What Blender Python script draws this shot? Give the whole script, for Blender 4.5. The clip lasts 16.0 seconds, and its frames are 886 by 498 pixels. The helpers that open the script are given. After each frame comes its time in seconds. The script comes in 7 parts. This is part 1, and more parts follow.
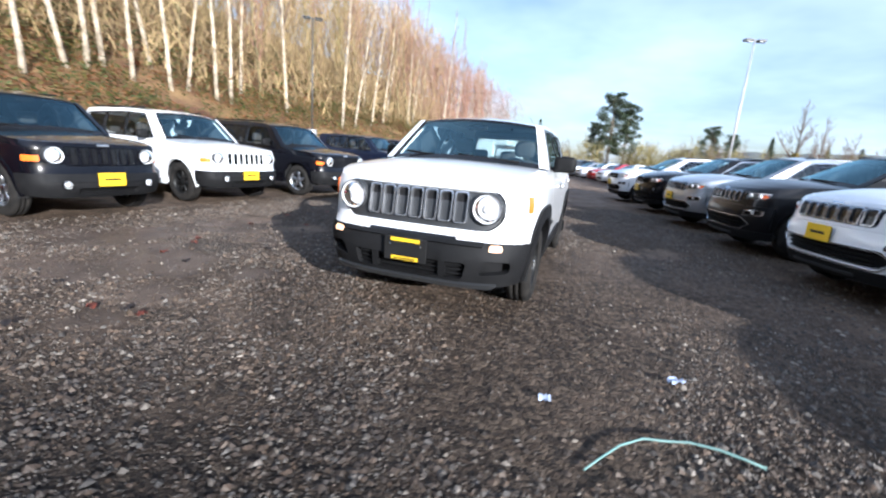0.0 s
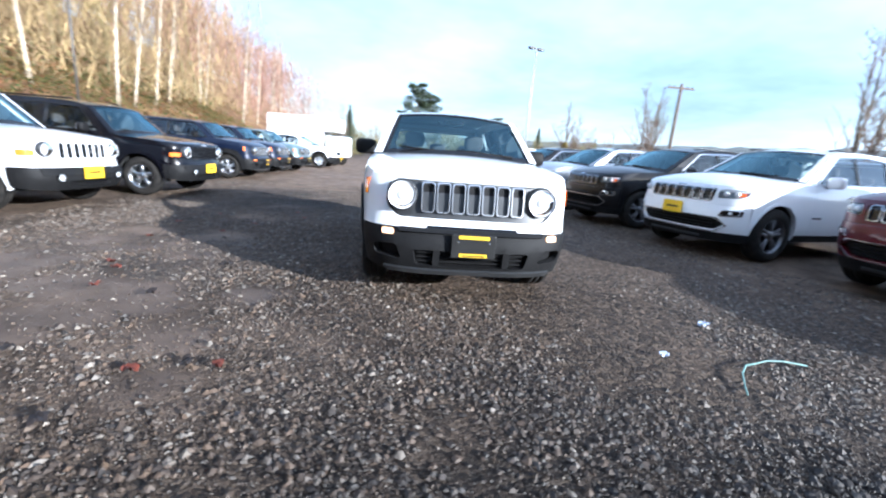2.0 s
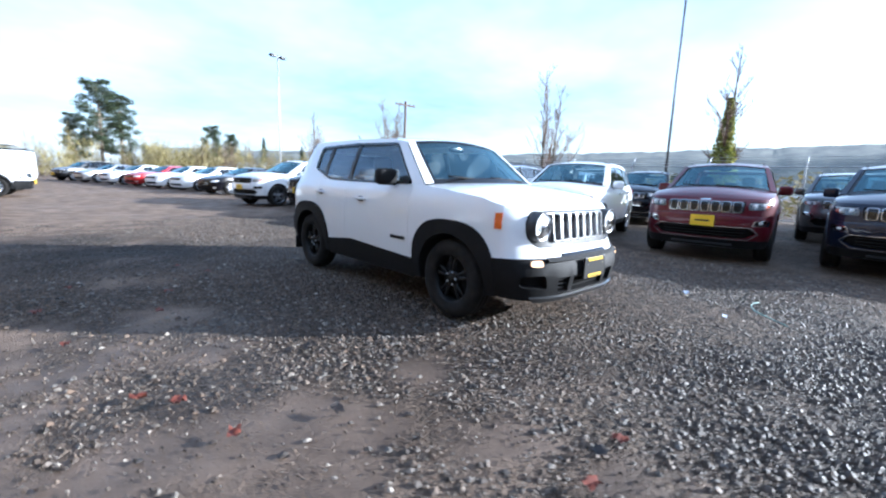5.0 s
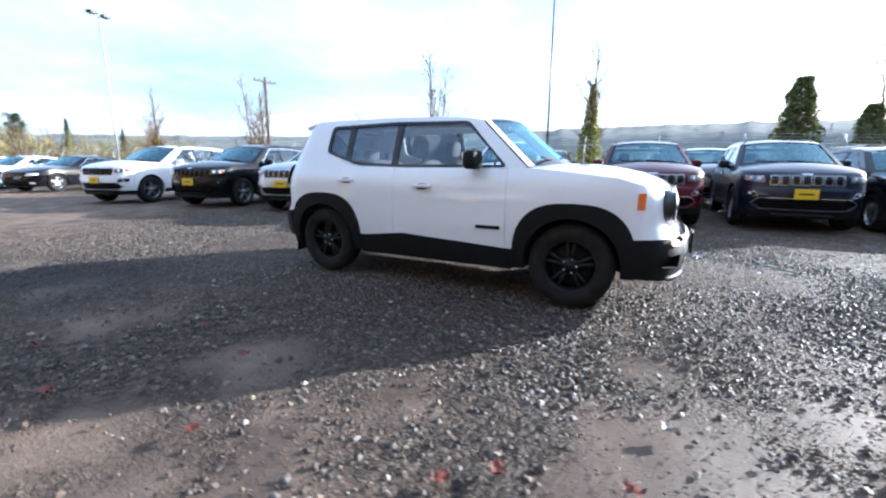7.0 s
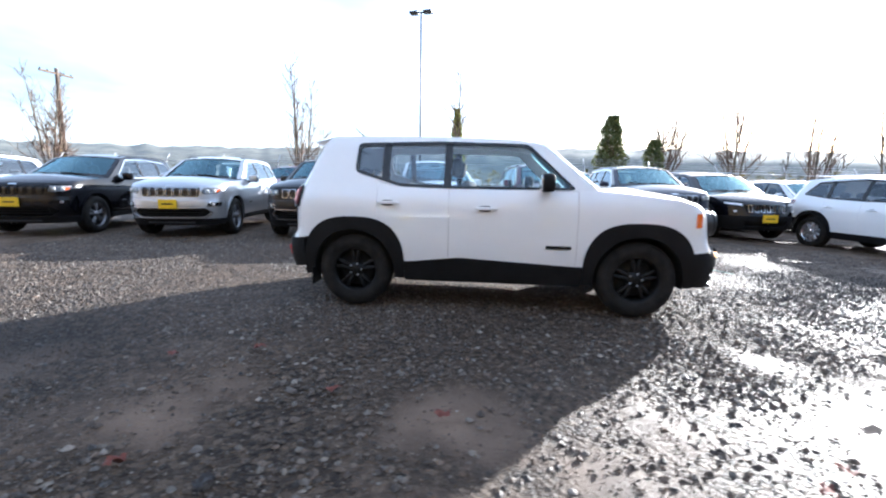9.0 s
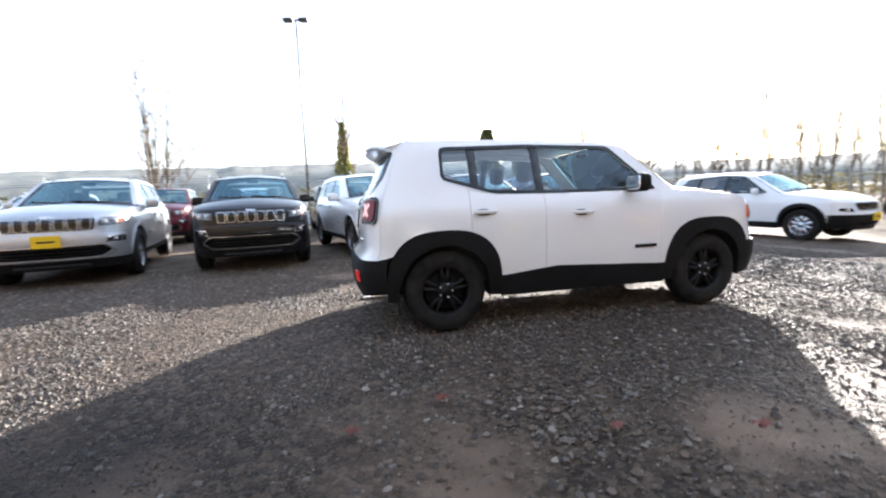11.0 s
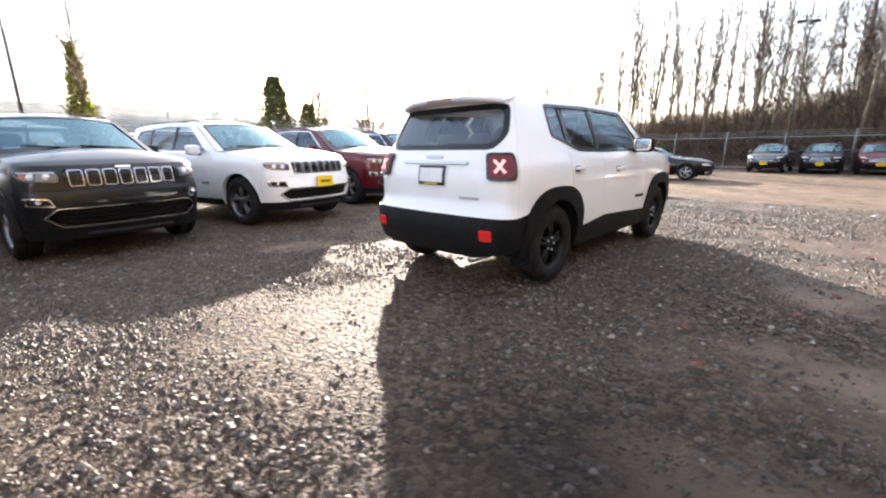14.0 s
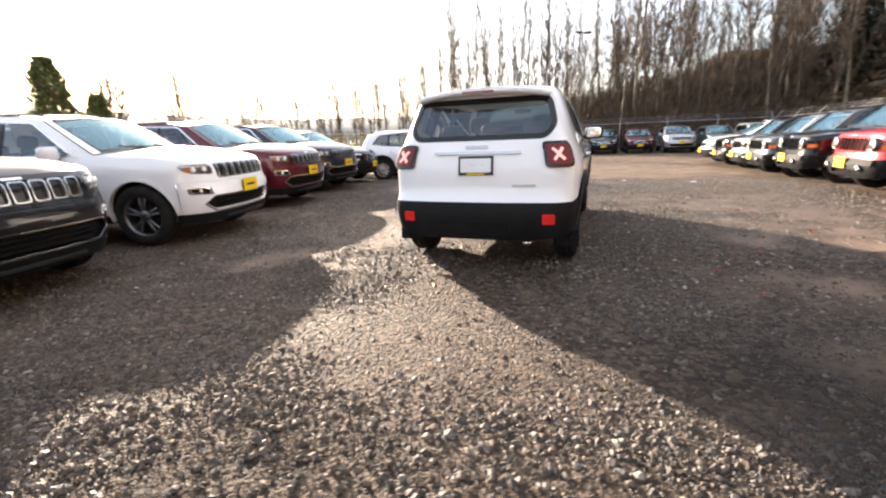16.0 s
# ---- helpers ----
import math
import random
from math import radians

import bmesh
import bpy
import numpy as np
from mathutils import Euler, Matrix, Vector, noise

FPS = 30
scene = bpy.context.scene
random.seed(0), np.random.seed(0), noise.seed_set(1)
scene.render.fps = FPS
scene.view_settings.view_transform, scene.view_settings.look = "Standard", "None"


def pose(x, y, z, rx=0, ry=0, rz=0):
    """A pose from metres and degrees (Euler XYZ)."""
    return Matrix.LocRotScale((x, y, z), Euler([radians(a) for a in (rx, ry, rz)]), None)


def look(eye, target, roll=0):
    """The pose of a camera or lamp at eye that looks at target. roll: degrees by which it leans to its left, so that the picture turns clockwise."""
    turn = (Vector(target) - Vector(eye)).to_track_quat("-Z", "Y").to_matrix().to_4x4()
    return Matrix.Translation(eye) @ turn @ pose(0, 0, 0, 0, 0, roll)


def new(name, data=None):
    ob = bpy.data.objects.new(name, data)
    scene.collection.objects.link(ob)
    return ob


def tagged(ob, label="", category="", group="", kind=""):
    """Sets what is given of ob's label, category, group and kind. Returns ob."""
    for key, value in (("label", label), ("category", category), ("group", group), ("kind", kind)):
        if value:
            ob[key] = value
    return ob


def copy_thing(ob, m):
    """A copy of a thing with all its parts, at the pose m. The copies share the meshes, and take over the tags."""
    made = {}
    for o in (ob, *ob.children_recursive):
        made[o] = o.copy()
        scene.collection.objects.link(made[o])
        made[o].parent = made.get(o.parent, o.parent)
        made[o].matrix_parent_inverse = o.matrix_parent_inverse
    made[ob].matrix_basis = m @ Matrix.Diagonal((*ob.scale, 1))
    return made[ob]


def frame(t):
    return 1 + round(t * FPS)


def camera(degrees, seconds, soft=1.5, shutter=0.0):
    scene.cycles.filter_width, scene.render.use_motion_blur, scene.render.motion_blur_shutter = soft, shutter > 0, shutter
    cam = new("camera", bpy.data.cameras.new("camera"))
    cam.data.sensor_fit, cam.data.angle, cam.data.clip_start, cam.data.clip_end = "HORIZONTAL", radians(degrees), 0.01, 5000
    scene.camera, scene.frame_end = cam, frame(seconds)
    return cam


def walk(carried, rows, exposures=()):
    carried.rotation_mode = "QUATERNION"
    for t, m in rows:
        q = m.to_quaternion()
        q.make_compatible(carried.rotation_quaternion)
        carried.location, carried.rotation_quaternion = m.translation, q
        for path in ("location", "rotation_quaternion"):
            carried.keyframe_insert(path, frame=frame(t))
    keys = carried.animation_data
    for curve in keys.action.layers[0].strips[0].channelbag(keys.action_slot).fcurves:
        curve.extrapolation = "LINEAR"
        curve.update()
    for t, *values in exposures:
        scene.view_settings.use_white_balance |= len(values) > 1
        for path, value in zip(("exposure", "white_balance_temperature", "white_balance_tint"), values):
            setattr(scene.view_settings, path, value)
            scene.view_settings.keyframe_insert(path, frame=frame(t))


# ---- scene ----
cam = camera(92.9, 16.0, soft=2.1, shutter=0.5)
PATH = [
    (0, (1.235, -4.906, 1.208), (0.603, -3.061, 0.767), 4.4),
    (0.5, (0.795, -5.054, 1.175), (0.36, -3.164, 0.688), 3.2),
    (1, (0.338, -5.17, 1.192), (0.093, -3.222, 0.808), 1.7),
    (1.5, (-0.135, -5.224, 1.199), (-0.137, -3.259, 0.827), 2.2),
    (2, (-0.607, -5.178, 1.158), (-0.364, -3.241, 0.723), 4.5),
    (2.5, (-1.124, -5.164, 1.166), (-0.59, -3.277, 0.775), 4.4),
    (3, (-1.554, -4.993, 1.176), (-0.919, -3.131, 0.817), 4.0),
    (3.5, (-1.976, -4.759, 1.178), (-1.001, -3.056, 0.792), 6.5),
    (4, (-2.481, -4.495, 1.206), (-1.38, -2.868, 0.827), 4.9),
    (6.3, (-3.982, -2.618, 1.148), (-2.339, -1.54, 0.772), 2.2),
    (6.5, (-4.059, -2.413, 1.181), (-2.398, -1.378, 0.77), 2.5),
    (7, (-4.238, -1.923, 1.149), (-2.502, -1.01, 0.755), 0.3),
    (7.5, (-4.444, -1.447, 1.156), (-2.613, -0.71, 0.832), 1.3),
    (8, (-4.577, -0.972, 1.158), (-2.69, -0.412, 0.806), 1.0),
    (8.5, (-4.63, -0.462, 1.192), (-2.707, -0.009, 0.881), 1.5),
    (9, (-4.657, 0.048, 1.177), (-2.692, 0.253, 0.865), 1.0),
    (9.2, (-4.642, 0.214, 1.16), (-2.677, 0.421, 0.848), 1.2),
    (11.3, (-4.117, 2.344, 1.129), (-2.241, 1.716, 0.84), -0.7),
    (11.5, (-4.09, 2.503, 1.145), (-2.266, 1.754, 0.811), 0.9),
    (12, (-3.834, 2.9, 1.135), (-2.093, 1.998, 0.743), 0.7),
    (12.5, (-3.59, 3.336, 1.11), (-1.919, 2.307, 0.727), -0.0),
    (13, (-3.313, 3.739, 1.15), (-1.713, 2.617, 0.724), -1.9),
    (13.5, (-2.998, 4.137, 1.164), (-1.512, 2.874, 0.716), -1.2),
    (14, (-2.659, 4.547, 1.177), (-1.305, 3.151, 0.711), -0.6),
    (14.5, (-2.244, 4.861, 1.177), (-1.031, 3.335, 0.729), -2.2),
    (15, (-1.88, 5.168, 1.209), (-0.936, 3.451, 0.807), -3.7),
    (15.5, (-1.497, 5.383, 1.186), (-0.638, 3.635, 0.73), -5.0),
    (16, (-1.02, 5.565, 1.207), (-0.342, 3.754, 0.692), -2.3),
]
walk(cam, [(t, look(eye, target, roll)) for t, eye, target, roll in PATH],
     exposures=[(0.0, 1.28, 5350, 11), (1.5, 1.58, 5200, 10), (3.5, 1.70, 4950, 8), (7.0, 1.88, 5200, 10), (9.0, 2.10, 5450, 11), (12.5, 2.32, 6300, 14), (14.5, 2.42, 6700, 16), (16.0, 2.29, 7050, 17)])

# ---- world and sun ----
SUN_EL, SUN_AZ = 16.0, 129.0      # degrees; azimuth clockwise from +y
world = bpy.data.worlds.new("sky")
scene.world = world
world.use_nodes = True
wn, wl = world.node_tree.nodes, world.node_tree.links
wn.clear()
w_out, w_bg = wn.new("ShaderNodeOutputWorld"), wn.new("ShaderNodeBackground")
w_sky, w_co = wn.new("ShaderNodeTexSky"), wn.new("ShaderNodeTexCoord")
w_sky.sky_type, w_sky.sun_disc = "NISHITA", False
w_sky.sun_elevation, w_sky.sun_rotation = radians(SUN_EL), radians(SUN_AZ)
w_sky.air_density, w_sky.dust_density = 1.0, 1.6
w_sep, w_add, w_dx, w_dy, w_cmb = (wn.new("ShaderNodeSeparateXYZ"), wn.new("ShaderNodeMath"), wn.new("ShaderNodeMath"),
                                   wn.new("ShaderNodeMath"), wn.new("ShaderNodeCombineXYZ"))
w_add.operation, w_add.inputs[1].default_value = "ADD", 0.18
w_dx.operation = w_dy.operation = "DIVIDE"
wl.new(w_co.outputs["Generated"], w_sep.inputs[0])
wl.new(w_sep.outputs[2], w_add.inputs[0])
wl.new(w_sep.outputs[0], w_dx.inputs[0]), wl.new(w_add.outputs[0], w_dx.inputs[1])
wl.new(w_sep.outputs[1], w_dy.inputs[0]), wl.new(w_add.outputs[0], w_dy.inputs[1])
wl.new(w_dx.outputs[0], w_cmb.inputs[0]), wl.new(w_dy.outputs[0], w_cmb.inputs[1])
w_noise, w_ramp, w_mix = wn.new("ShaderNodeTexNoise"), wn.new("ShaderNodeValToRGB"), wn.new("ShaderNodeMix")
w_noise.inputs["Scale"].default_value, w_noise.inputs["Detail"].default_value = 0.6, 5
w_noise.inputs["Roughness"].default_value = 0.55
wl.new(w_cmb.outputs[0], w_noise.inputs["Vector"])
w_ramp.color_ramp.elements[0].position, w_ramp.color_ramp.elements[1].position = 0.30, 0.84
wl.new(w_noise.outputs["Fac"], w_ramp.inputs[0])
w_mix.data_type = "RGBA"
w_mix.inputs["B"].default_value = (8.8, 9.6, 10.6, 1)
w_fac = wn.new("ShaderNodeMath")
w_fac.operation, w_fac.inputs[1].default_value = "MULTIPLY", 0.74
wl.new(w_ramp.outputs[0], w_fac.inputs[0])
wl.new(w_fac.outputs[0], w_mix.inputs["Factor"])
wl.new(w_sky.outputs[0], w_mix.inputs["A"])
wl.new(w_mix.outputs["Result"], w_bg.inputs[0])
w_bg.inputs[1].default_value = 0.08
wl.new(w_bg.outputs[0], w_out.inputs[0])

sun = new("sun", bpy.data.lights.new("sun", "SUN"))
sun.data.energy, sun.data.angle, sun.data.color = 5.0, radians(0.8), (1.0, 0.90, 0.76)
SUN_DIR = Vector((math.cos(radians(SUN_EL)) * math.sin(radians(SUN_AZ)), math.cos(radians(SUN_EL)) * math.cos(radians(SUN_AZ)), math.sin(radians(SUN_EL))))
sun.matrix_world = look(SUN_DIR * 60, (0, 0, 0))

# ---- materials ----


def material(name, base, rough=0.6, metal=0.0, vary=0.12, scale=6.0, bump=0.0, bump_scale=40.0, coat=0.0, second=None, spec=0.5, detail=4.0, obj_random=0.0, rough_vary=0.1):
    """A principled material with colour variation at two scales, uneven gloss and fine relief."""
    m = bpy.data.materials.new(name)
    m.use_nodes = True
    n, l = m.node_tree.nodes, m.node_tree.links
    b = n["Principled BSDF"]
    co = n.new("ShaderNodeTexCoord")
    big, small = n.new("ShaderNodeTexNoise"), n.new("ShaderNodeTexNoise")
    big.inputs["Scale"].default_value, big.inputs["Detail"].default_value = scale, detail
    small.inputs["Scale"].default_value, small.inputs["Detail"].default_value = scale * 9, 3
    for t in (big, small):
        l.new(co.outputs["Object"], t.inputs["Vector"])
    mixn = n.new("ShaderNodeMath")
    mixn.operation = "MULTIPLY_ADD"
    mixn.inputs[1].default_value = 0.4
    l.new(small.outputs["Fac"], mixn.inputs[0])
    l.new(big.outputs["Fac"], mixn.inputs[2])
    ramp = n.new("ShaderNodeValToRGB")
    a = [max(0.0, c * (1 - vary)) for c in base]
    z = [min(1.0, c * (1 + vary)) for c in (second or base)]
    ramp.color_ramp.elements[0].position, ramp.color_ramp.elements[0].color = 0.50, (*a, 1)
    ramp.color_ramp.elements[1].position, ramp.color_ramp.elements[1].color = 0.90, (*z, 1)
    l.new(mixn.outputs[0], ramp.inputs[0])
    colour = ramp.outputs[0]
    if obj_random:
        info, hsv, mm = n.new("ShaderNodeObjectInfo"), n.new("ShaderNodeHueSaturation"), n.new("ShaderNodeMapRange")
        mm.inputs[3].default_value, mm.inputs[4].default_value = 1 - obj_random, 1 + obj_random
        l.new(info.outputs["Random"], mm.inputs[0])
        l.new(mm.outputs[0], hsv.inputs["Value"])
        l.new(colour, hsv.inputs["Color"])
        colour = hsv.outputs[0]
    l.new(colour, b.inputs["Base Color"])
    rr = n.new("ShaderNodeMapRange")
    rr.inputs[3].default_value, rr.inputs[4].default_value = max(0.0, rough - rough_vary * rough), min(1.0, rough + rough_vary * rough)
    l.new(big.outputs["Fac"], rr.inputs[0])
    l.new(rr.outputs[0], b.inputs["Roughness"])
    b.inputs["Metallic"].default_value = metal
    b.inputs["Specular IOR Level"].default_value = spec
    if coat:
        b.inputs["Coat Weight"].default_value, b.inputs["Coat Roughness"].default_value = coat, 0.04
    if bump:
        fine, bp = n.new("ShaderNodeTexNoise"), n.new("ShaderNodeBump")
        fine.inputs["Scale"].default_value, fine.inputs["Detail"].default_value = bump_scale, 3
        l.new(co.outputs["Object"], fine.inputs["Vector"])
        l.new(fine.outputs["Fac"], bp.inputs["Height"])
        bp.inputs["Strength"].default_value, bp.inputs["Distance"].default_value = bump, 0.01
        l.new(bp.outputs[0], b.inputs["Normal"])
    return m


def paint(name, base, flake=0.0, rough=0.35, coat=1.0, spec=0.5):
    """Clear-coated car paint with a film of road dust."""
    return material(name, base, rough, flake, vary=0.05, scale=2.2, coat=coat, spec=spec, second=[c * 0.93 + 0.002 for c in base])


def glazing(name, tint, gloss=(1.0, 1.0, 1.0), ior=1.6):
    m = bpy.data.materials.new(name)
    m.use_nodes = True
    n, l = m.node_tree.nodes, m.node_tree.links
    n.clear()
    out, mix, tr, gl, fr = (n.new("ShaderNodeOutputMaterial"), n.new("ShaderNodeMixShader"), n.new("ShaderNodeBsdfTransparent"),
                            n.new("ShaderNodeBsdfGlossy"), n.new("ShaderNodeFresnel"))
    tr.inputs[0].default_value = (*tint, 1)
    gl.inputs["Roughness"].default_value = 0.03
    gl.inputs["Color"].default_value = (*gloss, 1)
    fr.inputs[0].default_value = ior
    l.new(fr.outputs[0], mix.inputs[0]), l.new(tr.outputs[0], mix.inputs[1]), l.new(gl.outputs[0], mix.inputs[2])
    l.new(mix.outputs[0], out.inputs[0])
    return m


def lamp_material(name, colour, strength, base=(0.8, 0.8, 0.8)):
    m = bpy.data.materials.new(name)
    m.use_nodes = True
    b = m.node_tree.nodes["Principled BSDF"]
    b.inputs["Base Color"].default_value = (*base, 1)
    b.inputs["Emission Color"].default_value = (*colour, 1)
    b.inputs["Emission Strength"].default_value = strength
    return m


WHITE = paint("white_paint", (0.87, 0.88, 0.89), rough=0.3)
BLACK = paint("black_paint", (0.003, 0.003, 0.005), coat=0.7, spec=0.08, rough=0.2)
NAVY = paint("navy_paint", (0.006, 0.010, 0.026), 0.2, coat=0.7, spec=0.15)
SILVER = paint("silver_paint", (0.50, 0.52, 0.55), 0.7)
GREY = paint("grey_paint", (0.06, 0.063, 0.067), 0.6)
MAROON = paint("maroon_paint", (0.085, 0.004, 0.011), 0.15, coat=0.6, spec=0.2)
RED = paint("red_paint", (0.42, 0.012, 0.016), 0.1)
TEAL = paint("grey_green_paint", (0.10, 0.15, 0.16), 0.2)
BRONZE = paint("dark_bronze_paint", (0.009, 0.0085, 0.0095), 0.15, coat=0.6, spec=0.12)
PLASTIC = material("black_plastic", (0.009, 0.009, 0.0095), 0.6, vary=0.25, scale=5, bump=0.2, bump_scale=260, spec=0.16)
GRILLEGREY = material("grille_grey", (0.045, 0.047, 0.050), 0.4, 0.3, vary=0.15, scale=8)
TRIM = material("gloss_black", (0.008, 0.008, 0.009), 0.18, vary=0.2)
RUBBER = material("tyre_rubber", (0.008, 0.0078, 0.0075), 0.85, vary=0.3, scale=9, bump=0.3, bump_scale=90, second=(0.018, 0.016, 0.014), spec=0.25)
SATIN = material("bright_grille_trim", (0.52, 0.53, 0.55), 0.26, 0.85, vary=0.08)
CHROME = material("chrome", (0.80, 0.81, 0.83), 0.10, 1.0, vary=0.04)
ALLOY = material("alloy_rim", (0.55, 0.56, 0.58), 0.28, 1.0, vary=0.1)
ALLOY_DARK = material("grey_alloy_rim", (0.20, 0.20, 0.21), 0.34, 0.9, vary=0.12)
STEEL_BLACK = material("black_rim", (0.006, 0.006, 0.006), 0.45, 0.0, vary=0.2, spec=0.25)
DARK = material("underbody", (0.010, 0.010, 0.010), 0.9, vary=0.3)
CABIN = material("dark_cabin_cloth", (0.028, 0.028, 0.030), 0.9, vary=0.2, scale=8, bump=0.3, bump_scale=300)
SEATM = material("seat_cloth", (0.045, 0.044, 0.045), 0.9, vary=0.25, scale=14, bump=0.4, bump_scale=350)
YELLOW = material("yellow_plate", (0.80, 0.52, 0.01), 0.45, vary=0.06)
PLATEBLACK = material("plate_black", (0.012, 0.012, 0.012), 0.4, vary=0.2)
PLATEWHITE = material("plate_white", (0.75, 0.76, 0.78), 0.45, vary=0.04)
REDLENS = material("red_lens", (0.20, 0.006, 0.008), 0.12, vary=0.15, scale=20, coat=1.0)
AMBER = material("amber_lens", (0.80, 0.16, 0.015), 0.15, vary=0.12, scale=20, coat=1.0)
CLEAR = glazing("lamp_lens", (0.93, 0.94, 0.95))
LAMPGREY = material("lamp_housing", (0.16, 0.17, 0.18), 0.3, 0.6, vary=0.3, scale=25)
REFLECTOR = material("lamp_reflector", (0.86, 0.86, 0.86), 0.3, 0.25, vary=0.1, scale=30)
GLASS = glazing("window_glass", (0.80, 0.88, 0.90), (0.75, 0.88, 1.0), 1.75)
WINDSCREEN = glazing("windscreen_glass", (0.70, 0.88, 0.90), (0.56, 0.88, 0.98), 2.35)
PRIVACY = glazing("tinted_glass", (0.72, 0.78, 0.81), (0.80, 0.90, 1.0), 1.95)
FOGLIT = lamp_material("lit_side_lamp", (1.0, 0.55, 0.26), 0.75, (0.7, 0.4, 0.2))
# no lamp: the bumper reflector's bright return of light painted as a glow
REFLECTORGLOW = lamp_material("glowing_rear_reflector", (1.0, 0.02, 0.012), 0.05, (0.34, 0.008, 0.008))
CROSSLIT = lamp_material("lit_tail_bar", (1.0, 0.55, 0.52), 0.2, (0.5, 0.27, 0.25))
TAILLIT = lamp_material("lit_tail_lens", (1.0, 0.03, 0.03), 0.008, (0.10, 0.006, 0.010))

# ---- mesh helpers ----


def mesh_of(name, verts, faces, mat, smooth=True):
    me = bpy.data.meshes.new(name)
    me.from_pydata([tuple(v) for v in verts], [], faces)
    me.materials.append(mat)
    if smooth:
        me.polygons.foreach_set("use_smooth", [True] * len(me.polygons))
    me.update()
    return me


def part(name, me, parent, label=""):
    """Links a mesh as one object under a thing or a part."""
    ob = new(name, me)
    ob.parent = parent
    return tagged(ob, label)


def bm_mesh(name, bm, mat, smooth=False):
    me = bpy.data.meshes.new(name)
    bm.to_mesh(me)
    bm.free()
    me.materials.append(mat)
    if smooth:
        me.polygons.foreach_set("use_smooth", [True] * len(me.polygons))
    return me


def box_data(cx, cy, cz, sx, sy, sz, bevel=0.0):
    bm = bmesh.new()
    bmesh.ops.create_cube(bm, size=1, matrix=Matrix.LocRotScale((cx, cy, cz), None, (sx, sy, sz)))
    if bevel:
        bmesh.ops.bevel(bm, geom=bm.edges[:], offset=bevel, segments=2, affect="EDGES", profile=0.6)
    return bm


def box_mesh(name, c, s, mat, bevel=0.0):
    return bm_mesh(name, box_data(*c, *s, bevel), mat, False)


def blob(c, s, e=0.45, n=14, m=10, tilt=0.0):
    """A rounded block (superellipsoid) as verts and faces: c centre, s full sizes, e roundness (1: ball)."""
    def pw(v):
        return math.copysign(abs(v) ** e, v)
    verts, faces = [], []
    for j in range(m + 1):
        b = -math.pi / 2 + math.pi * j / m
        for i in range(n):
            a = 2 * math.pi * i / n
            p = Vector((pw(math.cos(b)) * pw(math.cos(a)) * s[0] / 2, pw(math.cos(b)) * pw(math.sin(a)) * s[1] / 2, pw(math.sin(b)) * s[2] / 2))
            if tilt:
                p.rotate(Euler((radians(tilt), 0, 0)))
            verts.append((p.x + c[0], p.y + c[1], p.z + c[2]))
    for j in range(m):
        for i in range(n):
            k = (i + 1) % n
            faces.append((j * n + i, j * n + k, (j + 1) * n + k, (j + 1) * n + i))
    return verts, faces


def blob_mesh(name, c, s, mat, e=0.45, tilt=0.0, n=14, m=10):
    return mesh_of(name, *blob(c, s, e, n, m, tilt), mat)


def lathe(profile, n=40, axis="x"):
    """Turns (along, radius) pairs round an axis."""
    verts, faces = [], []
    k = len(profile)
    for i in range(n):
        a = 2 * math.pi * i / n
        for x, r in profile:
            p = (x, r * math.cos(a), r * math.sin(a))
            verts.append(p if axis == "x" else (p[1], x, p[2]) if axis == "y" else (p[1], p[2], x))
    for i in range(n):
        for j in range(k - 1):
            q = (i + 1) % n
            faces.append((i * k + j, i * k + j + 1, q * k + j + 1, q * k + j))
    return verts, faces


def tube(points, radii, n=6, cap=True):
    """A tapered tube along points."""
    verts, faces = [], []
    up = Vector((0.31, 0.17, 0.93)).normalized()
    for i, p in enumerate(points):
        a = Vector(points[max(i - 1, 0)])
        b = Vector(points[min(i + 1, len(points) - 1)])
        d = (b - a).normalized()
        side = d.cross(up)
        side = side.normalized() if side.length > 1e-4 else Vector((1, 0, 0))
        other = d.cross(side)
        for k in range(n):
            t = 2 * math.pi * k / n
            verts.append(Vector(p) + (side * math.cos(t) + other * math.sin(t)) * radii[i])
    for i in range(len(points) - 1):
        for k in range(n):
            q = (k + 1) % n
            faces.append((i * n + k, i * n + q, (i + 1) * n + q, (i + 1) * n + k))
    if cap:
        faces.append(tuple(range(n - 1, -1, -1)))
        faces.append(tuple((len(points) - 1) * n + k for k in range(n)))
    return verts, faces


def joined(pieces):
    verts, faces = [], []
    for v, f in pieces:
        o = len(verts)
        verts += [tuple(p) for p in v]
        faces += [tuple(i + o for i in q) for q in f]
    return verts, faces


def dense(pts, step=0.05):
    out = []
    for (a, b), (c, d) in zip(pts, pts[1:] + pts[:1]):
        k = max(1, math.ceil(math.hypot(c - a, d - b) / step))
        out += [(a + (c - a) * i / k, b + (d - b) * i / k) for i in range(k)]
    return out


def rounded(pts, r=0.03, n=4):
    """A closed outline with its corners rounded; a point may carry its own radius."""
    out = []
    k = len(pts)
    for i in range(k):
        p, a, b = Vector(pts[i][:2]), Vector(pts[i - 1][:2]), Vector(pts[(i + 1) % k][:2])
        rr = pts[i][2] if len(pts[i]) > 2 else r
        u, v = a - p, b - p
        d = min(rr, u.length * 0.45, v.length * 0.45)
        if d < 1e-4:
            out.append(tuple(p))
            continue
        s, e = p + u.normalized() * d, p + v.normalized() * d
        for j in range(n + 1):
            t = j / n
            q = s * (1 - t) ** 2 + p * 2 * t * (1 - t) + e * t * t
            out.append((q.x, q.y))
    return out


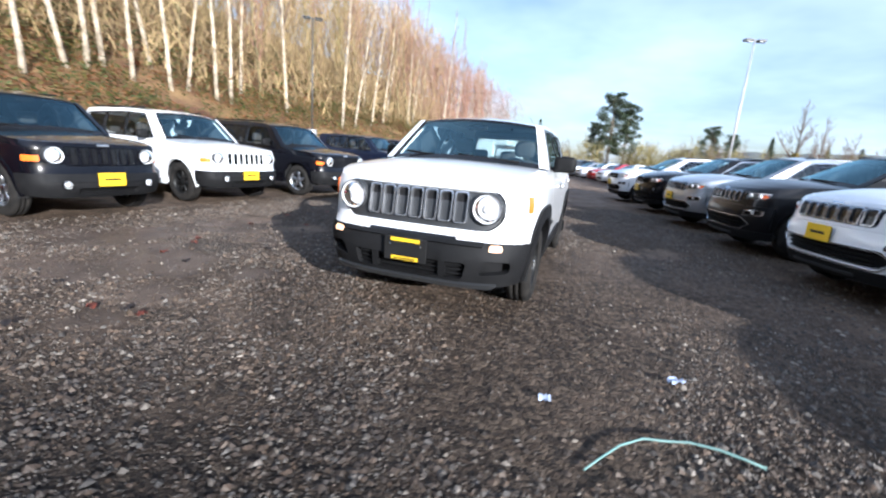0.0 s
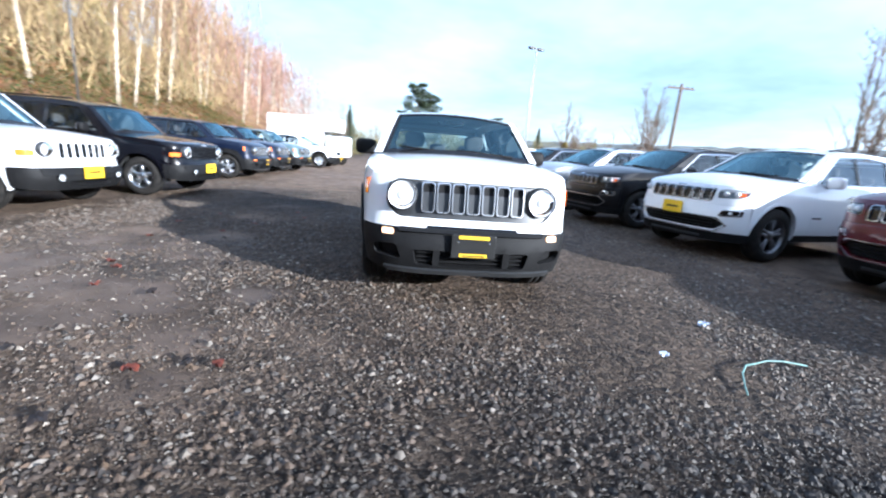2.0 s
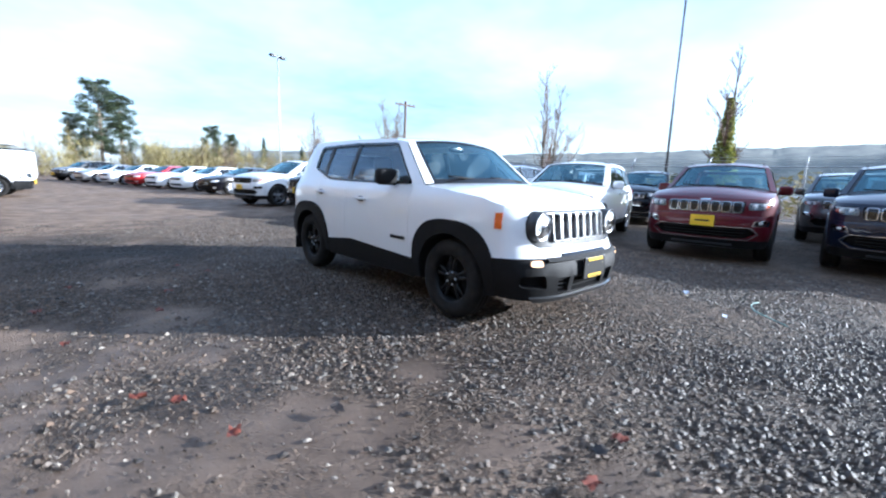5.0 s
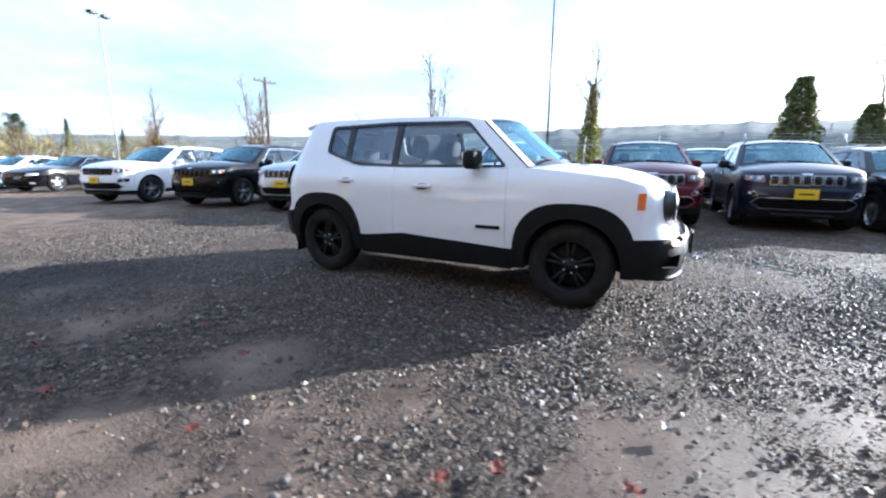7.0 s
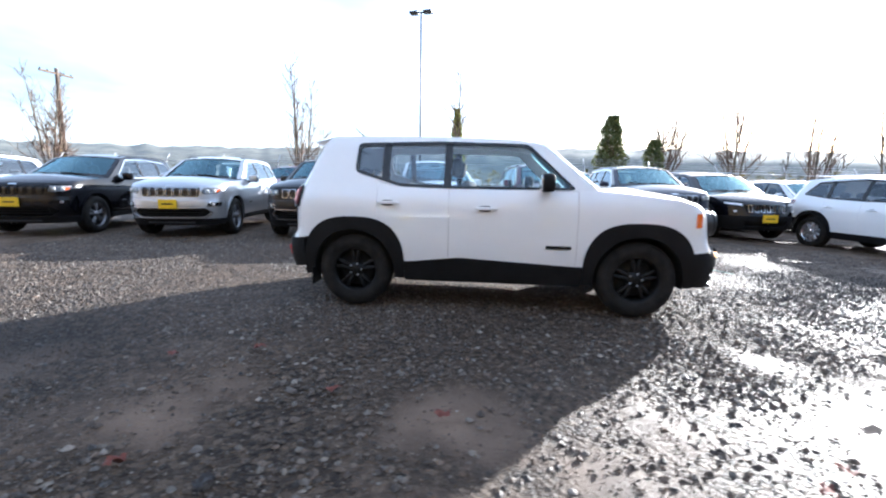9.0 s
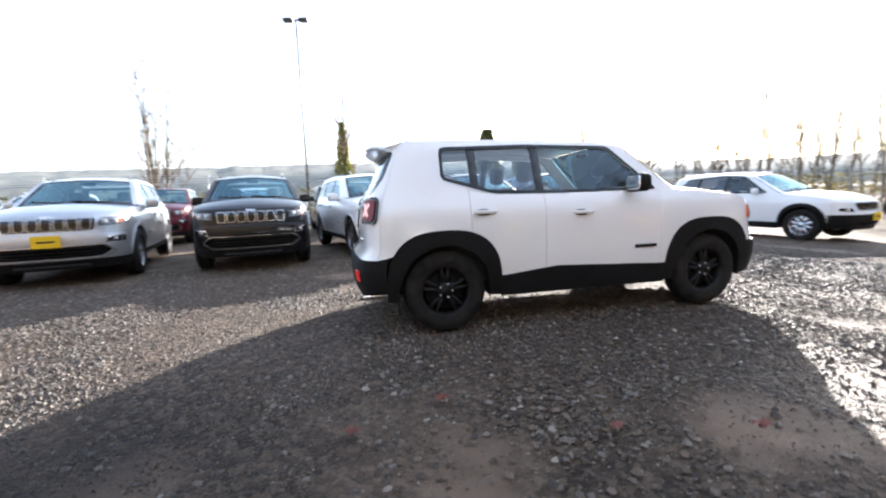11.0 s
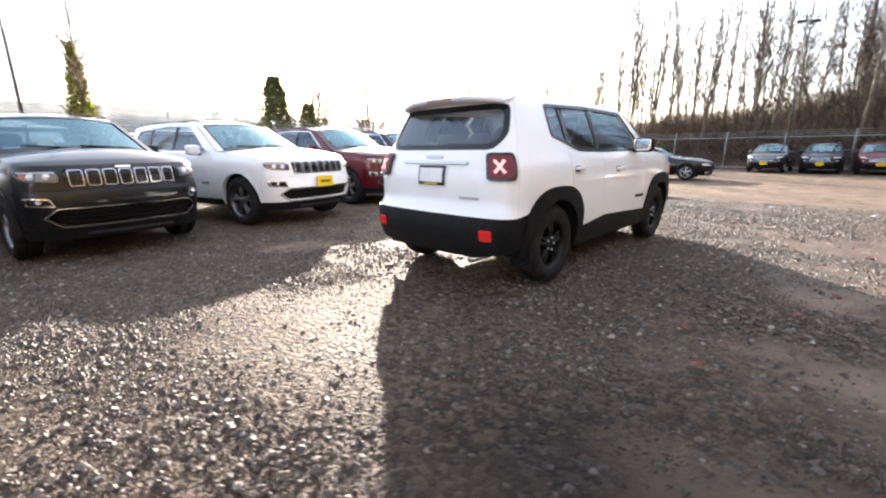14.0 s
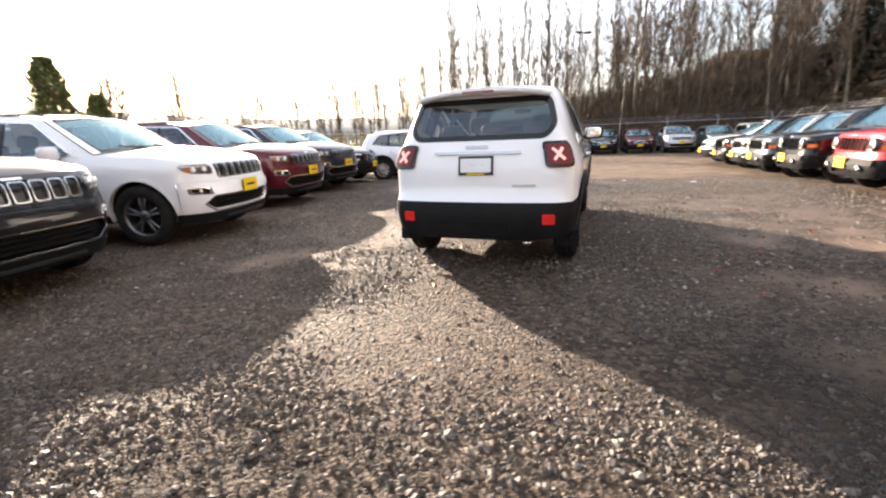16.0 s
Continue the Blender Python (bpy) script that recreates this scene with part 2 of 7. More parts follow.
def arc(cy, cz, r, a0, a1, n=14):
    return [(cy + r * math.cos(radians(a0 + (a1 - a0) * i / n)), cz + r * math.sin(radians(a0 + (a1 - a0) * i / n))) for i in range(n + 1)]


def inside(p, poly):
    """Which of the points p (n x 2) lie in the outline."""
    p, q = np.asarray(p, float).reshape(-1, 2), np.asarray([v[:2] for v in poly], float)
    a, b = q[None, :, 0], q[None, :, 1]
    c, d = np.roll(q, 1, 0)[None, :, 0], np.roll(q, 1, 0)[None, :, 1]
    x, y = p[:, :1], p[:, 1:]
    level = np.where(d == b, 1e-12, d - b)
    return (((b > y) != (d > y)) & (x < (c - a) * (y - b) / level + a)).sum(1) % 2 == 1


from mathutils.geometry import delaunay_2d_cdt


class Shell:
    """The upright skin of a car: a plan outline from the middle of the nose (s = 0) to the middle of the tail, drawn in with height."""

    def __init__(self, plan, side, front, rear, taper=0.9):
        pts = [Vector((-plan[1][0], plan[1][1]))] + [Vector(p) for p in plan] + [Vector((-plan[-2][0], plan[-2][1]))]
        out = []
        for i in range(1, len(pts) - 2):
            a, b, c, d = pts[i - 1:i + 3]
            for j in range(12):
                t = j / 12
                out.append(0.5 * (2 * b + (c - a) * t + (2 * a - 5 * b + 4 * c - d) * t * t + (3 * b - a - 3 * c + d) * t ** 3))
        out.append(pts[-2])
        self.x, self.y = np.array([max(p.x, 0) for p in out]), np.array([p.y for p in out])
        self.s = np.r_[0, np.cumsum(np.hypot(np.diff(self.x), np.diff(self.y)))]
        self.len, self.w = self.s[-1], self.x.max()
        self.y0, self.y1 = self.y[0], self.y[-1]
        self.tf = np.clip((self.y0 + taper - self.y) / taper, 0, 1) ** 1.5
        self.tr = np.clip((self.y - self.y1 + taper) / taper, 0, 1) ** 1.5
        self.tabs = [np.array(t).T for t in (side, front, rear)]
        self.mid = int(np.argmax(self.x))
        self.rings = {}

    def ring(self, z):
        z = round(float(z), 5)
        if z not in self.rings:
            i, f, r = (np.interp(z, t[0], t[1]) for t in self.tabs)
            self.rings[z] = (self.x * (1 - i / self.w), self.y + f * self.tf - r * self.tr)
        return self.rings[z]

    def at(self, s, z):
        sg = 1.0
        if s < 0:
            s, sg = -s, -1.0
        if s > self.len:
            s, sg = 2 * self.len - s, -sg
        x, y = self.ring(z)
        return Vector((sg * float(np.interp(s, self.s, x)), float(np.interp(s, self.s, y)), z))

    def side(self, y, z):
        return float(np.interp(y, self.ring(z)[1], self.s))

    def front(self, x, z):
        k = self.mid
        return math.copysign(float(np.interp(abs(x), self.ring(z)[0][:k], self.s[:k])), x)

    def rear(self, x, z):
        xs = self.ring(z)[0][::-1]
        k = len(xs) - self.mid - 1
        s = float(np.interp(abs(x), xs[:k], self.s[::-1][:k]))
        return s if x >= 0 else 2 * self.len - s

    def sides(self, pts, step=0.05):
        return [(self.side(a, b), b) for a, b in dense(pts, step)]

    def fronts(self, pts, step=0.05):
        return [(self.front(a, b), b) for a, b in dense(pts, step)]

    def rears(self, pts, step=0.05):
        return [(self.rear(a, b), b) for a, b in dense(pts, step)]


def sheet(shell, poly, off=0.0, thick=0.02, holes=(), res=0.07, flip=False):
    """A panel of the skin inside an outline of (s, z), with its edges turned inwards. Returns verts, faces."""
    loops = [poly] + list(holes)
    pts, edges = [], []
    for lp in loops:
        o = len(pts)
        pts += lp
        edges += [(o + i, o + (i + 1) % len(lp)) for i in range(len(lp))]
    a0, a1 = min(p[0] for p in poly), max(p[0] for p in poly)
    b0, b1 = min(p[1] for p in poly), max(p[1] for p in poly)
    rim = np.array(pts)
    gi, gj = np.meshgrid(np.arange(int((a1 - a0) / res) + 1), np.arange(int((b1 - b0) / res) + 1), indexing="ij")
    grid = np.stack([a0 + (gi + 0.5 * (gj % 2)) * res, b0 + gj * res], 2).reshape(-1, 2)
    keep = inside(grid, poly)
    for h in holes:
        keep &= ~inside(grid, h)
    grid = grid[keep]
    if len(grid):
        far = np.hypot(grid[:, :1] - rim[None, :, 0], grid[:, 1:] - rim[None, :, 1]).min(1) > 0.45 * res
        pts = list(pts) + [tuple(q) for q in grid[far].tolist()]
    vs, _, fs, _, _, _ = delaunay_2d_cdt([Vector(p) for p in pts], edges, [], 1, 1e-5)
    vs = [(v.x, v.y) for v in vs]
    mids = np.array(vs)[np.array([list(f) for f in fs])].mean(1)
    keep = inside(mids, poly)
    for h in holes:
        keep &= ~inside(mids, h)
    tris = [tuple(f) for f, k in zip(fs, keep) if k]
    out, nor = [], []
    for s, z in vs:
        p = shell.at(s, z)
        n = (shell.at(s + 0.01, z) - shell.at(s - 0.01, z)).cross(shell.at(s, z + 0.01) - shell.at(s, z - 0.01))
        n = n.normalized() if n.length > 1e-9 else Vector((0, -1, 0))
        out.append(p + n * off)
        nor.append(n)
    count = {}
    for t in tris:
        for i in range(3):
            e = (t[i], t[(i + 1) % 3])
            count[tuple(sorted(e))] = None if tuple(sorted(e)) in count else e
    verts, faces = [tuple(v) for v in out], list(tris)
    for e in count.values():
        if e and thick:
            a, b = e
            o = len(verts)
            verts += [tuple(out[a]), tuple(out[b]), tuple(out[b] - nor[b] * thick), tuple(out[a] - nor[a] * thick)]
            faces.append((o + 1, o, o + 3, o + 2))
    return verts, faces


def patch(front, back, left, right, n=16, m=16, crown=0.0, thick=0.0):
    """A curved sheet between four edge curves (Coons), raised by crown in the middle."""
    verts, faces = [], []
    for i in range(n + 1):
        u = i / n
        for j in range(m + 1):
            v = j / m
            a, b, c, d = front(v), back(v), left(u), right(u)
            p = a * (1 - u) + b * u + c * (1 - v) + d * v - (front(0) * (1 - u) * (1 - v) + front(1) * (1 - u) * v + back(0) * u * (1 - v) + back(1) * u * v)
            p = p + Vector((0, 0, crown * 16 * u * (1 - u) * v * (1 - v))) if crown else p
            verts.append(tuple(p))
    for i in range(n):
        for j in range(m):
            k = i * (m + 1) + j
            faces.append((k, k + 1, k + m + 2, k + m + 1))
    return verts, faces


# ---- wheels ----


def wheel_meshes(r=0.345, w=0.22, rim_r=0.215, rim_mat=ALLOY, spokes=5, twin=True, name="car"):
    h = w / 2
    tyre = lathe([(-h + 0.01, rim_r - 0.012), (-h, rim_r + 0.04), (-h, r - 0.06), (-h + 0.02, r - 0.015), (-h + 0.05, r), (-0.03, r), (-0.028, r - 0.008), (-0.018, r - 0.008), (-0.016, r),
                  (0.016, r), (0.018, r - 0.008), (0.028, r - 0.008), (0.03, r), (h - 0.05, r), (h - 0.02, r - 0.015), (h, r - 0.06), (h, rim_r + 0.04), (h - 0.012, rim_r + 0.006), (h - 0.02, rim_r - 0.012)], 44)
    pieces = [lathe([(h - 0.012, rim_r + 0.008), (h - 0.018, rim_r - 0.008), (h - 0.05, rim_r - 0.025), (-h + 0.02, rim_r - 0.03)], 44)]
    for k in range(spokes):
        for d in ((-0.17, 0.17) if twin else (0.0,)):
            a = 2 * math.pi * k / spokes + d * 5 / spokes
            v, f = blob((0, 0, 0), (0.035, 0.034 if twin else 0.07, rim_r - 0.05), 0.5, 8, 6)
            c, s = math.cos(a), math.sin(a)
            rr = (rim_r + 0.03) / 2
            pieces.append(([(x + h - 0.055 - 0.10 * (z / rim_r) ** 2, (y * (1 + 0.8 * z)) * c - (z + rr) * s, (y * (1 + 0.8 * z)) * s + (z + rr) * c) for x, y, z in v], f))
    pieces.append(lathe([(h - 0.035, 0.0), (h - 0.035, 0.035), (h - 0.045, 0.045), (h - 0.045, 0.068), (h - 0.07, 0.075), (h - 0.09, 0.076)], 24))
    rim = joined(pieces)
    brake = lathe([(-0.0, 0.0), (-0.0, rim_r - 0.05), (-0.02, rim_r - 0.05), (-h + 0.03, rim_r - 0.03)], 30)
    return (mesh_of(name + "_tyre", *tyre, RUBBER), mesh_of(name + "_rim", *rim, rim_mat), mesh_of(name + "_brake", *brake, DARK))


def put_wheels(car, c, meshes, nut=None):
    for y in (c["yf"], c["yr"]):
        for sg in (1, -1):
            hub = part("wheel", meshes[0], car)
            hub.matrix_basis = pose(sg * (c["w"] - c.get("tuck", 0.035) - 0.11), y, c["r"], 0, 0, 0 if sg > 0 else 180)
            part("rim", meshes[1], hub)
            part("brake_disc", meshes[2], hub)
            for k in range(5 if nut else 0):
                part("wheel_nut", nut, hub).location = (0.07, 0.056 * math.cos(1.257 * k), 0.056 * math.sin(1.257 * k))


# ---- car bodies ----


def build_body(name, c, paint_mat, detail=True):
    """The body of a car with its nose to -y, standing on z = 0 midway between its axles."""
    car = new(name)
    sh = Shell(c["plan"], c["side"], c["front"], c["rear"])
    c["shell"] = sh
    yf, yr, ra = c["yf"], c["yr"], c["arch"]
    zs, zc = c["sill"], c["clad"]
    fo = c["flare"]
    zh = c["r"] + 0.01
    res = 0.07 if detail else 0.14

    def put(nm, poly, mat, off=0.0, thick=0.025, holes=(), both=True, parent=None, label="", rs=None):
        obs = []
        for sg in ((1, -1) if both else (1,)):
            pl = poly if sg > 0 else [(-a, b) for a, b in reversed(poly)]
            hs = holes if sg > 0 else [[(-a, b) for a, b in reversed(h)] for h in holes]
            obs.append(part(nm, mesh_of(nm, *sheet(sh, pl, off, thick, hs, rs or res), mat), parent or car, label))
        return obs

    R, pw = ra + fo, c.get("square", 2.15)
    g = 0.004

    def arch(cy, a0, a1, n=18):
        return squarish(cy, zh, R, a0, a1, n, pw)

    def at_height(z):
        """The angle at which the arch outline passes a height."""
        q = max(-1, min(1, (z - zh) / R))
        return math.degrees(math.asin(math.copysign(abs(q) ** (pw / 2), q)))

    def at_length(d):
        """The angle at which the arch outline lies d from its middle."""
        q = max(-1, min(1, d / (0.96 * R)))
        return math.degrees(math.acos(math.copysign(abs(q) ** (pw / 2), q)))

    ang = ang_r = at_height(zc)
    reach = max(abs(q[0]) for q in squarish(0, zh, R, ang, 180 - ang, 2, pw))
    # nose skin above the bumper, with the opening for grille and lamps
    yb = c["nose_y"]
    zt = c["nose_z"]
    s_n = sh.side(yb, (zt + c["bump_f"]) / 2)
    s_w = sh.side(yb + (0.06 if fo > 0.08 else 0.0), 0.45)
    edge = [(sh.side(yb, z), z) for z in np.linspace(c["bump_f"], zt, 7)]
    nose = dense(edge + [(-a, b) for a, b in reversed(edge)], 0.05)
    put("fascia", nose, paint_mat, holes=[sh.fronts(rounded(h, 0.05)) for h in c["nose_holes"]], both=False)
    bf = dense([(-s_w, c["bump_f"] - g), (-s_w, c["low_f"] + 0.03), (-sh.front(c["w"] * 0.6, 0.4), c["low_f"]), (sh.front(c["w"] * 0.6, 0.4), c["low_f"]), (s_w, c["low_f"] + 0.03), (s_w, c["bump_f"] - g)], 0.05)
    put("front_bumper", bf, c["bump_mat_f"] or paint_mat, off=c.get("bump_off", 0.012), holes=[sh.fronts(rounded(h, 0.03)) for h in c["bump_holes"]], both=False, thick=0.05)
    # behind the openings
    put("grille_backing", sh.fronts([(-c["w"] * 0.8, c["low_f"] + 0.02), (c["w"] * 0.8, c["low_f"] + 0.02), (c["w"] * 0.8, zt - 0.02), (-c["w"] * 0.8, zt - 0.02)]), PLASTIC, off=-0.05, thick=0, both=False)
    # fender
    ze = c["hood_edge"]
    yd0, yd1, yd2 = c["doors"]
    top = [(y, float(np.interp(y, *np.array(ze).T))) for y in np.linspace(yb, c["cowl_side"][0], 9)]
    fender = top + [(yd0 - g, top[-1][1]), (yd0 - g, zc)] + arch(yf, ang, 180 - ang) + [(yb, max(zc, c["bump_f"]))]
    fender = [p for p in fender if p[0] >= yb - 1e-6]
    put("fender", sh.sides(fender), paint_mat)
    if yf - reach > yb + 0.02 and c["bump_f"] > zc:
        put("bumper_end", sh.sides([(yb + g, c["bump_f"] - g), (yf - reach - 0.005, c["bump_f"] - g), (yf - reach - 0.005, c["low_f"] + 0.06), (yb + g, c["low_f"] + 0.03)]),
            c["bump_mat_f"] or paint_mat, off=c.get("bump_off", 0.012), thick=0.04)
    # doors
    belt = c["belt"]
    bz = lambda y: float(np.interp(y, *np.array(belt).T))
    put("front_door", sh.sides([(yd0, zc), (yd0, bz(yd0)), *[(y, bz(y)) for y in np.linspace(yd0, yd1 - g, 6)[1:]], (yd1 - g, zc)]), paint_mat)
    right = arch(yr, 180 - ang_r, 180 - max(ang_r, at_length(yr - yd2)), 8) if yr - reach < yd2 else [(yd2, zc)]
    put("rear_door", sh.sides([(yd1, zc), (yd1, bz(yd1)), *[(y, bz(y)) for y in np.linspace(yd1, yd2, 6)[1:]]] + right[::-1]), paint_mat)
    # upper side with the window opening, and the quarter behind the rear door
    yq = c["quarter"]
    s_q = sh.side(yq, 0.9)
    roof = c["roof_edge"]
    rz = lambda y: float(np.interp(y, *np.array(roof).T))
    (ay, az), (by, bz2) = c["cowl_side"], c["a_top"]
    up = [(yd0 - 0.002, bz(yd0) + g)] + [(y, bz(y) + g) for y in np.linspace(yd0, yd2, 12)[1:]] + [(yd2 + g, bz(yd2))]
    hold = arch(yr, 180 - ang_r if yr - reach >= yd2 else at_length(yd2 + g - yr), ang_r, 16)
    run = dense(up + [p for p in hold if p[1] > c["bump_r"] or p[0] < yr] + [(yq, c["bump_r"])], 0.05)
    # drop the closing run that dense() adds back to the start
    end = min(range(len(run)), key=lambda i: (run[i][0] - yq) ** 2 + (run[i][1] - c["bump_r"]) ** 2)
    low_chain = [(sh.side(a, b), b) for a, b in run[:end]]
    tail = [(s_q, z) for z in np.linspace(c["bump_r"], rz(yq), 16)]
    top_chain = [(min(sh.side(y, rz(y)), s_q), rz(y)) for y in np.linspace(yq, by, 26)[1:]]
    pil = [(sh.side(y, z), z) for y, z in [(by + (ay - by) * t, bz2 + (az - bz2) * t) for t in np.linspace(0, 1, 10)[1:]]]
    frame = low_chain + tail + top_chain + pil + [(sh.side(yd0 - 0.01, az), az)]
    dlo = sh.sides(rounded(c["dlo"], 0.05))
    put("side_frame", frame, paint_mat, holes=[dlo])
    # side glass: panes between the pillars
    d = c["dlo"]
    ys = [-9] + list(c["pillars"]) + [9]
    whole = dense(rounded(d, 0.05), 0.03)
    for i in range(len(ys) - 1):
        lo, hi = ys[i] + 0.035, ys[i + 1] - 0.035
        seg = clip_y(whole, lo, hi)
        if len(seg) > 3:
            obs = put("side_window", [(sh.side(a, b), b) for a, b in seg], PRIVACY if (i and c.get("privacy", True)) else GLASS, off=-0.012, thick=0.0)
            for o in obs:
                o.visible_shadow = False
        if i:
            seg = clip_y(whole, ys[i] - 0.035, ys[i] + 0.035)
            put("window_pillar", [(sh.side(a, b), b) for a, b in seg], TRIM, off=-0.006, thick=0.02)
    ring = sh.sides(rounded([(a, b) for a, b, *_ in grow(d, 0.018)], 0.05))
    put("window_seal", ring, c.get("seal", TRIM), off=0.004, thick=0.01, holes=[sh.sides(rounded(grow(d, -0.008), 0.045))])
    # arch flares and sill
    cm = c["clad_mat"]
    if fo > 0:
        for yy in (yf, yr):
            b0 = math.degrees(math.asin(max(-1, (zs + 0.02 - zh) / ra)))
            b1 = at_height(zs + 0.02)
            put("arch_flare", sh.sides(arch(yy, b1, 180 - b1, 24) + arc(yy, zh, ra, 180 - b0, b0, 22)), cm or paint_mat, off=c.get("flare_off", 0.018), thick=0.06)
    low = max(abs(q[0]) for q in squarish(0, zh, R, at_height(zs), 90, 1, pw))
    e0, e1, x0, x1 = yf + low, yr - low, yf + reach, yr - reach
    put("sill", sh.sides([(x0 + 0.004, zc - g), (e0 + 0.004, zs), (e1 - 0.004, zs), (x1 - 0.004, zc - g), *c.get("sill_mid", [])]), c.get("shaded_sill_mat") or cm or paint_mat, off=0.016, thick=0.06)
    # tail
    s_r = 2 * sh.len - s_q
    zt2 = c["tail_top"]
    gate = dense([(s_q + g, c["bump_r"]), (s_q + g, zt2), (s_r - g, zt2), (s_r - g, c["bump_r"])], 0.06)
    gl = sh.rears(rounded(c["rear_glass"], 0.07)) if c.get("rear_glass") else None
    holes = ([gl] if gl else []) + [sh.rears(rounded(h, 0.04)) for h in c["tail_holes"]]
    put("tailgate", gate[::-1], paint_mat, holes=holes, both=False)
    if gl:
        o = part("rear_window", mesh_of("rear_window", *sheet(sh, gl, -0.008, 0, (), 0.1), PRIVACY), car)
        o.visible_shadow = False
        part("window_seal", mesh_of("window_seal", *sheet(sh, sh.rears(rounded(grow(c["rear_glass"], 0.03), 0.08)), 0.003, 0.01, [sh.rears(rounded(grow(c["rear_glass"], -0.015), 0.06))], 0.1), TRIM), car)
    y_end = yr + 0.95 * R
    s_b = sh.side(y_end + 0.01, 0.5)
    low_r = c["low_r"]
    bump = dense([(s_b, c["bump_r"] - g), (2 * sh.len - s_b, c["bump_r"] - g), (2 * sh.len - s_b, low_r + 0.08), (sh.rear(-c["w"] * 0.55, 0.4), low_r), (sh.rear(c["w"] * 0.55, 0.4), low_r), (s_b, low_r + 0.08)], 0.06)
    put("rear_bumper", bump, c["bump_mat_r"] or paint_mat, off=0.015, thick=0.06, both=False, holes=[sh.rears(rounded(h, 0.02)) for h in c.get("rbump_holes", [])])
    # hood, windscreen, roof
    cx, cyc, czc = c["cowl_mid"]
    P = lambda s, z: sh.at(s, z)
    s_h = sh.side(yb, zt)
    nose_edge = lambda v: P((2 * v - 1) * s_h, zt)
    hood_side = lambda sg: (lambda u: (lambda y: P(sg * sh.side(y, float(np.interp(y, *np.array(ze).T))), float(np.interp(y, *np.array(ze).T))))(yb + (ay - yb) * u) if u > 0 else P(sg * s_h, zt))
    ra_, rb_ = P(-sh.side(ay, az), az), P(sh.side(ay, az), az)
    cowl = lambda v: ra_ * (1 - v) + rb_ * v + Vector((0, (cyc - ay) * 4 * v * (1 - v), (czc - az) * 4 * v * (1 - v)))
    v_, f_ = patch(nose_edge, cowl, hood_side(-1), hood_side(1), 14, 20, c.get("hood_crown", 0.03))
    part("hood", mesh_of("hood", v_, f_, paint_mat), car)
    ta, tb = P(-sh.side(by, bz2), bz2), P(sh.side(by, bz2), bz2)
    rfront = lambda v: ta * (1 - v) + tb * v + Vector((0, -c.get("ws_bow", 0.08) * 4 * v * (1 - v), c["roof_crown"] * 4 * v * (1 - v)))
    pilr = lambda sg: (lambda u: (lambda y, z: P(sg * sh.side(y, z), z))(ay + (by - ay) * u, az + (bz2 - az) * u))
    v_, f_ = patch(cowl, rfront, pilr(-1), pilr(1), 10, 16)
    o = part("windscreen", mesh_of("windscreen", v_, f_, WINDSCREEN), car)
    o.visible_shadow = False
    # dark frit band along the screen's edges
    def frit(u0, u1, w0, w1):
        vv, ff = patch(cowl, rfront, pilr(-1), pilr(1), 20, 40)
        ff = [q for q in ff if not (u0 <= (q[0] // 41) / 20 < u1 and w0 <= (q[0] % 41) / 40 < w1)]
        return [(x, y - 0.003, z + 0.003) for x, y, z in vv], ff
    part("screen_frit", mesh_of("screen_frit", *frit(0.06, 0.95, 0.06, 0.94), TRIM), car)
    vv, ff = patch(cowl, rfront, pilr(-1), pilr(1), 20, 40)
    for a in (0, 38):
        pv = [(vv[i * 41 + a + k][0], vv[i * 41 + a + k][1] - 0.012, vv[i * 41 + a + k][2] + 0.012) for i in range(21) for k in range(3)]
        part("screen_pillar", mesh_of("screen_pillar", pv, [(i * 3 + k, i * 3 + k + 1, i * 3 + k + 4, i * 3 + k + 3) for i in range(20) for k in range(2)], paint_mat), car)
    yrr = c["roof_rear"]
    zrr = rz(yrr)
    rear_edge_a, rear_edge_b = P(-min(sh.side(yrr, zrr), s_q), zrr), P(min(sh.side(yrr, zrr), s_q), zrr)
    rback = lambda v: rear_edge_a * (1 - v) + rear_edge_b * v + Vector((0, c.get("roof_bow", 0.06) * 4 * v * (1 - v), c["roof_crown"] * 0.9 * 4 * v * (1 - v)))
    rside = lambda sg: (lambda u: (lambda y: P(sg * min(sh.side(y, rz(y)), s_q), rz(y)))(by + (yrr - by) * u))
    v_, f_ = patch(rfront, rback, rside(-1), rside(1), 14, 18)
    part("roof", mesh_of("roof", v_, f_, paint_mat), car)
    if c.get("deck"):
        dy, dz = c["deck"]
        q = c["quarter"]
        d_a, d_b = P(-sh.side(dy, dz), dz), P(sh.side(dy, dz), dz)
        dfront = lambda v: d_a * (1 - v) + d_b * v + Vector((0, 0.10 * 4 * v * (1 - v), 0.03 * 4 * v * (1 - v)))
        cp = lambda sg: (lambda u: (lambda y: P(sg * sh.side(y, rz(y)), rz(y)))(yrr + (dy - yrr) * u))
        v_, f_ = patch(rback, dfront, cp(-1), cp(1), 8, 12)
        o = part("rear_window", mesh_of("rear_window", v_, f_, PRIVACY), car)
        o.visible_shadow = False
        s_t = sh.side(q, 0.9)
        dback = lambda v: P(s_t + (2 * sh.len - 2 * s_t) * (1 - v), zt2)
        ds = lambda sg: (lambda u: (lambda y: P(sg * min(sh.side(y, rz(y)), s_t), rz(y)))(dy + (q - dy) * u))
        v_, f_ = patch(dfront, dback, ds(-1), ds(1), 8, 12)
        part("boot_lid", mesh_of("boot_lid", v_, f_, paint_mat), car)
    # floor pan, wheel housings, cabin
    pan = joined([blob((0, 0, (zs + 0.48) / 2 + 0.03), (2 * c["w"] - 0.62, sh.y1 - sh.y0 - 0.35, 0.48 - zs), 0.15, 16, 6)])
